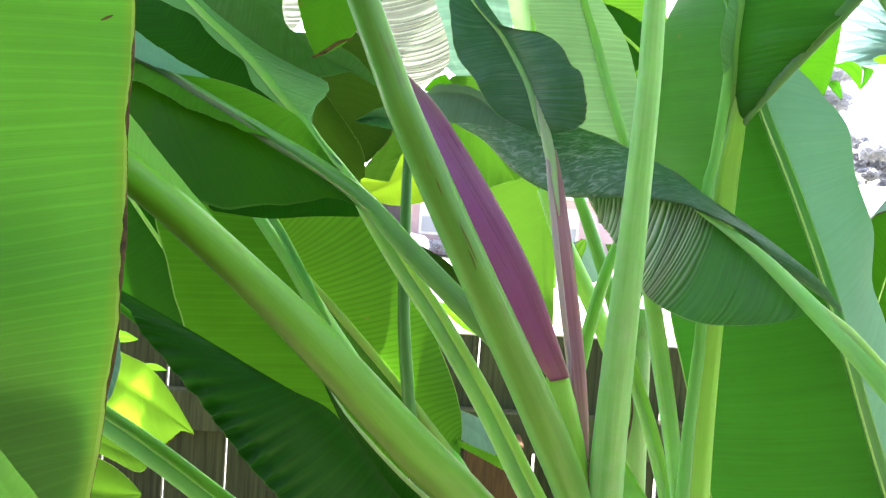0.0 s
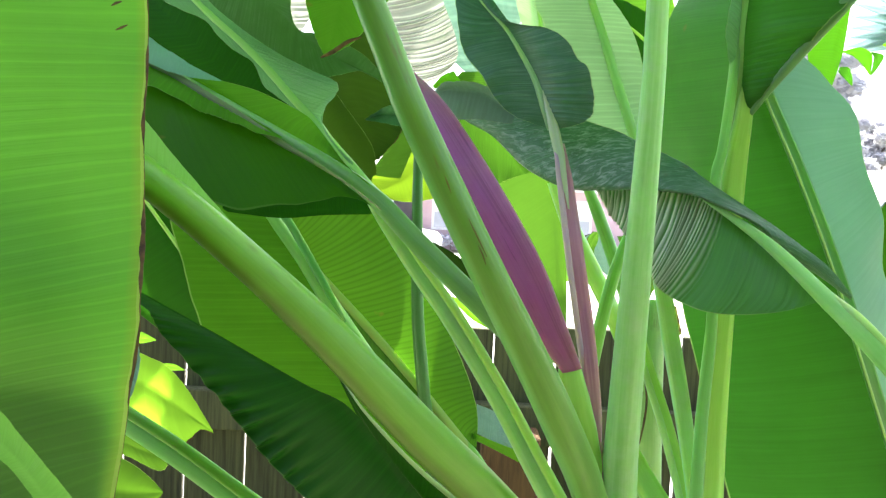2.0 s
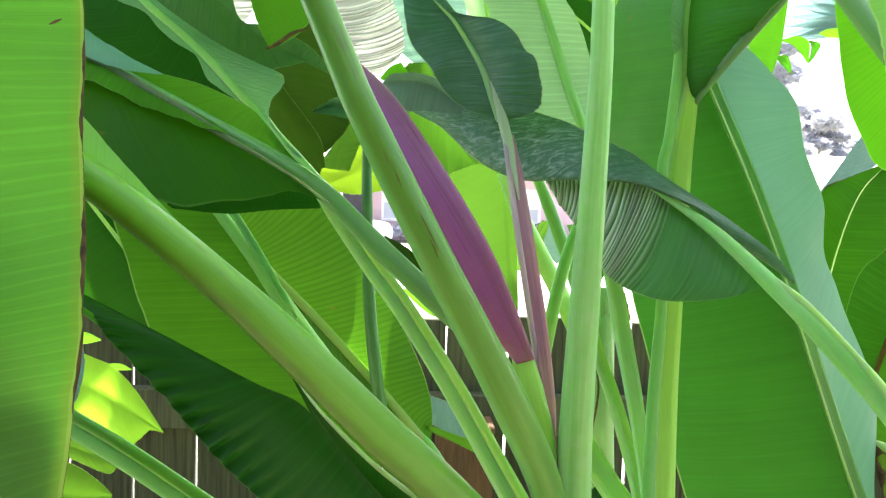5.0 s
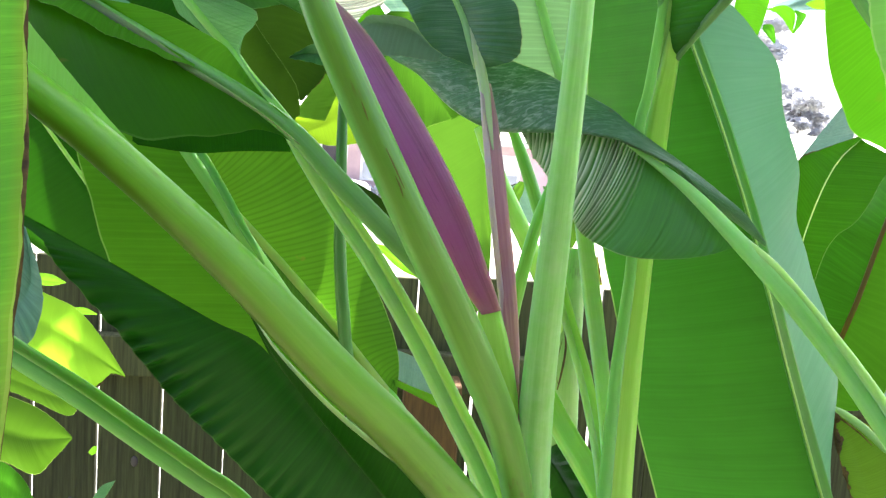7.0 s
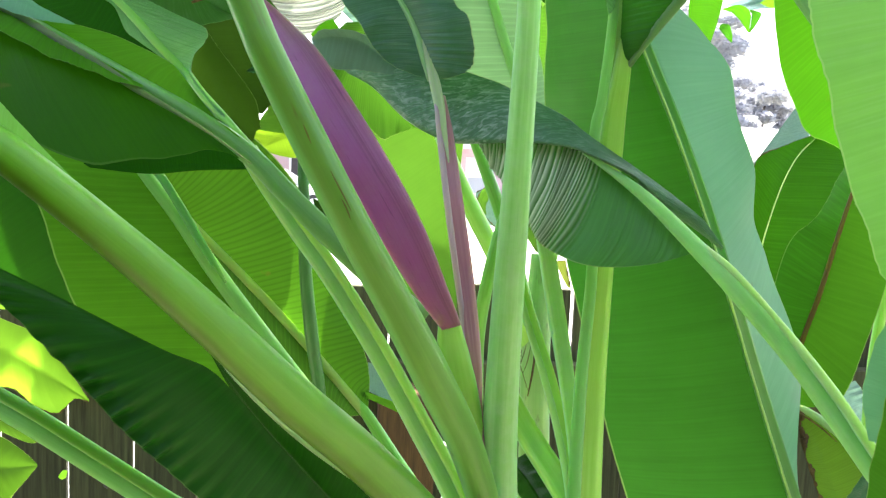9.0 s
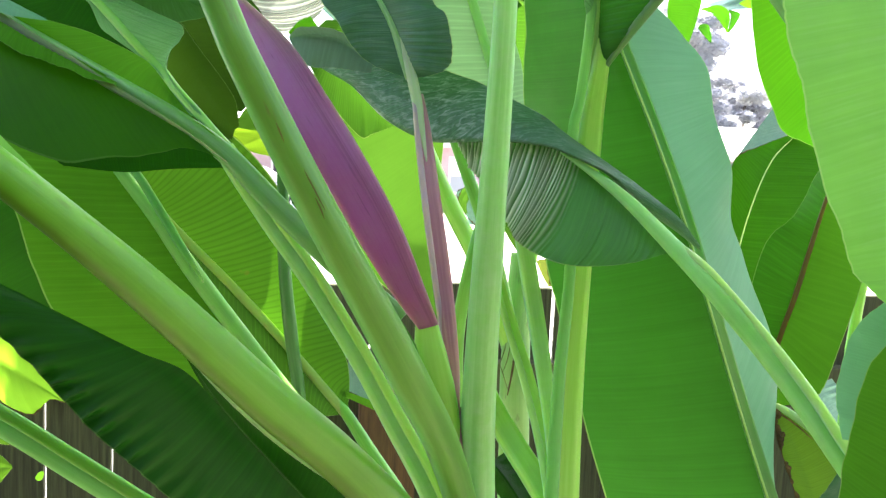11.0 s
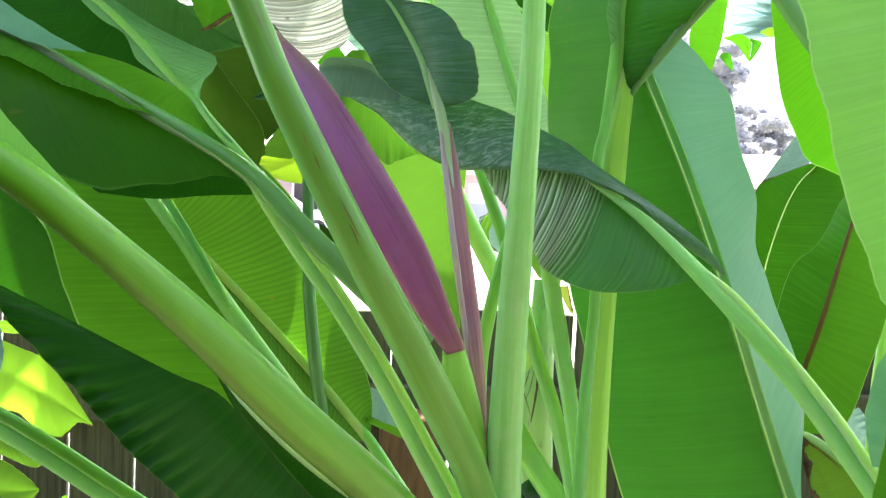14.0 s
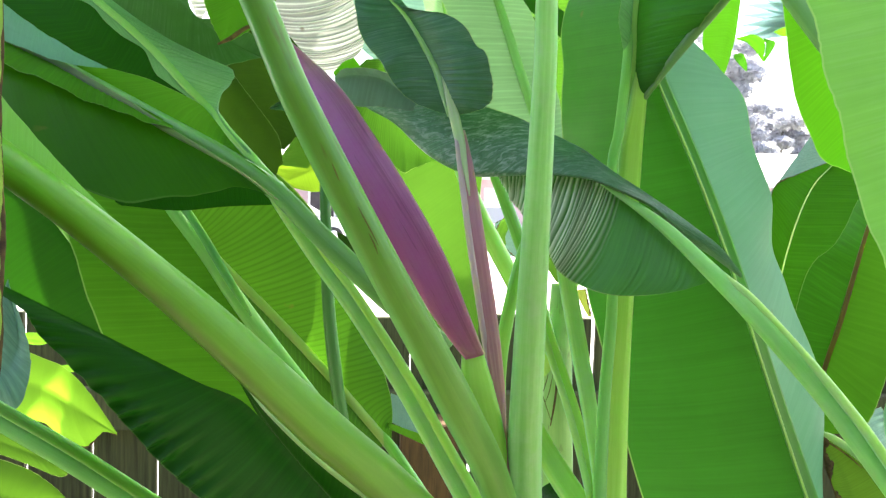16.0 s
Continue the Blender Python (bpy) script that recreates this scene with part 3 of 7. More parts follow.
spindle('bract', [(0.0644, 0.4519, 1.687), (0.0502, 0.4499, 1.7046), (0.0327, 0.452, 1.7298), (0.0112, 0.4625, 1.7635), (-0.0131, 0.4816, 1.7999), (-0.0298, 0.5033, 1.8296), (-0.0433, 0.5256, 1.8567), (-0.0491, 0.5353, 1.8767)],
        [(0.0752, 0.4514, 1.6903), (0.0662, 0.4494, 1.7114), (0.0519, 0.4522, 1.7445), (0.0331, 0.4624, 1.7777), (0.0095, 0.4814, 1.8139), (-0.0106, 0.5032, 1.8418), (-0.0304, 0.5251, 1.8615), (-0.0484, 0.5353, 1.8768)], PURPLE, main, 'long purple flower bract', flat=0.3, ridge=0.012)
tube('flower_stalk', [(0.0687, 0.4549, 1.6899), (0.0715, 0.4538, 1.6731), (0.0761, 0.4543, 1.6537), (0.0833, 0.4568, 1.6269), (0.0968, 0.466, 1.5831)],
     (0.0063, 0.0092, 0.0102, 0.0094, 0.0074), STALK_LIME, main, 'pale green flower stalk', flat=0.6)
tube('petiole', [(0.0471, 0.5763, 1.8905), (0.0531, 0.5656, 1.8704), (0.0574, 0.5573, 1.8541), (0.0601, 0.5529, 1.8434), (0.0636, 0.5469, 1.8285), (0.0663, 0.537, 1.8134), (0.0684, 0.5218, 1.7967), (0.0704, 0.5086, 1.7791)],
     (0.0006, 0.0014, 0.0022, 0.003, 0.0036, 0.0034, 0.0018, 0.0005), STALK_CREAM, main, 'pale green and pink top of the leaf stalk', flat=0.7, groove=0.2)
tube('petiole', [(0.0683, 0.5505, 1.8218), (0.07, 0.5307, 1.799), (0.0725, 0.5091, 1.7707), (0.0759, 0.4968, 1.7438), (0.08, 0.4861, 1.7144), (0.0832, 0.4749, 1.6893), (0.0861, 0.4645, 1.6616), (0.0869, 0.4561, 1.6406), (0.0918, 0.4544, 1.6114)],
     (0.0026, 0.0046, 0.0052, 0.0054, 0.0056, 0.005, 0.0042, 0.0034, 0.0025), STALK_RED, main, 'mauve folded leaf stalk', flat=0.6, groove=0.2)
tube('folded_edge', [(0.0638, 0.5461, 1.8247), (0.0649, 0.5263, 1.8019), (0.0669, 0.5083, 1.7772), (0.0699, 0.4949, 1.7504), (0.0735, 0.4847, 1.7243), (0.0769, 0.4778, 1.7019), (0.0805, 0.471, 1.6798), (0.0837, 0.4624, 1.6586), (0.0857, 0.4585, 1.6432)],
     (0.0013, 0.0018, 0.002, 0.002, 0.0019, 0.0018, 0.0017, 0.0015, 0.0011), STALK_LILAC, main, 'lilac-grey folded edge of the leaf stalk', flat=0.6)
leaf(main,
     [(0.0618, 0.5534, 1.8324), (0.0566, 0.557, 1.8468), (0.0501, 0.564, 1.8663), (0.0397, 0.573, 1.8862), (0.0297, 0.581, 1.9027), (0.0188, 0.588, 1.9152), (0.0081, 0.594, 1.9278), (-0.0023, 0.603, 1.9455)],
     [(0.0599, 0.553, 1.8326), (0.048, 0.558, 1.8361), (0.0357, 0.563, 1.8414), (0.0249, 0.568, 1.8508), (0.0176, 0.571, 1.8612), (0.0128, 0.573, 1.8697), (0.0031, 0.578, 1.8807), (-0.0024, 0.582, 1.892), (-0.0056, 0.588, 1.9096), (-0.008, 0.594, 1.9267), (-0.0065, 0.6, 1.9403), (-0.0023, 0.603, 1.9455)],
     [(0.0641, 0.5534, 1.8326), (0.0714, 0.546, 1.8332), (0.0787, 0.541, 1.8351), (0.0849, 0.538, 1.8397), (0.087, 0.537, 1.8485), (0.0855, 0.538, 1.8594), (0.0828, 0.541, 1.8721), (0.0756, 0.545, 1.8785), (0.0693, 0.549, 1.8899), (0.0586, 0.556, 1.8987), (0.0491, 0.562, 1.9019), (0.0392, 0.572, 1.9022), (0.0308, 0.58, 1.9084), (0.0207, 0.588, 1.9224), (0.0095, 0.6, 1.9394), (-0.0023, 0.603, 1.9455)],
     DEEP, 'small dark bluish green leaf', rib_r=(0.0032, 0.0027, 0.002, 0.0014, 0.0008), rib_mat=RIB_WAX, bulge=0.1, pleat=0.00045, pleats=30, n=300, m=12, sweep=-3)
tube('petiole', [(0.0886, 0.3796, 1.8865), (0.0904, 0.3865, 1.8588), (0.0913, 0.3898, 1.8442), (0.0931, 0.4035, 1.7874), (0.0946, 0.4174, 1.7332), (0.0973, 0.4363, 1.6788), (0.101, 0.4556, 1.6282), (0.1057, 0.4694, 1.5744), (0.1095, 0.473, 1.5197)],
     (0.005, 0.0054, 0.0055, 0.0066, 0.0078, 0.0089, 0.01, 0.0108, 0.011), STALK_FROSTED, main, 'waxy pale green upright leaf stalk', ridge=0.02)
tube('petiole', [(0.1839, 0.5256, 1.9028), (0.1813, 0.5239, 1.8676), (0.1797, 0.5238, 1.8394), (0.1783, 0.53, 1.8032), (0.176, 0.5299, 1.7115), (0.1721, 0.5227, 1.6445), (0.1687, 0.5084, 1.5604), (0.1683, 0.4976, 1.5086)],
     (0.0035, 0.0046, 0.0057, 0.0077, 0.0086, 0.01, 0.0111, 0.011), STALK_LIME, main, 'light green grooved leaf stalk', groove=0.18)
# Left half in lighter green: the light it reflects, put into the colour.
leaf(main,
     [(0.1777, 0.5306, 1.8342), (0.1752, 0.5252, 1.8658), (0.1741, 0.5218, 1.897), (0.1747, 0.5241, 1.9396), (0.1791, 0.532, 1.9952)],
     [(0.1755, 0.5286, 1.8357), (0.1694, 0.5203, 1.8682), (0.161, 0.5117, 1.894), (0.1646, 0.5119, 1.9184), (0.1647, 0.5219, 1.9557), (0.1791, 0.532, 1.9952)],
     [(0.1818, 0.5288, 1.838), (0.1877, 0.5081, 1.8574), (0.2002, 0.4875, 1.8794), (0.2096, 0.4668, 1.8971), (0.2385, 0.4884, 1.9274), (0.2532, 0.5104, 1.965), (0.1791, 0.532, 1.9952)],
     BROAD, 'dark green leaf with rolled margins', rib_r=(0.006, 0.0055, 0.004), left_mat=LIGHT, bulge=0.12, pleat=0.0004, pleats=34, n=300)
tube('rolled_margin', [(0.1804, 0.5267, 1.8377), (0.1888, 0.5107, 1.8571), (0.2007, 0.4889, 1.8797), (0.2133, 0.4749, 1.8992), (0.23, 0.4681, 1.923)],
     (0.0013, 0.0026, 0.0034, 0.0038, 0.0036), RIB_BROWN, main, 'brownish rolled leaf margin')
tube('sheath_edge', [(0.1594, 0.4906, 1.5124), (0.1597, 0.5014, 1.5635), (0.1637, 0.5155, 1.6465), (0.1684, 0.5226, 1.7126), (0.1642, 0.522, 1.795), (0.1672, 0.521, 1.8206), (0.1688, 0.52, 1.8423), (0.17, 0.519, 1.8638), (0.1711, 0.52, 1.8854), (0.1722, 0.522, 1.9144), (0.1744, 0.527, 1.948)],
     (0.0045, 0.0046, 0.0042, 0.0037, 0.0036, 0.0034, 0.0033, 0.0032, 0.0031, 0.003, 0.0028), STALK_MATTE, main, 'muted green fold along the stalk and midrib', flat=0.6)
# The right half takes the pale material for the sky it reflects.
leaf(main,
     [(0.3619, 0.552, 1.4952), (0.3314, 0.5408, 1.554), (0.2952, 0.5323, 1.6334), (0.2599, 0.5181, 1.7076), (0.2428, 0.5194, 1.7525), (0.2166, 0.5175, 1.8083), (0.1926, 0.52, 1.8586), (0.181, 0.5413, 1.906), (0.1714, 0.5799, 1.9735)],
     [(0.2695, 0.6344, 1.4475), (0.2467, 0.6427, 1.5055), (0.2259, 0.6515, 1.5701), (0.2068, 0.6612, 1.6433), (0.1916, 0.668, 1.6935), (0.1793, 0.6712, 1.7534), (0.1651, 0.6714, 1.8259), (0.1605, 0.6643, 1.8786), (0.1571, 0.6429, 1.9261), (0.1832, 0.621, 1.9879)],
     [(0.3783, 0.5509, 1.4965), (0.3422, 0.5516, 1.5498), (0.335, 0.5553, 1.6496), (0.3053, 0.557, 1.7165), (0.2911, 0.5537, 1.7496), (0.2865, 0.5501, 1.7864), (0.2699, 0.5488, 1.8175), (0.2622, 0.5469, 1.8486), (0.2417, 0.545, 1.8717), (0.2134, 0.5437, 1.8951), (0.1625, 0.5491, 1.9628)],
     BROAD, 'broad green leaf with sky glare painted on one half', right_mat=PALE, rib_mat=RIB_SHADE, rib_r=(0.0048, 0.0044, 0.0038, 0.0024), rib_groove=0.45, bulge=0.04)
tube('midrib_edge', [(0.357, 0.5484, 1.4958), (0.3267, 0.5371, 1.5543), (0.2907, 0.5285, 1.6334), (0.2558, 0.5143, 1.7073), (0.2388, 0.5155, 1.752), (0.2129, 0.5136, 1.8074), (0.1891, 0.516, 1.8574), (0.1778, 0.5373, 1.9047), (0.1685, 0.5759, 1.972)],
     (0.0009, 0.0009, 0.0008, 0.0008, 0.0007, 0.0007, 0.0006, 0.0006, 0.0005), RIB, main, 'pale line along the midrib')
leaf(main,
     [(0.2324, 0.4733, 1.7354), (0.2171, 0.4809, 1.7494), (0.1967, 0.4862, 1.7629), (0.1796, 0.4886, 1.7764), (0.1544, 0.4996, 1.7884), (0.1424, 0.5081, 1.7924), (0.1209, 0.5231, 1.7938), (0.0986, 0.5398, 1.7925), (0.0745, 0.5569, 1.7929), (0.0491, 0.5856, 1.8067), (0.0246, 0.6154, 1.8306), (0.0028, 0.6388, 1.8445), (-0.0137, 0.6624, 1.8642)],
     [(0.2338, 0.4765, 1.7337), (0.2168, 0.4842, 1.7467), (0.1924, 0.4919, 1.7612), (0.1817, 0.4996, 1.7755), (0.1583, 0.5147, 1.7893), (0.1466, 0.5263, 1.7942), (0.1239, 0.5384, 1.7964), (0.1008, 0.5552, 1.7958), (0.0763, 0.5723, 1.7963), (0.0498, 0.601, 1.8099), (0.0249, 0.6258, 1.8336), (0.0027, 0.6492, 1.8473), (-0.0137, 0.6624, 1.8642)],
     [(0.2327, 0.4735, 1.737), (0.2214, 0.4806, 1.7523), (0.2066, 0.4875, 1.7642), (0.1881, 0.4955, 1.7785), (0.1637, 0.5148, 1.7971), (0.1481, 0.522, 1.8086), (0.1298, 0.5404, 1.8209), (0.1057, 0.559, 1.8341), (0.0811, 0.5824, 1.8446), (0.0471, 0.6118, 1.859), (0.0225, 0.63, 1.8689), (0.0008, 0.6524, 1.8749), (-0.0139, 0.6627, 1.8669)],
     MOTTLED, 'dark green silver-flecked leaf half curled over its stalk', rib_r=None, bulge=0.09, pleat=0.00025, pleats=80, n=500, m=14, sweep=16)
curtain(main,
     [(0.2136, 0.464, 1.7375), (0.2025, 0.475, 1.7509), (0.1897, 0.487, 1.763), (0.176, 0.499, 1.7751), (0.1663, 0.507, 1.7826), (0.1585, 0.513, 1.7886), (0.1496, 0.52, 1.793), (0.1375, 0.529, 1.7947), (0.1253, 0.539, 1.7947), (0.1124, 0.548, 1.7939), (0.1026, 0.556, 1.7937), (0.0947, 0.566, 1.7944)],
     [(0.2138, 0.462, 1.7362), (0.1976, 0.466, 1.7358), (0.1802, 0.472, 1.7388), (0.1641, 0.4798, 1.7451), (0.152, 0.4906, 1.7517), (0.1436, 0.4974, 1.7592), (0.1369, 0.5053, 1.7651), (0.1289, 0.5163, 1.771), (0.1199, 0.5303, 1.7763), (0.1106, 0.5416, 1.781), (0.1026, 0.5528, 1.7868), (0.0956, 0.564, 1.7933)],
     [(0.214, 0.461, 1.7353), (0.1901, 0.463, 1.7269), (0.1681, 0.468, 1.723), (0.1501, 0.476, 1.7226), (0.1361, 0.489, 1.7269), (0.1274, 0.497, 1.7325), (0.1235, 0.503, 1.7389), (0.1202, 0.513, 1.7484), (0.1144, 0.53, 1.7588), (0.1087, 0.542, 1.7689), (0.1024, 0.553, 1.7795), (0.0963, 0.563, 1.7918)],
     PLEATED, 'pleated hanging half of the folded leaf', pleat=0.0018, waves=52, zone=(0.33, 0.46), n=900, m=24)
tube('petiole', [(0.1542, 0.508, 1.7883), (0.1714, 0.494, 1.776), (0.188, 0.477, 1.7609), (0.2106, 0.451, 1.7339), (0.2203, 0.436, 1.7206), (0.2354, 0.42, 1.7003), (0.2495, 0.404, 1.6795), (0.2609, 0.388, 1.6587), (0.2697, 0.377, 1.6429), (0.2865, 0.36, 1.6143)],
     (0.0009, 0.0026, 0.004, 0.0053, 0.0057, 0.006, 0.006, 0.006, 0.006, 0.006), STALK_MINT, main, 'light green ridged stalk of the folded leaf', flat=0.7)
tube('sheath_edge', [(0.1848, 0.4837, 1.7668), (0.1974, 0.4675, 1.7538), (0.2103, 0.4533, 1.7388), (0.2209, 0.4371, 1.7273), (0.2368, 0.4209, 1.7064), (0.2498, 0.4048, 1.6871), (0.2616, 0.3886, 1.6672), (0.2688, 0.3764, 1.652), (0.286, 0.3602, 1.623)],
     (0.0005, 0.0014, 0.0021, 0.0026, 0.0028, 0.003, 0.003, 0.003, 0.003), STALK_WAX, main, 'bright yellow-green upper side of the ridged stalk', flat=0.6)
# Upper half in brighter green: the light it catches, put into the colour.
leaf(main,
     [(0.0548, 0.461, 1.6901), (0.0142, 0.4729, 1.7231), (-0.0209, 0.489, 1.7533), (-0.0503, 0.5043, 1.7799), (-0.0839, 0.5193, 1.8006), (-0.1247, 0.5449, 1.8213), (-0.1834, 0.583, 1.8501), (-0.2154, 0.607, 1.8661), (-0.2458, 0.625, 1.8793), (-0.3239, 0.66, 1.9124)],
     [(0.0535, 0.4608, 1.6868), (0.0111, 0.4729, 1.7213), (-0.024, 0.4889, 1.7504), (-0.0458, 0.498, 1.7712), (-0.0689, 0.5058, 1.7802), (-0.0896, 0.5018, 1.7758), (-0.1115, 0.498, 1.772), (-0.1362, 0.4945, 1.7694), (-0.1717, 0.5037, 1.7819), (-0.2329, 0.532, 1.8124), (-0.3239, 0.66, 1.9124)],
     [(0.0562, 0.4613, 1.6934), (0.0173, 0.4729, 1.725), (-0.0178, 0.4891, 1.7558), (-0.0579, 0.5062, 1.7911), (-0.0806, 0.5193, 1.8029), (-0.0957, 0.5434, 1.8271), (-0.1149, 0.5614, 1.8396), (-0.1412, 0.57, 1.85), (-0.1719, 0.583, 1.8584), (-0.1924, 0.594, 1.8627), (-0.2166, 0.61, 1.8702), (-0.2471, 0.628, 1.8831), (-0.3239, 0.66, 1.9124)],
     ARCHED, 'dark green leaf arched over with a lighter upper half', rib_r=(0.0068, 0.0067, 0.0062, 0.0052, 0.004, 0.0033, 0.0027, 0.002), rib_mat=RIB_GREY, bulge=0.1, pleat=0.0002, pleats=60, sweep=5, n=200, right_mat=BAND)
# Pale strip: the reflected sky, put into the leaf colour.
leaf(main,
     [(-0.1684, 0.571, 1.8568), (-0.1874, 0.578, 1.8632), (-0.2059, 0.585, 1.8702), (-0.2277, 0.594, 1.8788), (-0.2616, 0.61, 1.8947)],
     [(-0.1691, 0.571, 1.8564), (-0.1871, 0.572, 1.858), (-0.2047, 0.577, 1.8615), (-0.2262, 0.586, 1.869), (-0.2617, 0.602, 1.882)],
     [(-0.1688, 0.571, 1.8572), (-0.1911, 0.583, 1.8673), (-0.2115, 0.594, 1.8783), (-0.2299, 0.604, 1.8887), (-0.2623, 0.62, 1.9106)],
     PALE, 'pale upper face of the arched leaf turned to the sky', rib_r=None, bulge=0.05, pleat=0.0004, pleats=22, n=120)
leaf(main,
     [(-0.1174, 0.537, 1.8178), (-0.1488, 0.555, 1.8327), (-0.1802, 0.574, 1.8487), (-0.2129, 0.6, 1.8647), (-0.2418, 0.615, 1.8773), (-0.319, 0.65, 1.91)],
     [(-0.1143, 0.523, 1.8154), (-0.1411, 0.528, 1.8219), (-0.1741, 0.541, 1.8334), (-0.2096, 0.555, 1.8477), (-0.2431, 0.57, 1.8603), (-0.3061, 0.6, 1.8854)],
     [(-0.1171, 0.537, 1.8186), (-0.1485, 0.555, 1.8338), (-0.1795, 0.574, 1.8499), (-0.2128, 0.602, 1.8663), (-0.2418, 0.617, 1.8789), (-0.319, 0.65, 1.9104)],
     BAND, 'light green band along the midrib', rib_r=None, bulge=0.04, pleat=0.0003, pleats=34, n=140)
tube('keel', [(-0.314, 0.64, 1.9058), (-0.2358, 0.6, 1.8729), (-0.2078, 0.586, 1.8612), (-0.1759, 0.563, 1.8451), (-0.1452, 0.545, 1.8292), (-0.1177, 0.526, 1.814), (-0.0903, 0.508, 1.8006), (-0.0647, 0.493, 1.7867), (-0.0444, 0.485, 1.7732)],
     (0.0022, 0.0026, 0.0028, 0.0029, 0.0027, 0.0021, 0.0012, 0.0006, 0.0003), KEEL, main, 'greyish purple keel under the midrib', flat=0.6)
leaf(main,
     [(-0.016, 0.6091, 1.7478), (-0.0021, 0.607, 1.7381), (0.011, 0.6048, 1.7276), (0.0208, 0.6029, 1.7168)],
     [(-0.015, 0.6086, 1.7441), (-0.0038, 0.6065, 1.7326), (0.0094, 0.6042, 1.7213), (0.0201, 0.6027, 1.7151)],
     [(-0.0162, 0.6093, 1.7494), (0.001, 0.6071, 1.7408), (0.015, 0.6047, 1.7296), (0.0215, 0.603, 1.7185)],
     OLIVE, 'narrow olive leaf edge behind the midrib', rib_r=None)
leaf(main,
     [(-0.0234, 0.562, 1.7524), (-0.0601, 0.581, 1.7858), (-0.0794, 0.597, 1.8044), (-0.0964, 0.61, 1.8205), (-0.1106, 0.624, 1.836), (-0.13, 0.63, 1.8541), (-0.153, 0.64, 1.8772), (-0.178, 0.647, 1.8994), (-0.2036, 0.655, 1.9195), (-0.234, 0.668, 1.9474), (-0.2632, 0.681, 1.9807)],
     [(-0.026, 0.569, 1.7515), (-0.062, 0.584, 1.7841), (-0.0802, 0.592, 1.8008), (-0.0888, 0.6, 1.8039), (-0.0965, 0.605, 1.809), (-0.1009, 0.612, 1.8212), (-0.1132, 0.62, 1.8345), (-0.1291, 0.628, 1.8458), (-0.1439, 0.634, 1.8554), (-0.1553, 0.638, 1.8638), (-0.1644, 0.641, 1.8809), (-0.1817, 0.646, 1.8911), (-0.1954, 0.65, 1.9023), (-0.2078, 0.655, 1.9148), (-0.23, 0.66, 1.9242), (-0.25, 0.666, 1.9368), (-0.2677, 0.675, 1.9785)],
     [(-0.023, 0.569, 1.7525), (-0.0582, 0.582, 1.7851), (-0.0757, 0.594, 1.8041), (-0.0888, 0.6, 1.8162), (-0.0987, 0.606, 1.8283), (-0.1045, 0.61, 1.8374), (-0.1009, 0.612, 1.8475), (-0.0949, 0.614, 1.8552), (-0.0926, 0.616, 1.8611), (-0.0957, 0.62, 1.8665), (-0.1092, 0.628, 1.8727), (-0.1329, 0.636, 1.8831), (-0.1568, 0.642, 1.8959), (-0.1817, 0.65, 1.912), (-0.2068, 0.656, 1.9319), (-0.2244, 0.665, 1.9561), (-0.2381, 0.675, 1.9805)],
     LIGHT, 'light green leaf with a ragged notched tip', rib_r=(0.003, 0.0032, 0.0034, 0.0034, 0.003, 0.002), bulge=0.06, pleat=0.0005, pleats=60, n=300, sweep=9)
tube('petiole', [(-0.0584, 0.5757, 1.781), (-0.0476, 0.5731, 1.7645), (-0.0241, 0.5676, 1.7318), (0.0014, 0.552, 1.7004), (0.0346, 0.534, 1.6524), (0.0589, 0.5176, 1.6129), (0.0782, 0.5026, 1.5818), (0.0951, 0.4874, 1.5484)],
     (0.0069, 0.0073, 0.0077, 0.0078, 0.008, 0.0086, 0.0084), STALK_WAX, main, 'slender light green leaf stalk', groove=0.2)
tube('petiole', [(-0.2058, 0.3217, 1.8432), (-0.1633, 0.3251, 1.8123), (-0.1264, 0.3244, 1.7853), (-0.1062, 0.3262, 1.7701), (-0.0772, 0.3313, 1.7454), (-0.0481, 0.3411, 1.7171), (-0.0076, 0.368, 1.6698), (0.0208, 0.3925, 1.637), (0.0537, 0.4157, 1.5963), (0.0999, 0.4554, 1.5318)],
     (0.0066, 0.007, 0.0074, 0.0075, 0.0079, 0.009, 0.0105, 0.011, 0.0116, 0.0119), STALK_BROWN, main, 'thick diagonal green leaf stalk', ridge=0.01, turn=0.13, sides=28)
leaf(main,
     [(-0.0772, 0.3312, 1.7481), (-0.1062, 0.3262, 1.7732), (-0.1264, 0.3244, 1.7882), (-0.1633, 0.3251, 1.815), (-0.2058, 0.3217, 1.8457), (-0.2674, 0.3409, 1.8852)],
     [(-0.0794, 0.3314, 1.7479), (-0.1101, 0.3314, 1.7718), (-0.1328, 0.3298, 1.7873), (-0.1708, 0.3355, 1.812), (-0.2221, 0.343, 1.8443), (-0.2674, 0.3409, 1.8852)],
     [(-0.0775, 0.3318, 1.7529), (-0.1058, 0.3292, 1.7827), (-0.1289, 0.3318, 1.8078), (-0.1678, 0.3492, 1.8469), (-0.2258, 0.3583, 1.8886), (-0.2674, 0.3409, 1.8852)],
     MINT, 'light green leaf base spreading from its stalk', rib_r=None, bulge=0.03)
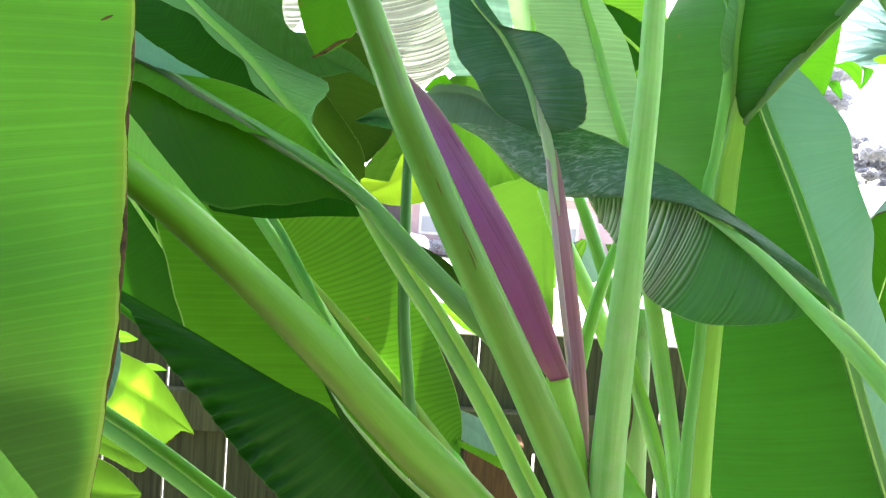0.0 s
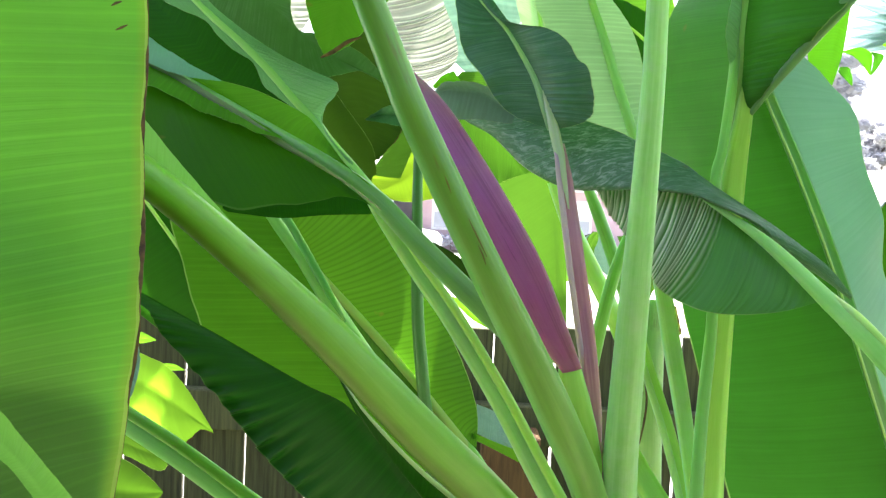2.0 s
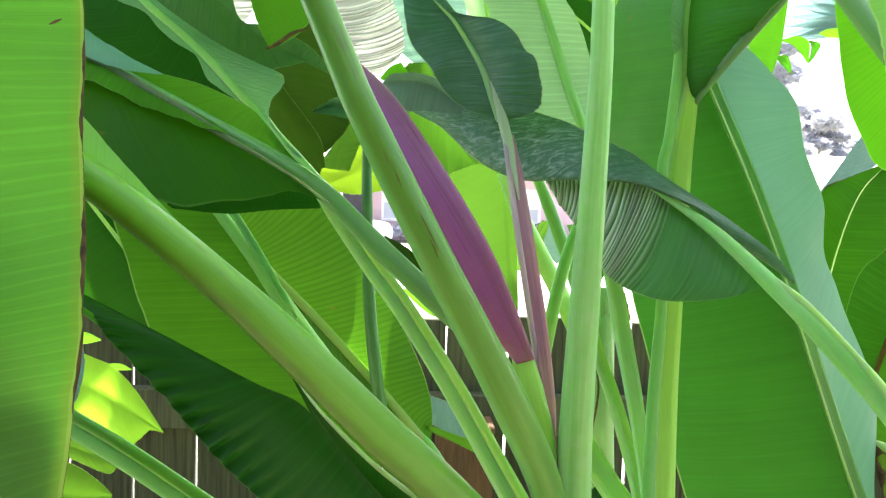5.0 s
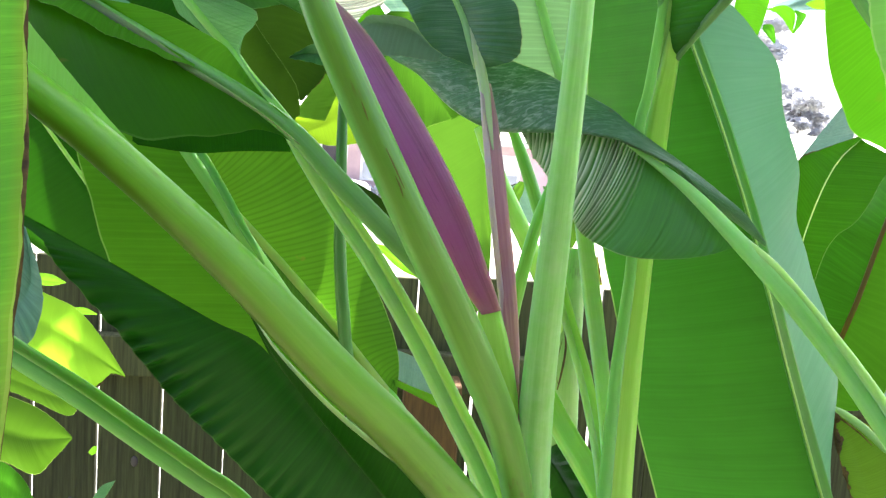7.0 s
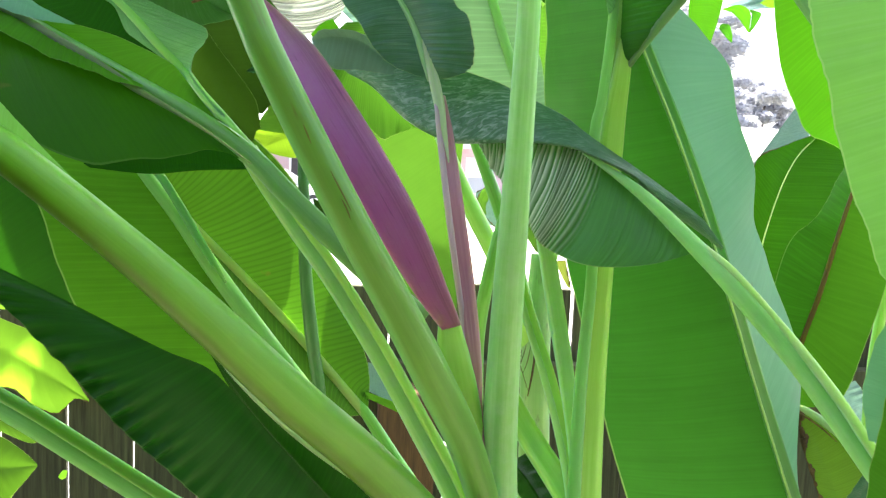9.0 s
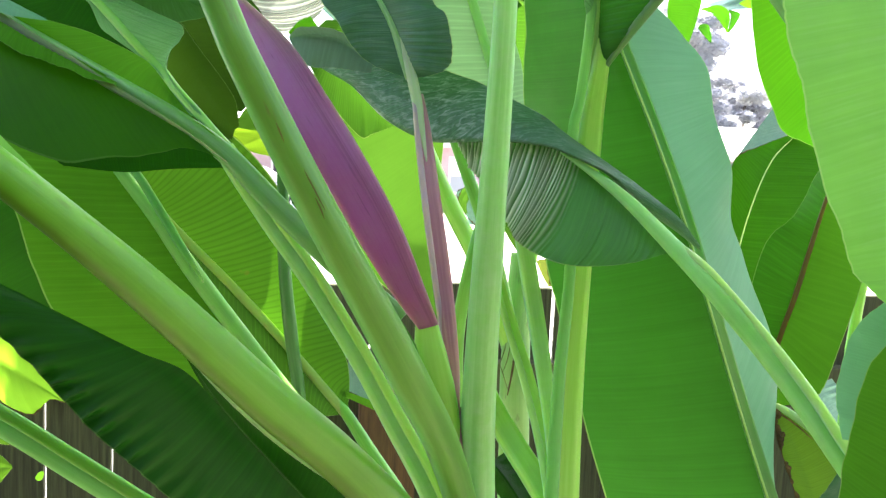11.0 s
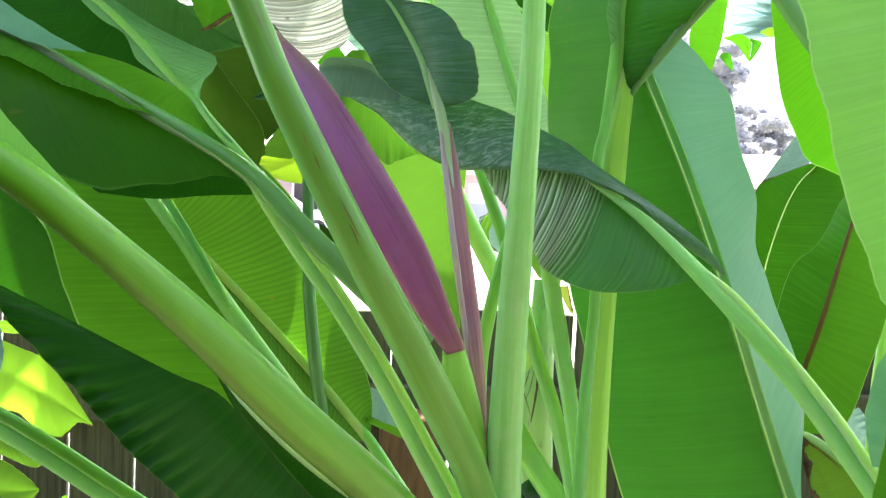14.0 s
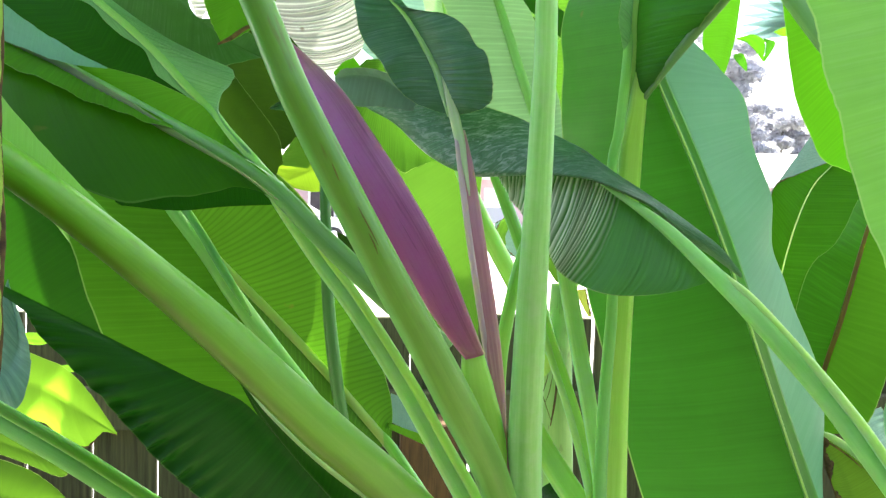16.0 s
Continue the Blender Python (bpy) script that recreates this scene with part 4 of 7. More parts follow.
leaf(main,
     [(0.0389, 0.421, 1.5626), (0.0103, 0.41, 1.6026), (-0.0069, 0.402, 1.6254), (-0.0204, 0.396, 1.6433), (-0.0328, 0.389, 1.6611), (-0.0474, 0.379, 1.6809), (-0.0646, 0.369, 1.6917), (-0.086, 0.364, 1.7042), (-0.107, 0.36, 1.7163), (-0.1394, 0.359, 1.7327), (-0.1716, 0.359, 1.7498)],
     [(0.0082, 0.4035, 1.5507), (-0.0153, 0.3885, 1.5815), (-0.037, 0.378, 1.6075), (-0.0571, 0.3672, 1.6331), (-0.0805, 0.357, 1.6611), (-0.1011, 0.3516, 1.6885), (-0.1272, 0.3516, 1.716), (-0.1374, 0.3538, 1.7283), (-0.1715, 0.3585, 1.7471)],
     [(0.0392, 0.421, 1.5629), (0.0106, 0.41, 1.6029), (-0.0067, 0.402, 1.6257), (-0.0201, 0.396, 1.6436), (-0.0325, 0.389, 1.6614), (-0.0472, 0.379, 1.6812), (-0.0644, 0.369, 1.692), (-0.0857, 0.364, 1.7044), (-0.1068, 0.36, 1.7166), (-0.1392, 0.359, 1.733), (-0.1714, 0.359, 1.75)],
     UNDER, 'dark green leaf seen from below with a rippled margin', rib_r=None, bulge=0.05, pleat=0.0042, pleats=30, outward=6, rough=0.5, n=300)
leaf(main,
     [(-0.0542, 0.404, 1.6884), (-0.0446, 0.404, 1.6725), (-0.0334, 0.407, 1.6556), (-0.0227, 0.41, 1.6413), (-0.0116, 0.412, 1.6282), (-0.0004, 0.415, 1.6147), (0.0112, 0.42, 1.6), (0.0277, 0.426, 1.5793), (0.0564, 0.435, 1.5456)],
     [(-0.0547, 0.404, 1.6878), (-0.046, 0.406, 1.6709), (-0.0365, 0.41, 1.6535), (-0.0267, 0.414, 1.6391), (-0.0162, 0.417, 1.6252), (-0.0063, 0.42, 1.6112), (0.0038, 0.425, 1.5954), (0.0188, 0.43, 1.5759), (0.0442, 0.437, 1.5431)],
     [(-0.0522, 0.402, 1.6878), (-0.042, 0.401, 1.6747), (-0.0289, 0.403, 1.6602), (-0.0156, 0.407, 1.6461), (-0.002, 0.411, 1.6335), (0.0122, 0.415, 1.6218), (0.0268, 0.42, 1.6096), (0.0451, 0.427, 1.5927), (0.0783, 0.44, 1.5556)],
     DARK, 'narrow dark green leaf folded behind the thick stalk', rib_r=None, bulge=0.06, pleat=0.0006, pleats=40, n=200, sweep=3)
tube('pale_margin', [(-0.0522, 0.4005, 1.6878), (-0.042, 0.3995, 1.6747), (-0.0289, 0.4015, 1.6602), (-0.0156, 0.4055, 1.6461), (-0.002, 0.4095, 1.6335), (0.0122, 0.4135, 1.6218), (0.0268, 0.4185, 1.6096), (0.0451, 0.4255, 1.5927), (0.0783, 0.4385, 1.5556)],
     (0.0003, 0.0007, 0.001, 0.0011, 0.0013, 0.0015, 0.0014, 0.0014, 0.0014), STALK_GREY, main, 'pale leaf margin', flat=0.5)
leaf(main,
     [(-0.0015, 0.7361, 1.5404), (-0.0579, 0.748, 1.6081), (-0.1087, 0.7589, 1.6711), (-0.1429, 0.7667, 1.7173), (-0.1796, 0.7746, 1.7624), (-0.22, 0.794, 1.8177), (-0.262, 0.8238, 1.875)],
     [(-0.0412, 0.7364, 1.5167), (-0.1151, 0.7343, 1.5764), (-0.2051, 0.732, 1.6226), (-0.2309, 0.725, 1.6718), (-0.2445, 0.7266, 1.7147), (-0.2617, 0.7384, 1.7568), (-0.2651, 0.7504, 1.8105), (-0.2414, 0.7608, 1.8671)],
     [(0.0028, 0.745, 1.5475), (-0.0525, 0.757, 1.6104), (-0.1037, 0.768, 1.6729), (-0.1381, 0.776, 1.7188), (-0.1747, 0.786, 1.7646), (-0.2155, 0.806, 1.8206), (-0.2658, 0.836, 1.8764)],
     MEADOW, 'broad light green leaf with a pale midrib', rib_r=(0.008, 0.008, 0.006, 0.004), bulge=0.05, pleat=0.0006, pleats=50, sweep=-4)
# Dark tube laid where the fold is in shadow.
tube('folded_edge', [(-0.17, 0.77, 1.7679), (-0.1572, 0.765, 1.7533), (-0.1389, 0.757, 1.7275), (-0.1214, 0.75, 1.7008), (-0.1082, 0.745, 1.6816), (-0.0966, 0.74, 1.6649)],
     (0.003, 0.0038, 0.004, 0.004, 0.003, 0.001), RIB_SHADE, main, 'dark strip for the fold shadow beside the midrib', flat=0.5)
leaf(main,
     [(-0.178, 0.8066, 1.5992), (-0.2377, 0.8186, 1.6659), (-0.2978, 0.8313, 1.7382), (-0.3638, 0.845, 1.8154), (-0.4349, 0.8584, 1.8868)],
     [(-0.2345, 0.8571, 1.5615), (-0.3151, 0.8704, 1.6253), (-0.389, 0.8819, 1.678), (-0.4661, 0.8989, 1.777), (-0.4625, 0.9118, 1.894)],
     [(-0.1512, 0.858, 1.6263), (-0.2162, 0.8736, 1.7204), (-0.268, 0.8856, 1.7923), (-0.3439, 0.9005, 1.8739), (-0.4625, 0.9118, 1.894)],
     SHADE, 'leaf coloured dark green for deep shade', bulge=0.05)
near = empty('banana_plant', (-0.4667, 0.4032, 0), 'tall banana plant with a large hanging bright green leaf', 'banana plant', 'banana plants')
tube('pseudostem', [(-0.4667, 0.4032, -0.05), (-0.4617, 0.4032, 1.1), (-0.4667, 0.4032, 2.2)], (0.0525, 0.042, 0.035), STALK_WAX, near, 'pale green sheathed stem')
leaf(near,
     [(-0.1908, 0.2421, 1.9101), (-0.2048, 0.2518, 1.8452), (-0.2133, 0.2556, 1.7853), (-0.2167, 0.2553, 1.7213), (-0.2774, 0.3233, 1.643), (-0.3662, 0.426, 1.5011)],
     [(-0.5089, 0.4115, 1.9886), (-0.5154, 0.4039, 1.8447), (-0.5113, 0.3967, 1.7071), (-0.5039, 0.3912, 1.6022), (-0.4758, 0.3867, 1.5165)],
     [(-0.1011, 0.2425, 1.9164), (-0.1008, 0.2536, 1.8614), (-0.1019, 0.2614, 1.8378), (-0.1004, 0.2583, 1.8163), (-0.1002, 0.2564, 1.7999), (-0.0989, 0.2544, 1.781), (-0.0976, 0.2515, 1.7636), (-0.0968, 0.2486, 1.7465), (-0.0985, 0.2517, 1.7302), (-0.1053, 0.2628, 1.7112), (-0.1175, 0.2895, 1.6856), (-0.1325, 0.3189, 1.6549), (-0.1908, 0.4266, 1.5133)],
     HANGING, 'large bright green hanging leaf with a brown dried margin', rib_r=(0.006, 0.005, 0.004), bulge=0.05, pleat=0.0002, pleats=50, sweep=3, dry='right', dry_w=0.0007, n=640, wave=0.0003)
# Hidden leaf, added to dim the light through the hanging leaf's lower part.
leaf(near,
     [(-0.2126, 0.2923, 1.768), (-0.2152, 0.2784, 1.74), (-0.2293, 0.2835, 1.705), (-0.2588, 0.3135, 1.667), (-0.2855, 0.3427, 1.63), (-0.3106, 0.3717, 1.59), (-0.3356, 0.4006, 1.55), (-0.3611, 0.4301, 1.5092)],
     [(-0.5038, 0.445, 1.768), (-0.5026, 0.4289, 1.74), (-0.5012, 0.4176, 1.705), (-0.4985, 0.4126, 1.667), (-0.4959, 0.4097, 1.63), (-0.4899, 0.4076, 1.59), (-0.4768, 0.4055, 1.55), (-0.4658, 0.4037, 1.5092)],
     [(-0.1194, 0.2894, 1.768), (-0.1091, 0.2692, 1.74), (-0.1156, 0.2803, 1.705), (-0.1321, 0.3153, 1.667), (-0.1477, 0.3448, 1.63), (-0.1647, 0.3753, 1.59), (-0.1812, 0.4057, 1.55), (-0.1969, 0.4336, 1.5092)],
     SHADE, 'hidden leaf added behind the hanging leaf to shade it', rib_r=None, bulge=0.05, wave=0.0)
leaf(near,
     [(-0.1313, 0.1947, 1.7399), (-0.1176, 0.1937, 1.7208), (-0.1073, 0.1934, 1.7128), (-0.0976, 0.1929, 1.7017), (-0.0832, 0.192, 1.6829)],
     [(-0.1304, 0.1937, 1.723), (-0.1172, 0.1933, 1.7138), (-0.11, 0.1933, 1.711), (-0.1008, 0.1928, 1.7013), (-0.0875, 0.192, 1.6827)],
     [(-0.1318, 0.1953, 1.7512), (-0.1182, 0.1944, 1.7328), (-0.1107, 0.194, 1.7237), (-0.1014, 0.1935, 1.7131), (-0.0909, 0.193, 1.7018), (-0.0748, 0.1922, 1.6833)],
     MINT, 'pale green underside of a folded leaf', rib_r=None, bulge=0.06)
low = empty('banana_plant', (0.0083, 0.581, 0), 'young banana plant with a sunlit yellow-green leaf', 'banana plant', 'banana plants')
tube('pseudostem', [(0.0083, 0.581, -0.05), (0.0133, 0.581, 0.7172), (0.0083, 0.581, 1.4345)], (0.0375, 0.03, 0.025), STALK_WAX, low, 'pale green sheathed stem')
tube('petiole', [(-0.2823, 0.5964, 1.6341), (-0.2446, 0.5815, 1.6167), (-0.1921, 0.5648, 1.5939), (-0.1479, 0.5585, 1.5678), (-0.1076, 0.5528, 1.544), (-0.0768, 0.5578, 1.5197), (-0.0235, 0.5761, 1.4491), (0.0041, 0.5846, 1.3639)],
     (0.008, 0.009, 0.0093, 0.0093, 0.0093, 0.0094, 0.0103, 0.0115), STALK_MATTE, low, 'two-sided green leaf stalk with a ridge', flat=0.7)
tube('sheath_edge', [(-0.2761, 0.5885, 1.6396), (-0.2387, 0.5737, 1.6231), (-0.1868, 0.5571, 1.6008), (-0.1431, 0.5509, 1.5749), (-0.1034, 0.5453, 1.5514), (-0.0724, 0.5503, 1.5271), (-0.0185, 0.5685, 1.4564), (0.0099, 0.577, 1.3714)],
     (0.0036, 0.0041, 0.0042, 0.0042, 0.0042, 0.0043, 0.0047, 0.0052), STALK_FRONT, low, 'olive upper side of the ridged stalk', flat=0.5)
leaf(low,
     [(-0.2845, 0.6171, 1.6369), (-0.264, 0.6251, 1.6324), (-0.2588, 0.6363, 1.6458), (-0.2557, 0.638, 1.663), (-0.265, 0.6434, 1.7048)],
     [(-0.2933, 0.6312, 1.6315), (-0.2872, 0.6313, 1.6362), (-0.2766, 0.6339, 1.6665), (-0.2697, 0.6358, 1.6881), (-0.2624, 0.6372, 1.7055)],
     [(-0.2888, 0.6305, 1.6276), (-0.2537, 0.6257, 1.6093), (-0.2429, 0.6281, 1.6375), (-0.2458, 0.6309, 1.6604), (-0.2624, 0.6372, 1.7055)],
     TEAL, 'greyish green leaf curled downwards', bulge=0.1, rib_r=None, pleat=0.0008, pleats=12, n=120)
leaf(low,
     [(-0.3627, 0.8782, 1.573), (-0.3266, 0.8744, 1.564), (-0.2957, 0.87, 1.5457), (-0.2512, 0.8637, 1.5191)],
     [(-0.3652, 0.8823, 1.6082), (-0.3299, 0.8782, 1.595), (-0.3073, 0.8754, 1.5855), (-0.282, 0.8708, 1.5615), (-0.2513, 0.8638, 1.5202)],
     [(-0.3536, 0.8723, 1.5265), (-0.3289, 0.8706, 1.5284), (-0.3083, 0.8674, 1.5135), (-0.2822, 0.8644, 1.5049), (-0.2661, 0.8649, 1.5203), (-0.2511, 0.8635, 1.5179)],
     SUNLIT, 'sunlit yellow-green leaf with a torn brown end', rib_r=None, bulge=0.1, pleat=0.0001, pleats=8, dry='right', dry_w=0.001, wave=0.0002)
leaf(low,
     [(-0.4382, 0.9172, 1.5098), (-0.3876, 0.9117, 1.4952), (-0.3495, 0.9074, 1.4827), (-0.3098, 0.9034, 1.474)],
     [(-0.4399, 0.9201, 1.5344), (-0.3825, 0.9131, 1.511), (-0.344, 0.9081, 1.4924), (-0.3099, 0.9036, 1.4753)],
     [(-0.4365, 0.9143, 1.4853), (-0.3929, 0.9107, 1.4825), (-0.358, 0.9068, 1.4716), (-0.3219, 0.9027, 1.4595), (-0.3098, 0.9033, 1.4728)],
     OCHRE, 'yellow-green leaf behind the lower stalk', rib_r=None, bulge=0.05, pleat=0.0001, pleats=12, wave=0.0002)
leaf(low,
     [(-0.4714, 0.9611, 1.4294), (-0.4184, 0.9561, 1.4204), (-0.3787, 0.9523, 1.4137), (-0.3344, 0.9493, 1.4171)],
     [(-0.4746, 0.9665, 1.4748), (-0.4214, 0.9611, 1.4626), (-0.3813, 0.9567, 1.4507), (-0.354, 0.9529, 1.4352), (-0.3345, 0.9495, 1.4184)],
     [(-0.4683, 0.9558, 1.384), (-0.416, 0.9519, 1.3848), (-0.3745, 0.9473, 1.3717), (-0.3536, 0.9479, 1.3915), (-0.3343, 0.9492, 1.4158)],
     OCHRE, 'yellow-green leaf hanging low by the fence', rib_r=None, bulge=0.08, pleat=0.0001, pleats=12, wave=0.0003)
leaf(low,
     [(-0.4297, 0.9027, 1.387), (-0.3923, 0.8995, 1.3837), (-0.3663, 0.8957, 1.3672), (-0.3391, 0.8897, 1.3322)],
     [(-0.4314, 0.9056, 1.4116), (-0.3874, 0.9013, 1.4026), (-0.361, 0.8967, 1.3799), (-0.3391, 0.8897, 1.3322)],
     [(-0.4259, 0.8962, 1.3317), (-0.3889, 0.8937, 1.3345), (-0.3642, 0.8921, 1.3364), (-0.3391, 0.8897, 1.3322)],
     GREEN, 'dark green low leaf', rib_r=None)
leaf(low,
     [(-0.4238, 1.2824, 1.1775), (-0.4035, 1.2842, 1.2076), (-0.3867, 1.2849, 1.225)],
     [(-0.4282, 1.2827, 1.1772), (-0.4101, 1.2853, 1.2125), (-0.3867, 1.2849, 1.225)],
     [(-0.4131, 1.2817, 1.1783), (-0.397, 1.2834, 1.2046), (-0.3867, 1.2849, 1.225)],
     DEEP, 'small pointed leaf by the fence', rib_r=None)
leaf(low,
     [(-0.496, 1.229, 1.5511), (-0.471, 1.2267, 1.5481), (-0.4479, 1.225, 1.5483)],
     [(-0.4966, 1.2299, 1.5593), (-0.47, 1.2278, 1.5581), (-0.4479, 1.225, 1.5483)],
     [(-0.4954, 1.228, 1.5429), (-0.4705, 1.226, 1.5416), (-0.4478, 1.2249, 1.5474)],
     LIME, 'small bright leaf by the fence', rib_r=None)
leaf(low,
     [(-0.4765, 1.3213, 1.4875), (-0.4541, 1.3195, 1.4874), (-0.4333, 1.3175, 1.4836)],
     [(-0.4768, 1.3217, 1.491), (-0.4527, 1.3199, 1.492), (-0.4333, 1.3175, 1.4836)],
     [(-0.4734, 1.3202, 1.4806), (-0.4537, 1.3188, 1.4812), (-0.4332, 1.3174, 1.4828)],
     LIME, 'small bright leaf scrap by the fence', rib_r=None)
back = empty('banana_plant', (0.183, 0.9302, 0), 'banana plant behind with broad backlit leaves', 'banana plant', 'banana plants')
tube('pseudostem', [(0.183, 0.9302, -0.05), (0.188, 0.9302, 0.649), (0.183, 0.9302, 1.298)], (0.0525, 0.042, 0.035), STALK_WAX, back, 'pale green sheathed stem')
leaf(back,
     [(0.0345, 0.978, 1.4728), (-0.0447, 0.9839, 1.5615), (-0.1094, 0.9864, 1.6292), (-0.1727, 0.9882, 1.6922), (-0.2162, 0.9971, 1.7421), (-0.2678, 1.0088, 1.8114)],
     [(0.0312, 0.978, 1.4705), (-0.0079, 0.9713, 1.4739), (-0.0608, 0.9695, 1.5119), (-0.1236, 0.9699, 1.5629), (-0.1869, 0.9732, 1.6391), (-0.2294, 0.9749, 1.7153), (-0.2593, 0.9777, 1.8102)],
     [(0.0378, 0.9781, 1.4758), (0.0375, 0.9857, 1.5205), (0.0248, 0.994, 1.5637), (0.0004, 1.0044, 1.6166), (-0.0185, 1.014, 1.6667), (-0.051, 1.0265, 1.7334), (-0.1116, 1.0409, 1.7983), (-0.199, 1.0548, 1.8406), (-0.2819, 1.0606, 1.8134)],
     RIBBED, 'green corrugated leaf with a yellowish midrib', rib_r=(0.006, 0.0058, 0.005, 0.004), rib_mat=RIB_PINK, bulge=0.05, pleats=64, sweep=-5, right_mat=GLADE, n=480)
tube('petiole', [(0.0098, 0.9796, 1.5017), (0.0344, 0.9782, 1.4742), (0.0705, 0.9598, 1.4243), (0.1111, 0.9404, 1.3691), (0.1588, 0.937, 1.2816), (0.1807, 0.9343, 1.1822)],
     (0.002, 0.0066, 0.0085, 0.0092, 0.0102, 0.0117), STALK, back, 'light green leaf stalk')
tube('petiole', [(-0.0487, 0.9781, 1.8661), (-0.0483, 0.9722, 1.814), (-0.0458, 0.9647, 1.749), (-0.0409, 0.9634, 1.6504), (-0.0324, 0.9645, 1.5766), (-0.0237, 0.9678, 1.5215), (-0.0002, 0.9638, 1.412), (0.0933, 0.9486, 1.2509)],
     (0.0052, 0.0059, 0.0065, 0.0073, 0.008, 0.0074, 0.0075, 0.0076), STALK_DARK, back, 'dark green narrow stalk')
leaf(back,
     [(-0.3134, 0.91, 2.1104), (-0.2535, 0.9059, 2.0265), (-0.1947, 0.9034, 1.9674), (-0.1434, 0.9021, 1.9326), (-0.0799, 0.9015, 1.9047)],
     [(-0.4358, 0.9059, 2.0736), (-0.3205, 0.8882, 1.9707), (-0.2349, 0.8731, 1.9175), (-0.1887, 0.8591, 1.8938), (-0.1381, 0.874, 1.9071), (-0.1099, 0.8883, 1.9148), (-0.0798, 0.9013, 1.9016)],
     [(-0.2205, 0.9117, 2.1149), (-0.1804, 0.9088, 2.0548), (-0.1928, 0.9049, 1.9922), (-0.1832, 0.9032, 1.9605), (-0.1569, 0.9033, 1.9555), (-0.1126, 0.9029, 1.9372), (-0.08, 0.9016, 1.9059)],
     SLOPING, 'mid green leaf sloping behind the stalks', bulge=0.03, pleat=0.0002, pleats=36, rib_r=None)
leaf(back,
     [(-0.2016, 1.0472, 1.9281), (-0.1637, 1.0388, 1.8796), (-0.1335, 1.0322, 1.8407), (-0.1077, 1.0263, 1.8057)],
     [(-0.2445, 1.047, 1.9149), (-0.1965, 1.038, 1.857), (-0.1601, 1.032, 1.8151), (-0.1312, 1.027, 1.7941), (-0.1112, 1.0262, 1.7937)],
     [(-0.1858, 1.0479, 1.9448), (-0.1559, 1.0414, 1.9042), (-0.1197, 1.0336, 1.859), (-0.1072, 1.0302, 1.8373), (-0.1027, 1.0264, 1.8099)],
     KHAKI, 'olive green drooping leaf with a torn end', bulge=0.03, rib_r=None, wave=0.0004)
leaf(back,
     [(-0.1689, 1.0949, 2.016), (-0.1538, 1.0867, 1.9529), (-0.1326, 1.0797, 1.9046), (-0.1154, 1.0737, 1.8631), (-0.1073, 1.0692, 1.8288)],
     [(-0.1867, 1.0961, 2.0146), (-0.2108, 1.0905, 1.9486), (-0.1789, 1.0828, 1.9011), (-0.1328, 1.0742, 1.8561), (-0.1087, 1.0694, 1.8294)],
     [(-0.1582, 1.0942, 2.0168), (-0.0961, 1.084, 1.9681), (-0.0744, 1.0773, 1.9234), (-0.0754, 1.0721, 1.8762), (-0.0814, 1.0706, 1.8586), (-0.0939, 1.0698, 1.8434), (-0.1052, 1.0691, 1.8297)],
     OLIVE, 'dark olive leaf with a brown torn edge', bulge=0.03, pleat=0.0003, pleats=20, rib_r=None, dry='right', dry_w=0.0007, fringe=0.08, wave=0.0006)
leaf(back,
     [(-0.0776, 1.1128, 1.8856), (-0.0829, 1.1098, 1.8556), (-0.0922, 1.1075, 1.8289), (-0.0975, 1.1056, 1.8085)],
     [(-0.0957, 1.1133, 1.8783), (-0.1002, 1.1102, 1.8468), (-0.1121, 1.1086, 1.8252), (-0.1215, 1.1078, 1.8111)],
     [(-0.048, 1.1108, 1.8879), (-0.0592, 1.1082, 1.8574), (-0.0681, 1.1063, 1.8345), (-0.0781, 1.104, 1.807)],
     BACKLIT, 'small yellow-green leaf behind the torn leaves', rib_r=None, pleat=0.0003, pleats=12)
leaf(back,
     [(-0.1209, 1.0354, 1.8781), (-0.0986, 1.0345, 1.8846), (-0.0744, 1.0324, 1.883)],
     [(-0.1197, 1.0252, 1.8777), (-0.0949, 1.0251, 1.8939), (-0.0715, 1.0242, 1.9011)],
     [(-0.1182, 1.0249, 1.8758), (-0.0969, 1.023, 1.8733), (-0.0693, 1.0203, 1.8687)],
     DEEP, 'small greyish green leaf scrap', rib_r=None)
# Darkened green holds this leaf's deep shade.
leaf(back,
     [(-0.1342, 0.7735, 1.7884), (-0.2025, 0.777, 1.8657), (-0.2647, 0.7797, 1.9271), (-0.3463, 0.8023, 1.9934)],
     [(-0.1465, 0.783, 1.7825), (-0.2247, 0.7841, 1.8223), (-0.3035, 0.7859, 1.8729), (-0.3827, 0.7883, 1.9344), (-0.3419, 0.7922, 1.9908)],
     [(-0.1201, 0.7845, 1.8001), (-0.1728, 0.788, 1.8737), (-0.2192, 0.7907, 1.9314), (-0.2705, 0.7926, 1.9779), (-0.3419, 0.7922, 1.9908)],
     DARK, 'leaf coloured dark green for deep shade', bulge=0.05, rib_r=None)
leaf(back,
     [(-0.2617, 1.106, 2.0229), (-0.3396, 1.1072, 2.0646), (-0.4409, 1.1089, 2.1204)],
     [(-0.3171, 1.0987, 1.9142), (-0.4252, 1.0994, 1.9545), (-0.5197, 1.1021, 2.0257), (-0.4409, 1.1089, 2.1204)],
     [(-0.2041, 1.1106, 2.0862), (-0.282, 1.1119, 2.128), (-0.3599, 1.1131, 2.1697), (-0.4409, 1.1089, 2.1204)],
     DARK, 'dark green leaf behind the others', bulge=0.05, rib_r=(0.003, 0.002))
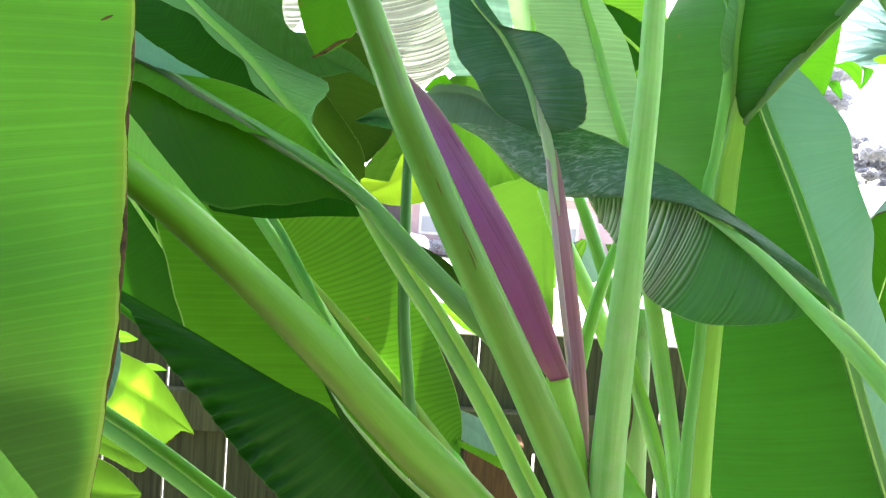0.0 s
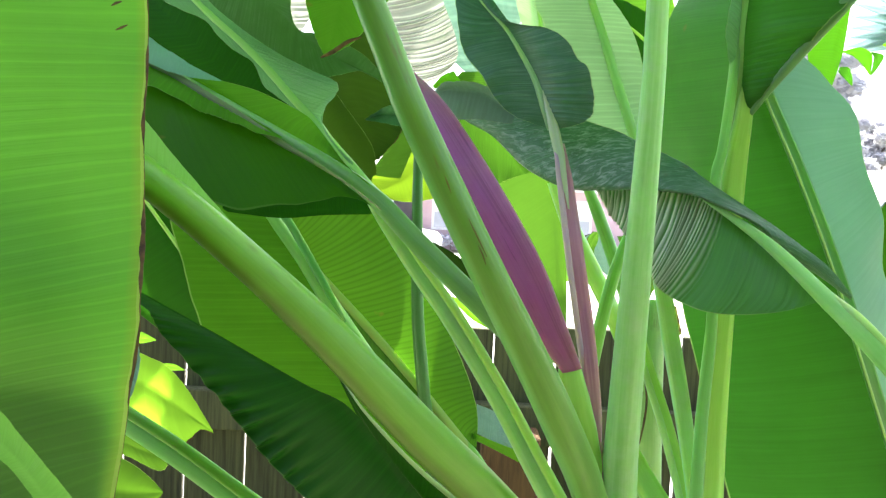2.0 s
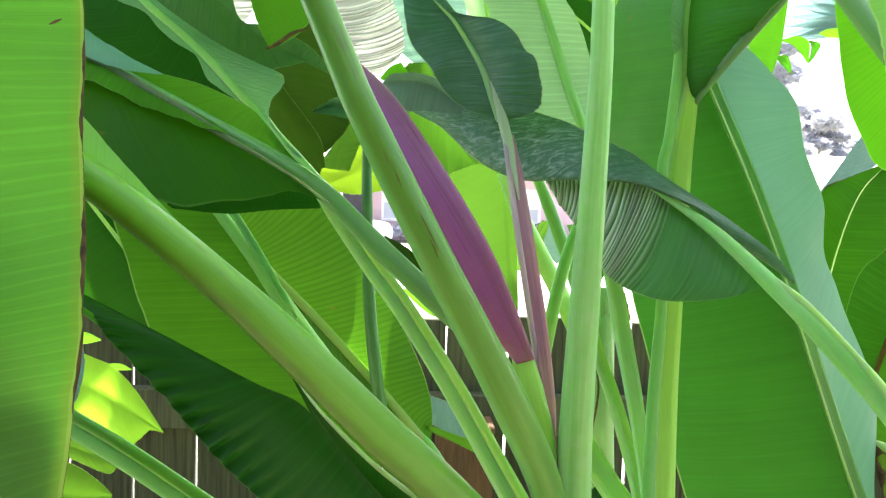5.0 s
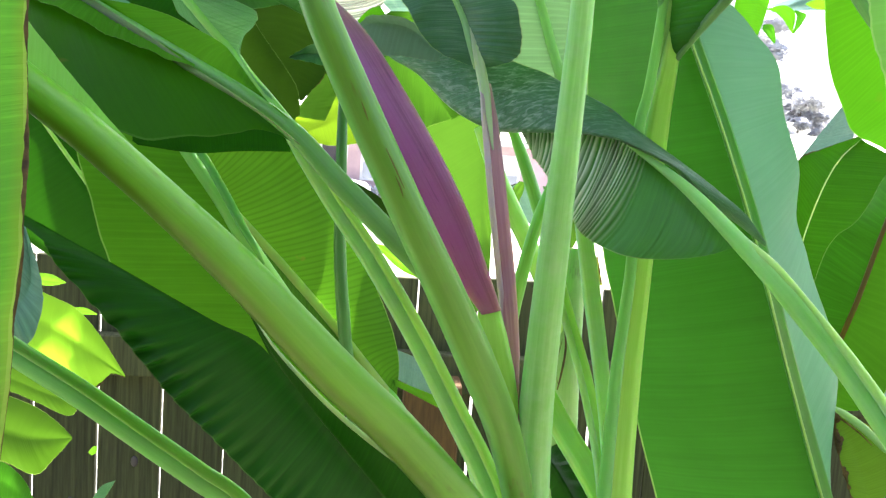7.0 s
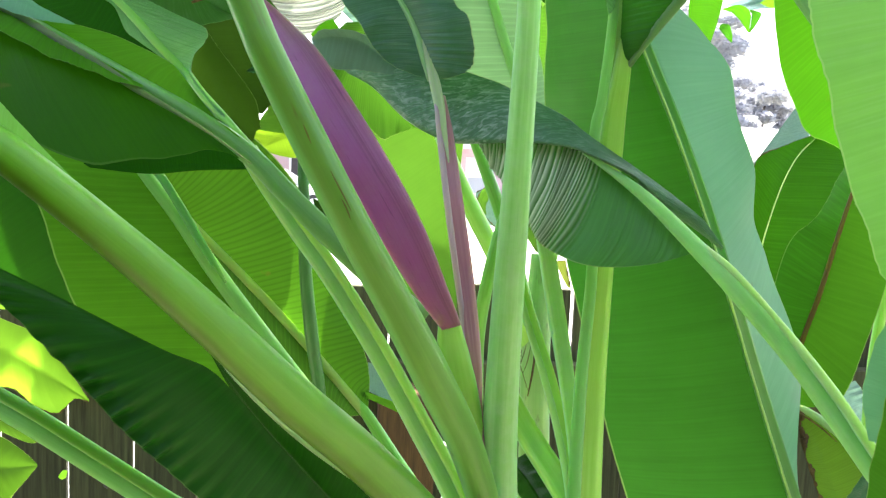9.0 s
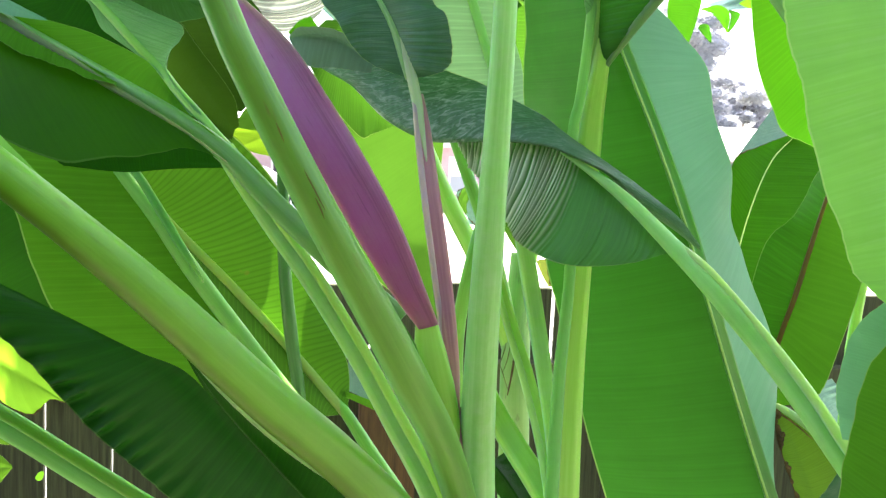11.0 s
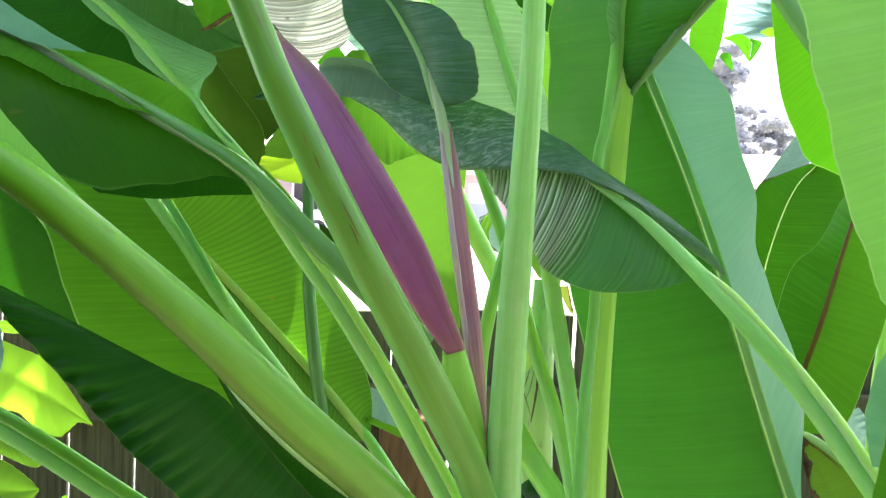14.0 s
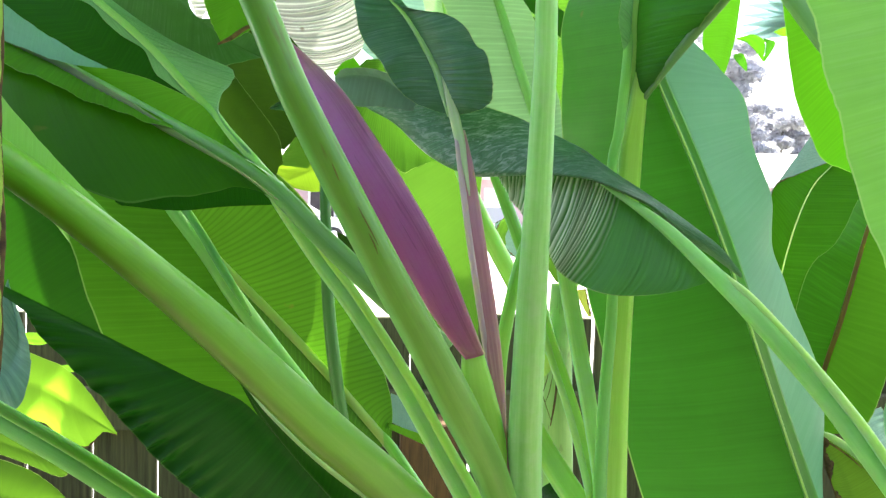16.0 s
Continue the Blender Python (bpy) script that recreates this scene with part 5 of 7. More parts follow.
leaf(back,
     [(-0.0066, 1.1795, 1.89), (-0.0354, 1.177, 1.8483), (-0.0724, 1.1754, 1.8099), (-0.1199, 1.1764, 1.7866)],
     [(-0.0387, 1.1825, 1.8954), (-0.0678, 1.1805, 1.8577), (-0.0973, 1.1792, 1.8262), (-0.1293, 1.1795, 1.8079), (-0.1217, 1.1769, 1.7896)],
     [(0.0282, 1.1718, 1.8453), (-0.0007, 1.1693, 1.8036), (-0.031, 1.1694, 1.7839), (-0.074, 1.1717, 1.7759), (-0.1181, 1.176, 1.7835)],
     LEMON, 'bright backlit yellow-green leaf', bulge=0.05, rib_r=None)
leaf(back,
     [(-0.1044, 0.7544, 2.0356), (-0.1114, 0.752, 1.9892), (-0.1162, 0.7498, 1.948), (-0.1237, 0.7478, 1.9092)],
     [(-0.1451, 0.7543, 2.0327), (-0.1521, 0.7518, 1.9863), (-0.1409, 0.7492, 1.9361), (-0.1271, 0.7476, 1.9064)],
     [(-0.0525, 0.7538, 2.0239), (-0.0642, 0.7511, 1.9721), (-0.0967, 0.7486, 1.9249), (-0.1185, 0.7477, 1.908)],
     MID, 'light green leaf with a dead brown tip', rib_r=None, bulge=0.04)
tube('dead_tip', [(-0.1292, 0.7425, 1.9043), (-0.1179, 0.7428, 1.9102), (-0.1058, 0.7433, 1.9192), (-0.0935, 0.7436, 1.9241)],
     (0.001, 0.002, 0.0018, 0.0008), DRY, back, 'dry brown curled leaf tip')
curtain(back,
     [(-0.2519, 1.225, 2.1889), (-0.219, 1.222, 2.1332), (-0.195, 1.22, 2.0853), (-0.1759, 1.218, 2.0494), (-0.1528, 1.215, 2.0176), (-0.13, 1.212, 1.9899), (-0.1032, 1.208, 1.9649), (-0.0728, 1.203, 1.9467)],
     [(-0.1573, 1.2, 2.1787), (-0.1329, 1.195, 2.123), (-0.113, 1.189, 2.0733), (-0.0983, 1.186, 2.0385), (-0.0815, 1.183, 2.0072), (-0.0668, 1.182, 1.9809), (-0.0558, 1.185, 1.9597), (-0.0568, 1.195, 1.9458)],
     [(-0.0735, 1.2, 2.2004), (-0.0571, 1.19, 2.1426), (-0.0423, 1.182, 2.0938), (-0.0336, 1.177, 2.0615), (-0.0202, 1.175, 2.0304), (-0.0109, 1.175, 2.001), (-0.0133, 1.18, 1.9779), (-0.0423, 1.19, 1.9501)],
     GLARE_WHITE, 'finely pleated leaf whitened for sun glare', pleat=0.0022, waves=34, zone=(-0.2, -0.1), n=420, m=12)
leaf(back,
     [(-0.2918, 1.2615, 2.162), (-0.2785, 1.2586, 2.1023), (-0.2651, 1.2566, 2.0599), (-0.2539, 1.255, 2.0243)],
     [(-0.2969, 1.2614, 2.1617), (-0.2836, 1.2586, 2.1021), (-0.2694, 1.2565, 2.058), (-0.2555, 1.2549, 2.0225)],
     [(-0.1886, 1.2626, 2.167), (-0.22, 1.2592, 2.1052), (-0.2307, 1.257, 2.0616), (-0.2505, 1.255, 2.0245)],
     GLARE_WHITE, 'small torn leaf whitened for sun glare', pleat=0.002, pleats=14, rough=0.6, rib_r=None, n=160)
# The haze here is put into the leaf's pale bluish colour.
leaf(back,
     [(-0.0632, 1.5197, 2.2834), (-0.0168, 1.5151, 2.1824), (0.0301, 1.5099, 2.071), (0.0445, 1.506, 1.9891)],
     [(-0.1355, 1.5189, 2.2799), (-0.0984, 1.5132, 2.1577), (-0.0416, 1.5087, 2.0572), (0.0395, 1.5058, 1.9868)],
     [(0.0812, 1.5212, 2.2906), (0.0977, 1.5153, 2.1674), (0.0925, 1.5101, 2.0638), (0.0498, 1.506, 1.9873)],
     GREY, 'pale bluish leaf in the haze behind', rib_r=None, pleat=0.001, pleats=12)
leaf(back,
     [(-0.0019, 0.9309, 1.9263), (0.0196, 0.9246, 1.8848), (0.0468, 0.9186, 1.8498), (0.0741, 0.9124, 1.8136)],
     [(-0.031, 0.9301, 1.8994), (0.004, 0.9208, 1.8403), (0.0376, 0.914, 1.8028), (0.0529, 0.9132, 1.8058), (0.074, 0.9126, 1.8148)],
     [(0.0289, 0.9288, 1.9287), (0.0517, 0.9203, 1.8687), (0.0806, 0.9135, 1.8277), (0.0837, 0.9123, 1.8187)],
     RIBBED, 'backlit light green leaf tip', rib_r=None)
leaf(back,
     [(0.1265, 1.1245, 1.9404), (0.1262, 1.1127, 1.8347), (0.1335, 1.1003, 1.7296), (0.1487, 1.0806, 1.5647)],
     [(0.0231, 1.1281, 1.9022), (0.0147, 1.1176, 1.8034), (0.0215, 1.1062, 1.7058), (0.0568, 1.0953, 1.6331), (0.1487, 1.0806, 1.5647)],
     [(0.1567, 1.1225, 1.9427), (0.1564, 1.1107, 1.837), (0.1501, 1.0992, 1.7308), (0.1533, 1.0888, 1.6405), (0.1525, 1.0804, 1.565)],
     BACKLIT, 'glowing yellow-green leaf lit from behind', rib_r=None, bulge=0.03)
leaf(back,
     [(0.1688, 0.7431, 1.8199), (0.1546, 0.7449, 1.8546), (0.1395, 0.7574, 1.901), (0.125, 0.7699, 1.9486), (0.1139, 0.7715, 1.9793), (0.0992, 0.7846, 2.0392)],
     [(0.1408, 0.7568, 1.8139), (0.1106, 0.7588, 1.8514), (0.0902, 0.7613, 1.8991), (0.0723, 0.7638, 1.947), (0.0631, 0.7652, 1.9748), (0.0866, 0.7683, 2.0325)],
     [(0.1887, 0.7535, 1.8269), (0.181, 0.7554, 1.8625), (0.1678, 0.7575, 1.903), (0.1519, 0.7597, 1.9458), (0.1289, 0.7614, 1.9778), (0.0966, 0.7643, 2.0325)],
     WASHED, 'pale green backlit leaf with a straight midrib', rib_r=(0.005, 0.0045, 0.003), bulge=0.04, pleat=0.0004, pleats=40)
leaf(back,
     [(0.1016, 0.9591, 1.928), (0.0877, 0.9621, 1.986), (0.0706, 0.9675, 2.0897)],
     [(0.082, 0.959, 1.9267), (0.0602, 0.963, 2.0038), (0.038, 0.9674, 2.0874)],
     [(0.1277, 0.9592, 1.9299), (0.1171, 0.9622, 1.9881), (0.1033, 0.9677, 2.0919)],
     WASHED, 'light green backlit leaf', rib_r=(0.003, 0.002))
leaf(back,
     [(0.2003, 0.8597, 1.9435), (0.1753, 0.8609, 1.9652), (0.1507, 0.8617, 1.9811), (0.1315, 0.8629, 2.0032)],
     [(0.1836, 0.8591, 1.9306), (0.1644, 0.8602, 1.9527), (0.1453, 0.8614, 1.9749), (0.1315, 0.8629, 2.0032)],
     [(0.2041, 0.8613, 1.9731), (0.1795, 0.8621, 1.989), (0.1553, 0.8626, 1.999), (0.1315, 0.8629, 2.0032)],
     DARK, 'dark green leaf behind the stalks', rib_r=(0.002, 0.001))
tube('petiole', [(0.1, 0.8592, 1.806), (0.1208, 0.8522, 1.7581), (0.1398, 0.8467, 1.7216), (0.1598, 0.841, 1.6852), (0.1875, 0.8425, 1.6272), (0.2156, 0.8732, 1.5602)],
     (0.007, 0.0088, 0.0094, 0.0094, 0.0089, 0.0087), STALK_LIME, back, 'bright green leaf stalk')
tube('petiole', [(0.1246, 0.8069, 1.8064), (0.1376, 0.8026, 1.7772), (0.1544, 0.7965, 1.7346), (0.1715, 0.7898, 1.6865), (0.1979, 0.8306, 1.6182)],
     (0.0044, 0.0061, 0.0066, 0.0066, 0.007), STALK, back, 'green leaf stalk')
tube('petiole', [(0.1613, 0.7489, 1.7639), (0.1472, 0.7452, 1.7216), (0.1364, 0.7495, 1.6626), (0.1367, 0.7835, 1.6069), (0.1452, 0.825, 1.5325)],
     (0.0047, 0.0057, 0.0063, 0.0066, 0.007), STALK, back, 'slim green leaf stalk')
tube('petiole', [(0.1311, 0.594, 1.7121), (0.1366, 0.5913, 1.692), (0.1456, 0.5874, 1.6639), (0.1559, 0.5728, 1.6302), (0.1638, 0.5584, 1.5976), (0.1665, 0.5349, 1.5697), (0.1656, 0.5119, 1.5439)],
     (0.0037, 0.0041, 0.005, 0.0053, 0.0052, 0.005, 0.0048), STALK_LIME, main, 'bright green grooved leaf stalk', groove=0.3)
tube('sheath_edge', [(0.1283, 0.5901, 1.712), (0.1336, 0.5875, 1.6919), (0.1421, 0.5836, 1.6637), (0.1521, 0.569, 1.6302), (0.1599, 0.5547, 1.598), (0.1626, 0.5312, 1.5706), (0.1618, 0.5083, 1.5452)],
     (0.0018, 0.0021, 0.0025, 0.0026, 0.0026, 0.0025, 0.0024), STALK_WAX, main, 'pale fold along the grooved stalk')
tube('sheath_edge', [(-0.0543, 0.5696, 1.7832), (-0.0435, 0.567, 1.7671), (-0.0202, 0.5616, 1.7349), (0.0052, 0.5461, 1.7039), (0.0383, 0.5281, 1.6563), (0.0625, 0.5118, 1.6172), (0.0818, 0.4968, 1.5864), (0.0986, 0.4817, 1.5533)],
     (0.0027, 0.0029, 0.003, 0.0031, 0.0032, 0.0033, 0.0034, 0.0033), STALK_LIME, main, 'bright fold along the slender stalk')
tube('petiole', [(0.1434, 0.5768, 1.7473), (0.1497, 0.5732, 1.7199), (0.1559, 0.5692, 1.6885), (0.1617, 0.5541, 1.6476), (0.1668, 0.5388, 1.6043), (0.169, 0.5242, 1.5662), (0.1663, 0.501, 1.5375)],
     (0.0048, 0.006, 0.0064, 0.0059, 0.005, 0.0045, 0.004), STALK_WAX, main, 'light green upright leaf stalk', ridge=0.025, groove=0.2)
tube('petiole', [(0.2363, 0.8885, 1.71), (0.2283, 0.8848, 1.6723), (0.2198, 0.8813, 1.6346), (0.2181, 0.8962, 1.5869), (0.2234, 0.9173, 1.509)],
     (0.0056, 0.0068, 0.0074, 0.0082, 0.0092), STALK_LIME, back, 'yellowish green leaf stalk')
tube('petiole', [(0.1258, 0.5841, 1.6212), (0.1378, 0.5805, 1.5974), (0.1493, 0.5675, 1.5791), (0.1596, 0.5449, 1.5645), (0.1733, 0.5212, 1.542)],
     (0.007, 0.0087, 0.0089, 0.009, 0.0087), STALK_LIME, main, 'green leaf stalk crossing behind', ridge=0.02, groove=0.25)
tube('pseudostem', [(0.2147, 0.8672, 1.686), (0.2128, 0.8606, 1.6254), (0.2114, 0.8532, 1.5589), (0.2172, 0.8634, 1.4738), (0.2309, 0.8992, 1.3531)],
     (0.0115, 0.0139, 0.0158, 0.0167, 0.019), SHEATH, back, 'pale sheathed banana stem with brown streaks')
leaf(back,
     [(0.2555, 1.1934, 1.7424), (0.2713, 1.1868, 1.6942), (0.2807, 1.1815, 1.6537)],
     [(0.235, 1.1948, 1.7408), (0.2595, 1.1867, 1.6851), (0.2781, 1.1819, 1.6552)],
     [(0.2931, 1.19, 1.737), (0.2965, 1.1842, 1.6879), (0.2841, 1.1811, 1.6524)],
     BACKLIT, 'yellowing leaf with a brown end', rib_r=None, dry='right', dry_w=0.001)
leaf(back,
     [(0.3128, 1.178, 1.6439), (0.3216, 1.1751, 1.624), (0.3304, 1.1722, 1.6041)],
     [(0.308, 1.178, 1.641), (0.3177, 1.175, 1.6204), (0.3271, 1.1725, 1.6046)],
     [(0.3226, 1.1773, 1.6446), (0.3275, 1.1745, 1.6228), (0.3321, 1.172, 1.6034)],
     YELLOW, 'yellow-brown leaf scrap', rib_r=None, dry='right', dry_w=0.001)
leaf(back,
     [(0.2447, 1.2881, 1.6795), (0.2291, 1.2926, 1.7095), (0.211, 1.2974, 1.7393)],
     [(0.2405, 1.2878, 1.6747), (0.2164, 1.2925, 1.6996), (0.2027, 1.2969, 1.7298), (0.211, 1.2974, 1.7393)],
     [(0.2577, 1.2877, 1.6849), (0.2464, 1.2925, 1.7197), (0.227, 1.2963, 1.7406), (0.211, 1.2974, 1.7393)],
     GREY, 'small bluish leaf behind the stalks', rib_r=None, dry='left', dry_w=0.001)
leaf(main,
     [(0.1381, 0.5962, 1.5572), (0.1521, 0.5933, 1.5413), (0.1759, 0.5874, 1.5048)],
     [(0.1405, 0.6149, 1.5457), (0.1486, 0.6119, 1.5244), (0.1645, 0.6064, 1.4861)],
     [(0.1529, 0.6153, 1.5577), (0.1699, 0.6114, 1.5348), (0.1946, 0.6053, 1.4972)],
     DARK, 'dark green leaf piece between the stalks', rib_r=None)
leaf(back,
     [(0.0786, 0.9954, 1.4772), (0.063, 0.9992, 1.5005), (0.0373, 1.0029, 1.516)],
     [(0.0991, 0.9948, 1.4858), (0.0653, 1.001, 1.5182), (0.0364, 1.0045, 1.5299)],
     [(0.1002, 0.993, 1.4704), (0.0642, 0.9971, 1.4831), (0.0389, 1.0003, 1.4937)],
     GREY, 'pale grey leaf near the fence', rib_r=None)
leaf(back,
     [(0.1056, 0.9725, 1.4714), (0.0633, 0.9773, 1.4853), (0.0279, 0.9814, 1.4984)],
     [(0.1052, 0.9731, 1.4769), (0.063, 0.9778, 1.4901), (0.0277, 0.9817, 1.5011)],
     [(0.1063, 0.9713, 1.4612), (0.0637, 0.9766, 1.4799), (0.0282, 0.9809, 1.4943)],
     LIME, 'bright leaf edge near the fence', rib_r=None)
leaf(back,
     [(0.0596, 1.1439, 1.6189), (0.0273, 1.1474, 1.6282), (-0.0015, 1.1514, 1.6442)],
     [(0.0586, 1.1458, 1.6346), (0.0265, 1.1488, 1.64), (-0.0016, 1.1516, 1.6457)],
     [(0.0649, 1.1414, 1.5996), (0.0323, 1.1453, 1.6128), (-0.0013, 1.1511, 1.641)],
     LIME, 'bright leaf above the fence', rib_r=None)
side = empty('banana_plant', (0.5042, 0.5134, 0), 'banana plant with large backlit leaves beside the path', 'banana plant', 'banana plants')
tube('pseudostem', [(0.5042, 0.5134, -0.05), (0.5092, 0.5134, 0.7905), (0.5042, 0.5134, 1.5809)], (0.0525, 0.042, 0.035), STALK_WAX, side, 'pale green sheathed stem')
leaf(side,
     [(0.2936, 0.3073, 1.6783), (0.2821, 0.3154, 1.7431), (0.2804, 0.3325, 1.8088), (0.2788, 0.348, 1.8587), (0.2862, 0.3732, 1.915)],
     [(0.2718, 0.3011, 1.6896), (0.2483, 0.3069, 1.718), (0.2342, 0.3103, 1.7332), (0.2249, 0.3123, 1.7418), (0.2181, 0.3158, 1.7584), (0.2123, 0.3212, 1.7762), (0.2086, 0.3265, 1.7967), (0.2055, 0.3317, 1.8164), (0.2007, 0.3391, 1.8378), (0.2013, 0.3467, 1.8578), (0.2038, 0.3545, 1.8834), (0.2723, 0.3539, 1.9078)],
     [(0.3797, 0.3556, 1.6626), (0.4045, 0.3605, 1.7406), (0.3966, 0.3694, 1.817), (0.3729, 0.3779, 1.8708), (0.3001, 0.3924, 1.9223)],
     MINT, 'large light green leaf hanging at the side', rib_r=(0.005, 0.003), bulge=0.04, pleat=0.0005, pleats=30)
leaf(side,
     [(0.2187, 0.2704, 1.6221), (0.2255, 0.2737, 1.6632), (0.2325, 0.2768, 1.7009), (0.2439, 0.2784, 1.7302)],
     [(0.1961, 0.2731, 1.6211), (0.2014, 0.2767, 1.6621), (0.2048, 0.2784, 1.6832), (0.2083, 0.2799, 1.7019), (0.2175, 0.2807, 1.7208), (0.2438, 0.2788, 1.7343)],
     [(0.2897, 0.3096, 1.5981), (0.2929, 0.3141, 1.6457), (0.2963, 0.3182, 1.6896), (0.2809, 0.3236, 1.7225)],
     MID, 'dark green leaf close to the path', rib_r=(0.003, 0.002))
leaf(side,
     [(0.2605, 0.3304, 1.6653), (0.2525, 0.3334, 1.6847), (0.2591, 0.3351, 1.7097), (0.2684, 0.3355, 1.7249)],
     [(0.2398, 0.3331, 1.6669), (0.2367, 0.3353, 1.684), (0.2389, 0.3368, 1.7014), (0.2469, 0.3377, 1.7195), (0.2681, 0.3366, 1.7348)],
     [(0.2802, 0.328, 1.6662), (0.2697, 0.3313, 1.6855), (0.2738, 0.3333, 1.7104), (0.2684, 0.3354, 1.7237)],
     PALE, 'pale green leaf underside', rib_r=None)
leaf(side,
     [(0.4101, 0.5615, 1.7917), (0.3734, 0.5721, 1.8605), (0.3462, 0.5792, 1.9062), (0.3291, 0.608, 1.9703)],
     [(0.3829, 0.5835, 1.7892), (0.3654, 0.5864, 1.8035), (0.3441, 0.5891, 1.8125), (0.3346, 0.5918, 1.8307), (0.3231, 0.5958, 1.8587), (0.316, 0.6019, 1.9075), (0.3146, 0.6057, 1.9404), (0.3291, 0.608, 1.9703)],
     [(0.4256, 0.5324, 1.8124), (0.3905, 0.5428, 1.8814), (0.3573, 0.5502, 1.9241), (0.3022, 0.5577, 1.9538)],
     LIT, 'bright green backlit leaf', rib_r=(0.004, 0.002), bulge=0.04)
leaf(side,
     [(0.3901, 0.745, 1.6148), (0.3983, 0.7529, 1.6903), (0.413, 0.7585, 1.7503), (0.4369, 0.7718, 1.7949), (0.4653, 0.7827, 1.8216)],
     [(0.3726, 0.7572, 1.6219), (0.3833, 0.7656, 1.704), (0.3931, 0.7711, 1.759), (0.4004, 0.7746, 1.7953), (0.425, 0.7743, 1.8091), (0.4594, 0.7733, 1.8237)],
     [(0.4503, 0.7489, 1.6007), (0.4717, 0.7566, 1.6837), (0.4943, 0.7624, 1.7505), (0.5022, 0.7668, 1.7945), (0.4597, 0.7728, 1.8194)],
     FOREST, 'dark green leaf with a torn top edge', rib_r=(0.0008, 0.0007, 0.0005), bulge=0.04, dry='left', dry_w=0.0005)
leaf(side,
     [(0.4457, 0.8799, 1.7755), (0.4713, 0.8817, 1.8084), (0.4992, 0.8847, 1.8537)],
     [(0.4422, 0.8809, 1.7814), (0.462, 0.8825, 1.8089), (0.4987, 0.8855, 1.8611)],
     [(0.48, 0.8769, 1.772), (0.5018, 0.8802, 1.8157), (0.5143, 0.8812, 1.8327), (0.4987, 0.8855, 1.8611)],
     GREY, 'pale grey-green leaf in the sun', rib_r=None)
leaf(side,
     [(0.3897, 0.6698, 1.5784), (0.3997, 0.6648, 1.6403), (0.4061, 0.6579, 1.6787), (0.419, 0.661, 1.7249), (0.4301, 0.6636, 1.7638), (0.4484, 0.6674, 1.8222)],
     [(0.3651, 0.6728, 1.5773), (0.3681, 0.6786, 1.6367), (0.3758, 0.6812, 1.6716), (0.39, 0.6846, 1.7216), (0.4137, 0.6843, 1.7474), (0.4323, 0.6856, 1.7828), (0.4605, 0.6862, 1.8235)],
     [(0.4017, 0.6293, 1.5933), (0.4199, 0.6283, 1.6057), (0.437, 0.6311, 1.6531), (0.4487, 0.6336, 1.6919), (0.4533, 0.6363, 1.7238), (0.4564, 0.6408, 1.7706), (0.4362, 0.6485, 1.8209)],
     GREEN, 'green leaf with a dark red midrib', rib_r=(0.0026, 0.0023, 0.0015), rib_mat=RIB_RED, bulge=0.05, pleat=0.0006, pleats=36, right_mat=MID)
leaf(side,
     [(0.3804, 0.5442, 1.5275), (0.3672, 0.5487, 1.5557), (0.3538, 0.5538, 1.588), (0.3374, 0.5585, 1.614)],
     [(0.364, 0.5462, 1.5267), (0.3527, 0.5509, 1.5591), (0.3437, 0.5546, 1.5834), (0.3374, 0.5585, 1.614)],
     [(0.4091, 0.5407, 1.5288), (0.3955, 0.5466, 1.5693), (0.3698, 0.553, 1.6002), (0.3373, 0.5587, 1.6152)],
     WITHERED, 'yellow-green leaf with a brown withered margin', rib_r=None, dry='left', dry_w=0.0025)
tube('pale_margin', [(0.3342, 0.5555, 1.6164), (0.3431, 0.5535, 1.6125), (0.3549, 0.551, 1.6054), (0.3646, 0.548, 1.5977), (0.3735, 0.545, 1.5893)],
     (0.0012, 0.0027, 0.003, 0.0028, 0.0022), STALK_GREY, side, 'pale folded margin over the withered leaf', flat=0.4)
tube('dry_margin', [(0.3353, 0.5545, 1.6113), (0.344, 0.553, 1.6072), (0.3549, 0.5505, 1.5998), (0.3638, 0.5475, 1.5921)],
     (0.0003, 0.0007, 0.0006, 0.0003), DRY, side, 'brown line under the pale fold', flat=0.5)
leaf(side,
     [(0.3489, 0.5093, 1.5438), (0.3633, 0.5103, 1.5713), (0.3816, 0.5109, 1.599)],
     [(0.3336, 0.5112, 1.5431), (0.352, 0.5113, 1.5669), (0.3702, 0.5119, 1.5946)],
     [(0.3718, 0.5065, 1.5448), (0.3863, 0.5075, 1.5723), (0.3932, 0.5091, 1.5957)],
     DEEP, 'bluish green leaf low by the path', rib_r=None)
leaf(side,
     [(0.5423, 0.8307, 1.5562), (0.5646, 0.8254, 1.5326), (0.5996, 0.8174, 1.4971)],
     [(0.5605, 0.8291, 1.5632), (0.5797, 0.8242, 1.5394), (0.6053, 0.8179, 1.5098)],
     [(0.5363, 0.8308, 1.5498), (0.5496, 0.826, 1.5196), (0.5814, 0.8189, 1.4901)],
     GREY, 'grey-green pleated leaf low behind', pleat=0.002, pleats=8, rib_r=None)
tube('petiole', [(0.529, 0.7451, 1.6925), (0.5217, 0.7415, 1.6483), (0.5165, 0.7376, 1.6042), (0.5132, 0.7312, 1.5382), (0.5102, 0.7236, 1.4613)],
     (0.0044, 0.005, 0.0055, 0.0061, 0.0066), STALK_LIME, side, 'bright green stalk behind')
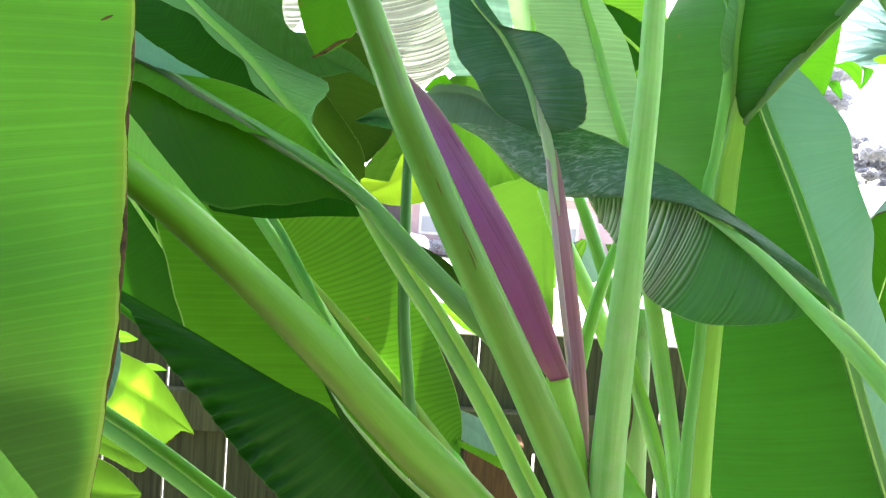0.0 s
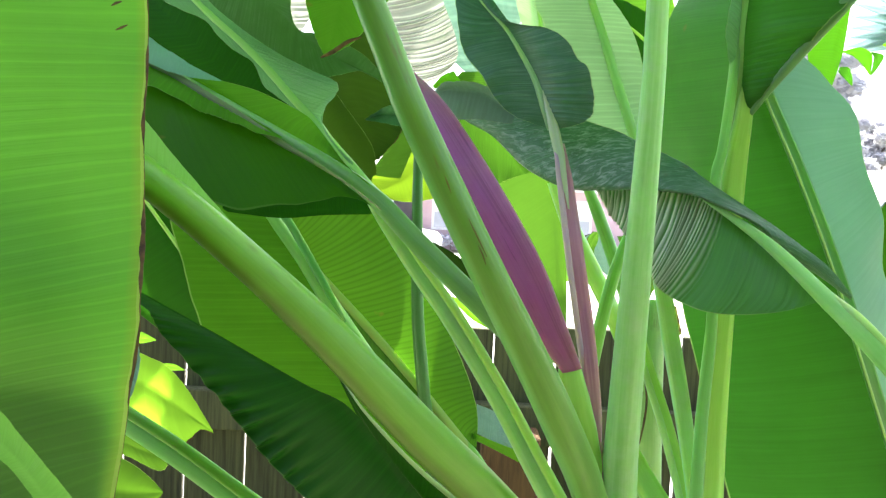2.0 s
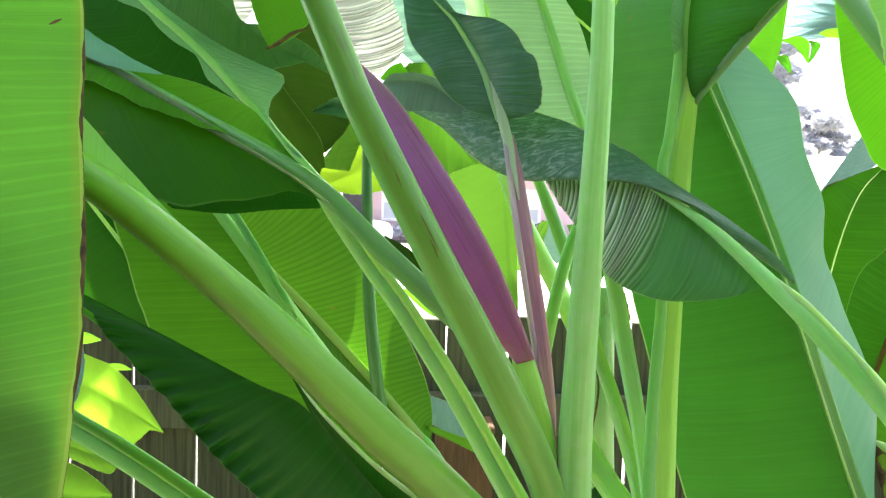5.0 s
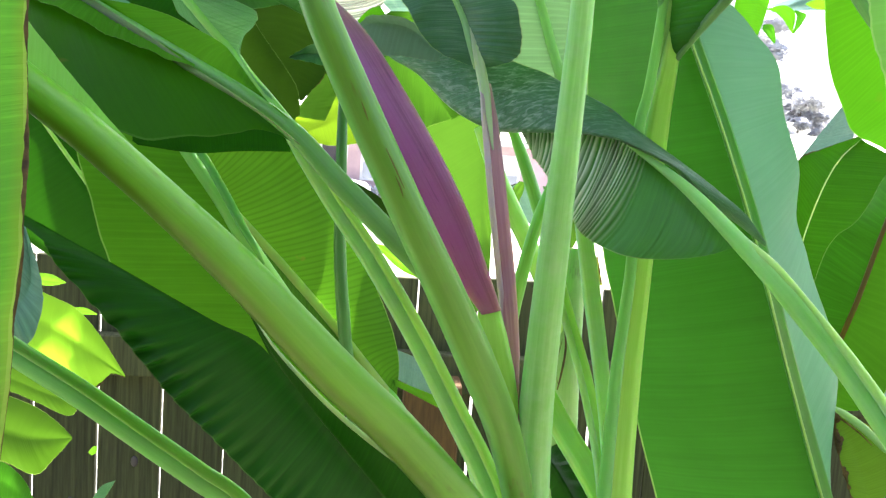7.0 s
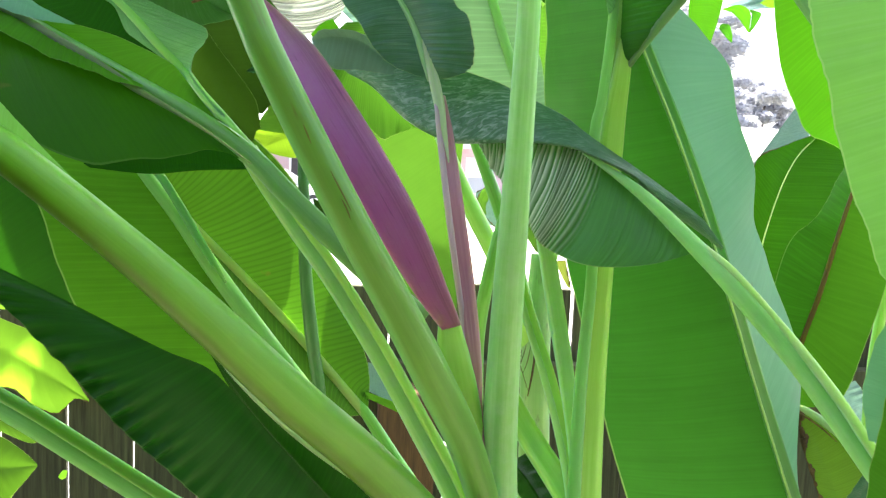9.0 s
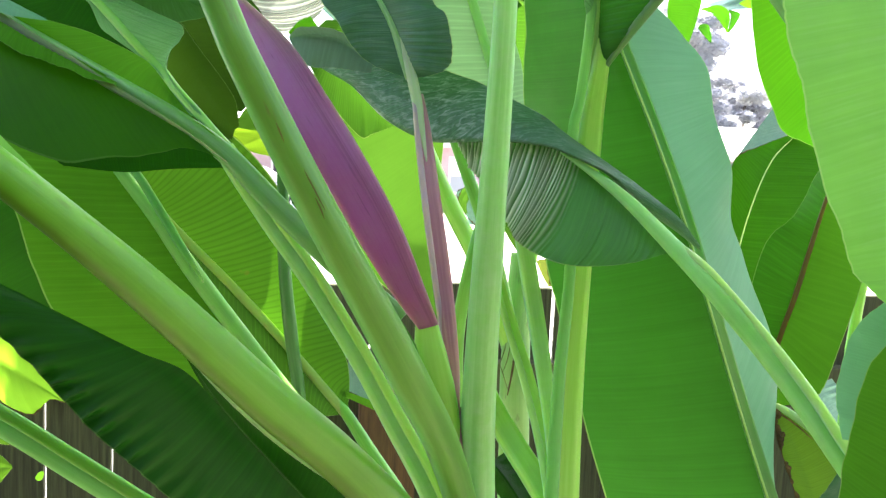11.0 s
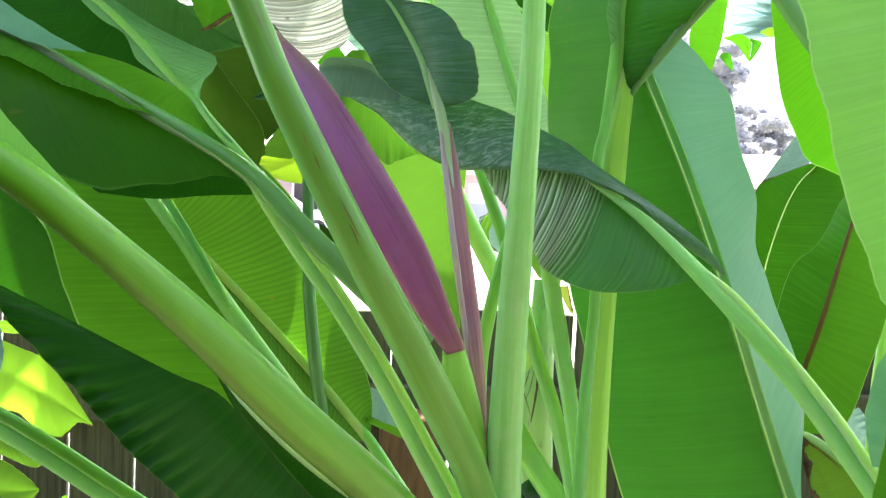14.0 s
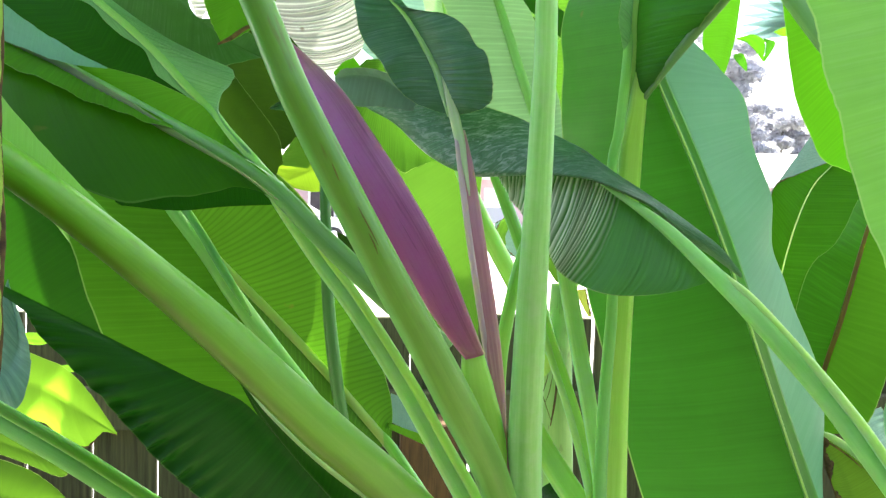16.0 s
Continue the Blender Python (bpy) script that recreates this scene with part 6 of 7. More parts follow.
leaf(side,
     [(0.3514, 0.8072, 1.8956), (0.3589, 0.8098, 1.9458), (0.3684, 0.813, 2.0072), (0.3721, 0.8165, 2.0736)],
     [(0.3392, 0.808, 1.9113), (0.3342, 0.8097, 1.9441), (0.3382, 0.8129, 2.0051), (0.3446, 0.8164, 2.0717)],
     [(0.3565, 0.8075, 1.9015), (0.3676, 0.8095, 1.9409), (0.3767, 0.813, 2.0077), (0.3941, 0.8166, 2.0752)],
     LIT, 'bright green leaf strip', rib_r=None)
leaf(side,
     [(0.501, 1.11, 2.0032), (0.5214, 1.112, 2.0049), (0.5371, 1.114, 1.9943), (0.5437, 1.116, 1.9755)],
     [(0.501, 1.11, 2.0024), (0.5175, 1.112, 1.9986), (0.5316, 1.114, 1.9879), (0.543, 1.116, 1.9754)],
     [(0.5016, 1.11, 2.0039), (0.527, 1.112, 2.0105), (0.5441, 1.114, 2.0008), (0.5445, 1.116, 1.9755)],
     LIT, 'small bright leaf tip against the sky', rib_r=None, bulge=0.15, n=40, m=5)
leaf(side,
     [(0.5499, 1.13, 2.0084), (0.5588, 1.13, 2.0045), (0.5584, 1.13, 1.9922), (0.5522, 1.13, 1.9773)],
     [(0.5501, 1.13, 2.0069), (0.5536, 1.13, 2.0018), (0.5532, 1.13, 1.9903), (0.5505, 1.13, 1.9779)],
     [(0.5514, 1.13, 2.0093), (0.5672, 1.13, 2.005), (0.5624, 1.13, 1.991), (0.5536, 1.13, 1.9781)],
     GREEN, 'small green leaf folded under', rib_r=None, bulge=0.1, n=30, m=4)
leaf(side,
     [(0.5693, 1.14, 2.0207), (0.5855, 1.14, 2.0218), (0.6088, 1.14, 2.0219)],
     [(0.5693, 1.14, 2.0214), (0.5826, 1.14, 2.0277), (0.608, 1.14, 2.0303)],
     [(0.5702, 1.14, 2.02), (0.5846, 1.14, 2.0156), (0.6094, 1.14, 2.0165)],
     LIT, 'bright narrow leaf edge against the sky', rib_r=None, n=24, m=3)
def palm_fan(plant, hub, tips, droop, wide):
    """A fan leaf: many narrow folded blades that spread from one hub."""
    for k, tip in enumerate(tips):
        h, t = np.array(hub), np.array(tip)
        way = t - h
        side = np.cross(way / np.linalg.norm(way), (0, -1, 0)) * wide
        mid = h + way * 0.55 + np.array((0, 0.004 * (k % 2), 0.01))
        near_end, far_end = h + way * 0.12, t - np.array((0, 0, droop))
        leaf(plant, [tuple(near_end), tuple(mid), tuple(far_end)],
             [tuple(near_end - side * 0.4), tuple(mid - side), tuple(far_end - side * 0.1)],
             [tuple(near_end + side * 0.4), tuple(mid + side), tuple(far_end + side * 0.1)],
             FAN, "narrow bluish blade of a fan palm leaf", rib_r=None, bulge=-0.25, n=24, m=3)


palm_fan(side, (0.7678, 1.32, 2.0608), [(0.6029, 1.32, 2.0459), (0.6001, 1.32, 2.0564), (0.6032, 1.32, 2.0708), (0.609, 1.33, 2.0892), (0.6109, 1.33, 2.1072), (0.6144, 1.33, 2.1271), (0.6219, 1.34, 2.1568), (0.6312, 1.34, 2.1825), (0.652, 1.35, 2.2091), (0.6729, 1.35, 2.2286)], 0.004, 0.0105)
tube('petiole', [(0.2128, 0.4491, 1.9345), (0.2303, 0.4466, 1.908), (0.2457, 0.4446, 1.8877), (0.2592, 0.4429, 1.8706), (0.274, 0.4411, 1.8519), (0.2941, 0.4276, 1.8123)],
     (0.0073, 0.0073, 0.0073, 0.007, 0.0063, 0.0047), STALK_GREY, side, 'greyish green leaf stalk behind the hanging leaf', flat=0.5)
leaf(side,
     [(0.2583, 0.4853, 1.9278), (0.2673, 0.4835, 1.9075), (0.2746, 0.482, 1.8887)],
     [(0.2548, 0.4856, 1.9278), (0.2629, 0.4839, 1.9073), (0.2746, 0.482, 1.8887)],
     [(0.272, 0.4843, 1.9282), (0.2759, 0.4829, 1.9077), (0.2757, 0.4819, 1.8888)],
     DARK, 'dark leaf between the stalks', rib_r=None)
# Canopy of unseen leaves above the view, added to keep the sun off.
leaf(main,
     [(-0.05, 0.324, 1.883), (-0.055, 0.325, 2), (-0.055, 0.33, 2.15), (-0.055, 0.4, 2.36), (-0.06, 0.6, 2.52), (-0.07, 1, 2.57), (-0.07, 1.55, 2.46)],
     [(-0.0515, 0.3164, 1.8811), (-0.0696, 0.3129, 1.9955), (-0.0851, 0.33, 2.1428), (-0.2578, 0.3962, 2.3113), (-0.3156, 0.5936, 2.4586), (-0.3195, 0.9974, 2.5101), (-0.0752, 1.55, 2.4588)],
     [(-0.0485, 0.3316, 1.8811), (-0.0404, 0.3371, 1.9955), (-0.0249, 0.33, 2.1428), (0.1478, 0.4038, 2.3113), (0.1956, 0.6064, 2.4586), (0.1795, 1.0026, 2.5101), (-0.0648, 1.55, 2.4588)],
     GREEN, 'unseen overhead leaf of the front stalk, added for shade', rib_r=(.006, .004, .002), bulge=.06, pleat=.0006)
leaf(main,
     [(0.089, 0.38, 1.887), (0.1, 0.385, 2), (0.14, 0.39, 2.15), (0.2, 0.45, 2.33), (0.24, 0.7, 2.48), (0.25, 1.05, 2.52), (0.25, 1.4, 2.44)],
     [(0.0868, 0.3849, 1.8857), (0.0975, 0.3979, 1.9969), (0.1286, 0.4075, 2.145), (0.0664, 0.4931, 2.2963), (0.0636, 0.7147, 2.4375), (0.0773, 1.0525, 2.4785), (0.2464, 1.4, 2.4391)],
     [(0.0912, 0.3751, 1.8857), (0.1025, 0.3721, 1.9969), (0.1514, 0.3725, 2.145), (0.3336, 0.4069, 2.2963), (0.4164, 0.6853, 2.4375), (0.4227, 1.0475, 2.4785), (0.2536, 1.4, 2.4391)],
     GREEN, 'unseen overhead leaf of the upright stalk, added for shade', rib_r=(.006, .004, .002), bulge=.06, pleat=.0006)
leaf(main,
     [(0.186, 0.552, 2.003), (0.24, 0.58, 2.15), (0.34, 0.66, 2.32), (0.45, 0.78, 2.42), (0.5, 0.95, 2.47), (0.53, 1.2, 2.47), (0.54, 1.45, 2.4)],
     [(0.1837, 0.5565, 2.0018), (0.2329, 0.5901, 2.147), (0.3264, 0.6742, 2.3153), (0.3339, 0.8441, 2.3882), (0.3358, 0.9813, 2.4299), (0.3674, 1.213, 2.4309), (0.5366, 1.4501, 2.3992)],
     [(0.1883, 0.5475, 2.0018), (0.2471, 0.5699, 2.147), (0.3536, 0.6458, 2.3153), (0.5661, 0.7159, 2.3882), (0.6642, 0.9187, 2.4299), (0.6926, 1.187, 2.4309), (0.5434, 1.4499, 2.3992)],
     GREEN, 'unseen overhead leaf over the path, added for shade', rib_r=(.006, .004, .002), bulge=.06, pleat=.0006)
leaf(near,
     [(-0.42, 0.42, 2.2), (-0.41, 0.48, 2.36), (-0.39, 0.58, 2.48), (-0.38, 0.75, 2.56), (-0.37, 1, 2.57), (-0.36, 1.35, 2.46)],
     [(-0.4253, 0.4209, 2.1987), (-0.4244, 0.4827, 2.3565), (-0.4508, 0.5868, 2.4653), (-0.5585, 0.7585, 2.5171), (-0.5435, 1.0058, 2.5283), (-0.3636, 1.3501, 2.4591)],
     [(-0.4147, 0.4191, 2.1987), (-0.3956, 0.4773, 2.3565), (-0.3292, 0.5732, 2.4653), (-0.2015, 0.7415, 2.5171), (-0.1965, 0.9942, 2.5283), (-0.3564, 1.3499, 2.4591)],
     GREEN, 'unseen overhead leaf of the tall plant, added for shade', rib_r=(.006, .004, .002), bulge=.06, pleat=.0006)
leaf(side,
     [(0.5042, 0.5134, 1.5809), (0.68, 0.6, 2.1), (0.74, 0.66, 2.3), (0.8, 0.8, 2.42), (0.82, 1.05, 2.46), (0.82, 1.35, 2.4)],
     [(0.5021, 0.5177, 1.5798), (0.6731, 0.6111, 2.0969), (0.6934, 0.688, 2.2869), (0.6444, 0.8319, 2.3819), (0.6658, 1.0556, 2.423), (0.8168, 1.35, 2.3992)],
     [(0.5064, 0.5091, 1.5798), (0.6869, 0.5889, 2.0969), (0.7866, 0.632, 2.2869), (0.9556, 0.7681, 2.3819), (0.9742, 1.0444, 2.423), (0.8232, 1.35, 2.3992)],
     GREEN, 'unseen overhead leaf of the neighbouring plant, added for shade', rib_r=(.006, .004, .002), bulge=.06, pleat=.0006)
tube('sheath_scrap', [(0.1801, 0.841, 1.6066), (0.1841, 0.8347, 1.599), (0.1868, 0.8333, 1.5886), (0.1834, 0.8375, 1.5767)],
     (0.0009, 0.0018, 0.0018, 0.0006), DRY, back, 'dry curled sheath scrap')
tube('sheath_scrap', [(0.1978, 0.822, 1.5425), (0.2017, 0.824, 1.566), (0.2034, 0.8259, 1.5864), (0.2014, 0.8302, 1.6063)],
     (0.0006, 0.0012, 0.0012, 0.0006), DRY, back, 'dry brown sheath edge')
leaf(main,
     [(0.0847, 0.4382, 1.6235), (0.0752, 0.4393, 1.645), (0.0642, 0.4405, 1.6663), (0.0533, 0.4417, 1.6874), (0.0461, 0.4439, 1.7021)],
     [(0.0782, 0.4366, 1.6237), (0.0675, 0.4398, 1.6444), (0.0579, 0.4425, 1.6622), (0.0495, 0.4452, 1.6801), (0.0449, 0.4479, 1.7014)],
     [(0.0873, 0.4362, 1.6259), (0.0792, 0.439, 1.6453), (0.0696, 0.4417, 1.6631), (0.0608, 0.4446, 1.6825), (0.048, 0.4478, 1.7022)],
     GREEN, 'dark green sheath margin beside the front stalk', rib_r=None, bulge=0.1)
tube('petiole', [(0.0893, 0.698, 1.5319), (0.0983, 0.6752, 1.5154), (0.1045, 0.6523, 1.4955), (0.1061, 0.5706, 1.4879)],
     (0.0074, 0.0077, 0.0075, 0.007), STALK_WAX, main, 'pale bluish leaf stalk low behind')
leaf(back,
     [(0.2205, 1.2772, 1.7433), (0.2139, 1.2766, 1.7316), (0.2091, 1.2757, 1.7182), (0.2141, 1.2734, 1.7009)],
     [(0.2135, 1.278, 1.7438), (0.2043, 1.2776, 1.7312), (0.203, 1.2762, 1.7162), (0.2106, 1.2736, 1.6998)],
     [(0.2225, 1.2764, 1.7381), (0.2211, 1.2754, 1.7275), (0.2163, 1.2745, 1.7141), (0.2176, 1.273, 1.701)],
     BACKLIT, 'small yellow-green leaf with a brown edge', rib_r=None, dry='left', dry_w=0.0012, bulge=0.12)
leaf(back,
     [(0.2359, 1.3257, 1.7395), (0.235, 1.3229, 1.7121), (0.2324, 1.3197, 1.6801)],
     [(0.2271, 1.3256, 1.73), (0.2243, 1.3235, 1.7071), (0.227, 1.3203, 1.6798)],
     [(0.2469, 1.3245, 1.74), (0.2461, 1.3212, 1.708), (0.2434, 1.3184, 1.6787)],
     GREY, 'small bluish leaf behind the stalks', rib_r=None)
tube('petiole', [(0.1617, 1.2107, 1.8191), (0.1619, 1.2071, 1.7862), (0.1625, 1.2027, 1.7451), (0.1658, 1.1945, 1.6713)],
     (0.0029, 0.0029, 0.0029, 0.0029), STALK_LIME, back, 'thin yellowish stalk')
leaf(back,
     [(-0.0197, 0.6045, 1.8602), (-0.0033, 0.6033, 1.8631), (0.0174, 0.6015, 1.8596), (0.0392, 0.5989, 1.8441)],
     [(-0.0198, 0.6046, 1.8618), (-0.0097, 0.594, 1.8669), (0.0171, 0.5917, 1.8644), (0.0374, 0.5993, 1.849)],
     [(-0.0188, 0.6043, 1.8577), (-0.0069, 0.6025, 1.8419), (0.0137, 0.6008, 1.8409), (0.0377, 0.5988, 1.8387)],
     SILVERY, 'greyish folded end of the mottled leaf', rib_r=None, bulge=0.06, pleat=0.0002, pleats=16)
leaf(back,
     [(-0.0238, 0.6657, 1.8724), (-0.014, 0.6652, 1.8782), (-0.0022, 0.6643, 1.8785)],
     [(-0.0238, 0.6658, 1.8733), (-0.0163, 0.6656, 1.8817), (-0.0078, 0.6651, 1.8856)],
     [(-0.0229, 0.6655, 1.8706), (-0.0116, 0.6647, 1.8719), (-0.0012, 0.664, 1.874)],
     LIT, 'small torn green leaf edge', rib_r=None)
leaf(side,
     [(0.5212, 1.16, 1.988), (0.5309, 1.16, 1.9855), (0.5382, 1.16, 1.9758), (0.5413, 1.16, 1.9674)],
     [(0.5205, 1.16, 1.9864), (0.5258, 1.16, 1.9804), (0.5337, 1.16, 1.9731), (0.5405, 1.16, 1.9673)],
     [(0.5224, 1.16, 1.992), (0.535, 1.16, 1.9921), (0.5411, 1.16, 1.9784), (0.5421, 1.16, 1.9674)],
     GREEN, 'small green leaf scrap', rib_r=None, bulge=0.1, n=30, m=4)
tube('scratch', [(0.1924, 0.8169, 1.5988), (0.1903, 0.8166, 1.5889), (0.1849, 0.8161, 1.5713), (0.1817, 0.8159, 1.5625)],
     (0.0002, 0.0005, 0.0004, 0.0002), STREAK, back, 'dark scratch on the sheath')
tube('scratch', [(0.1859, 0.8164, 1.58), (0.1908, 0.8153, 1.5657), (0.197, 0.8139, 1.5485)],
     (0.0002, 0.0005, 0.0004, 0.0002), STREAK, back, 'dark scratch on the sheath')
tube('scratch', [(0.197, 0.8165, 1.5977), (0.194, 0.8158, 1.5803), (0.1896, 0.8155, 1.5674)],
     (0.0002, 0.0005, 0.0004, 0.0002), STREAK, back, 'dark scratch on the sheath')
leaf(low,
     [(-0.4989, 1.4909, 1.1862), (-0.4911, 1.4911, 1.1929), (-0.4854, 1.4914, 1.1996)],
     [(-0.5001, 1.4912, 1.1881), (-0.4935, 1.4918, 1.1979), (-0.4865, 1.4916, 1.2005)],
     [(-0.4935, 1.4901, 1.1825), (-0.4866, 1.4901, 1.1871), (-0.4842, 1.4911, 1.1976)],
     LIME, 'tiny green leaf scrap by the fence', rib_r=None)
tube('streak', [(0.0055, 0.313, 1.7741), (0.0077, 0.314, 1.7701), (0.0103, 0.3151, 1.7654), (0.0136, 0.3166, 1.7592)],
     (0.0001, 0.0003, 0.0003, 0.0001), STREAK, main, 'brown streak on the stalk', flat=0.1)
tube('streak', [(0.0098, 0.3155, 1.7639), (0.0118, 0.3164, 1.7601), (0.0134, 0.3174, 1.7559)],
     (0.0001, 0.0003, 0.0003, 0.0001), STREAK, main, 'brown streak on the stalk', flat=0.1)
tube('streak', [(-0.0045, 0.3089, 1.7901), (-0.0031, 0.3097, 1.787), (-0.0016, 0.3107, 1.7835)],
     (0.0001, 0.0003, 0.0003, 0.0001), STREAK, main, 'brown streak on the stalk', flat=0.1)
leaf(back,
     [(0.1963, 1.3574, 2.1798), (0.2457, 1.3467, 2.0511), (0.2855, 1.3377, 1.9407), (0.3053, 1.3332, 1.8856)],
     [(0.15, 1.361, 2.1785), (0.1711, 1.3535, 2.0676), (0.2204, 1.3433, 1.9482), (0.3007, 1.3335, 1.8836)],
     [(0.3168, 1.3479, 2.1832), (0.343, 1.339, 2.0538), (0.3364, 1.3337, 1.9422), (0.31, 1.3328, 1.8838)],
     RIBBED, 'green leaf far behind the stalks', rib_r=None, bulge=0.03)
leaf(back,
     [(-0.2838, 0.8118, 1.7651), (-0.2208, 0.8042, 1.7574), (-0.1598, 0.7968, 1.7497)],
     [(-0.2841, 0.8129, 1.7755), (-0.2214, 0.8065, 1.7783), (-0.1594, 0.797, 1.7518)],
     [(-0.2758, 0.8104, 1.7602), (-0.2279, 0.8029, 1.7383), (-0.1607, 0.7966, 1.7465)],
     BROAD, 'dark bluish corrugated leaf in the shade', rib_r=None, bulge=0.04, pleat=0.0006, pleats=14)
leaf(back,
     [(-0.1798, 0.6237, 1.7664), (-0.1364, 0.6205, 1.7673), (-0.0994, 0.618, 1.7702), (-0.0647, 0.6154, 1.7704)],
     [(-0.1801, 0.6243, 1.7714), (-0.1372, 0.6218, 1.7788), (-0.1006, 0.6199, 1.7865), (-0.0671, 0.6167, 1.7809)],
     [(-0.1755, 0.6231, 1.7639), (-0.134, 0.6196, 1.7613), (-0.0991, 0.6174, 1.7652), (-0.0645, 0.615, 1.7675)],
     DARK, 'green leaf edge under the arched leaf', rib_r=None, bulge=0.05, wave=0.0012)
tube('dry_spot', [(-0.1046, 0.2432, 1.8272), (-0.1029, 0.2432, 1.828), (-0.1011, 0.2433, 1.8289)],
     (0.0002, 0.0005, 0.0002), DRY, near, 'brown dried spot', flat=0.2)
tube('dry_spot', [(-0.1063, 0.2437, 1.8345), (-0.105, 0.2438, 1.8353), (-0.1033, 0.2438, 1.8359)],
     (0.0002, 0.0005, 0.0002), DRY, near, 'brown dried spot', flat=0.2)


# ---- ground, fence, house and distance ----
def box(bm, x0, x1, y0, y1, z0, z1, bevel=0.0):
    r = bmesh.ops.create_cube(bm, size=1.0, matrix=Matrix.LocRotScale(((x0 + x1) / 2, (y0 + y1) / 2, (z0 + z1) / 2), None, (x1 - x0, y1 - y0, z1 - z0)))
    if bevel:
        es = list({e for v in r["verts"] for e in v.link_edges})
        bmesh.ops.bevel(bm, geom=es, offset=bevel, segments=1, affect="EDGES")
    return r["verts"]


def ground_sheet():
    bm = bmesh.new()
    xs = [-3000, -400, -60, -20, -8, -3, -1, 0, 1, 3, 8, 20, 60, 400, 3000]
    ys = [-3000, -300, -40, -8, -3, -1, 0, 1, 2.4, 6, 15, 30, 60, 300, 3000]
    grid = [[bm.verts.new((x, y, 0.02 * math.sin(x * 1.3) * math.cos(y) if abs(x) < 10 and -5 < y < 2 else 0.0)) for x in xs] for y in ys]
    for j in range(len(ys) - 1):
        for i in range(len(xs) - 1):
            bm.faces.new((grid[j][i], grid[j][i + 1], grid[j + 1][i + 1], grid[j + 1][i]))
    ob = part("ground", bm, SOIL, None)
    tagged(ob, "bare brown garden soil under the plants", "ground", kind="structure")
    bm = bmesh.new()
    box(bm, -60, 60, 2.6, 27.5, -0.2, 0.03)
    tagged(part("pavement", bm, PAVING, None), "wide pale concrete yard in full sunlight", "pavement", kind="structure")


ground_sheet()


# Unseen wall added behind the camera to cut the frontal sky light.
def wall_behind():
    bm = bmesh.new()
    box(bm, -2.0, 2.0, -1.5, -1.4, 0.0, 3.2)
    box(bm, -2.1, 2.1, -1.6, -1.3, 3.2, 3.3)
    tagged(part("wall_south", bm, BEHIND, None), "unseen dark board wall added to block sky light", "wall", kind="structure")


wall_behind()

FENCE_Y, FENCE_TOP, BOARD, GAP = 1.86, 1.50, 0.1362, 0.0048


def fence():
    base = tagged(new("fence"), "weathered grey-brown wooden board fence with narrow gaps", "fence")
    base.location = (0, FENCE_Y, 0)
    bm = bmesh.new()
    box(bm, -BOARD / 2, BOARD / 2, -0.009, 0.009, 0.03, FENCE_TOP, 0.002)
    me = bpy.data.meshes.new("board")
    bm.to_mesh(me)
    bm.free()
    me.materials.append(WOOD)
    rng = random.Random(5)
    pitch = BOARD + GAP
    for i in range(-24, 28):
        ob = new("board", me)
        ob.parent = base
        ob.location = (FENCE_X0 + i * pitch + rng.uniform(-0.0015, 0.0015), rng.uniform(-0.003, 0.003), rng.uniform(-0.008, 0.004))
        ob.rotation_euler = (0, radians(rng.uniform(-0.15, 0.15)), 0)
    for kx, kz, kr in ((-0.52, 1.03, 0.011), (-0.66, 0.93, 0.008), (-0.36, 1.12, 0.007), (-0.80, 1.2, 0.009), (-0.245, 0.9, 0.009)):
        bm = bmesh.new()
        bmesh.ops.create_uvsphere(bm, u_segments=10, v_segments=6, radius=kr, matrix=Matrix.Translation((kx, -0.0095, kz)) @ Matrix.Diagonal((0.8, 0.25, 1.2, 1)))
        k = part("knot", bm, DOORDARK, None, "dark knot in the board", smooth=True)
        k.parent = base
    for z in (0.35, FENCE_TOP - 0.215):
        bm = bmesh.new()
        box(bm, -4.1, 3.17, -0.050, -0.0125, z - 0.045, z + 0.045, 0.003)
        r = part("rail", bm, WOOD, None)
        r.parent = base
    for x in (FENCE_X0 - 2.2, POST_X, FENCE_X0 + 2.9):
        bm = bmesh.new()
        box(bm, x - 0.075, x + 0.05, -0.142, -0.0525, -0.3, FENCE_TOP - 0.215, 0.004)
        r = part("post", bm, POSTWOOD, None, "reddish brown wooden post")
        r.parent = base


FENCE_X0, POST_X = -0.676, 0.152
fence()


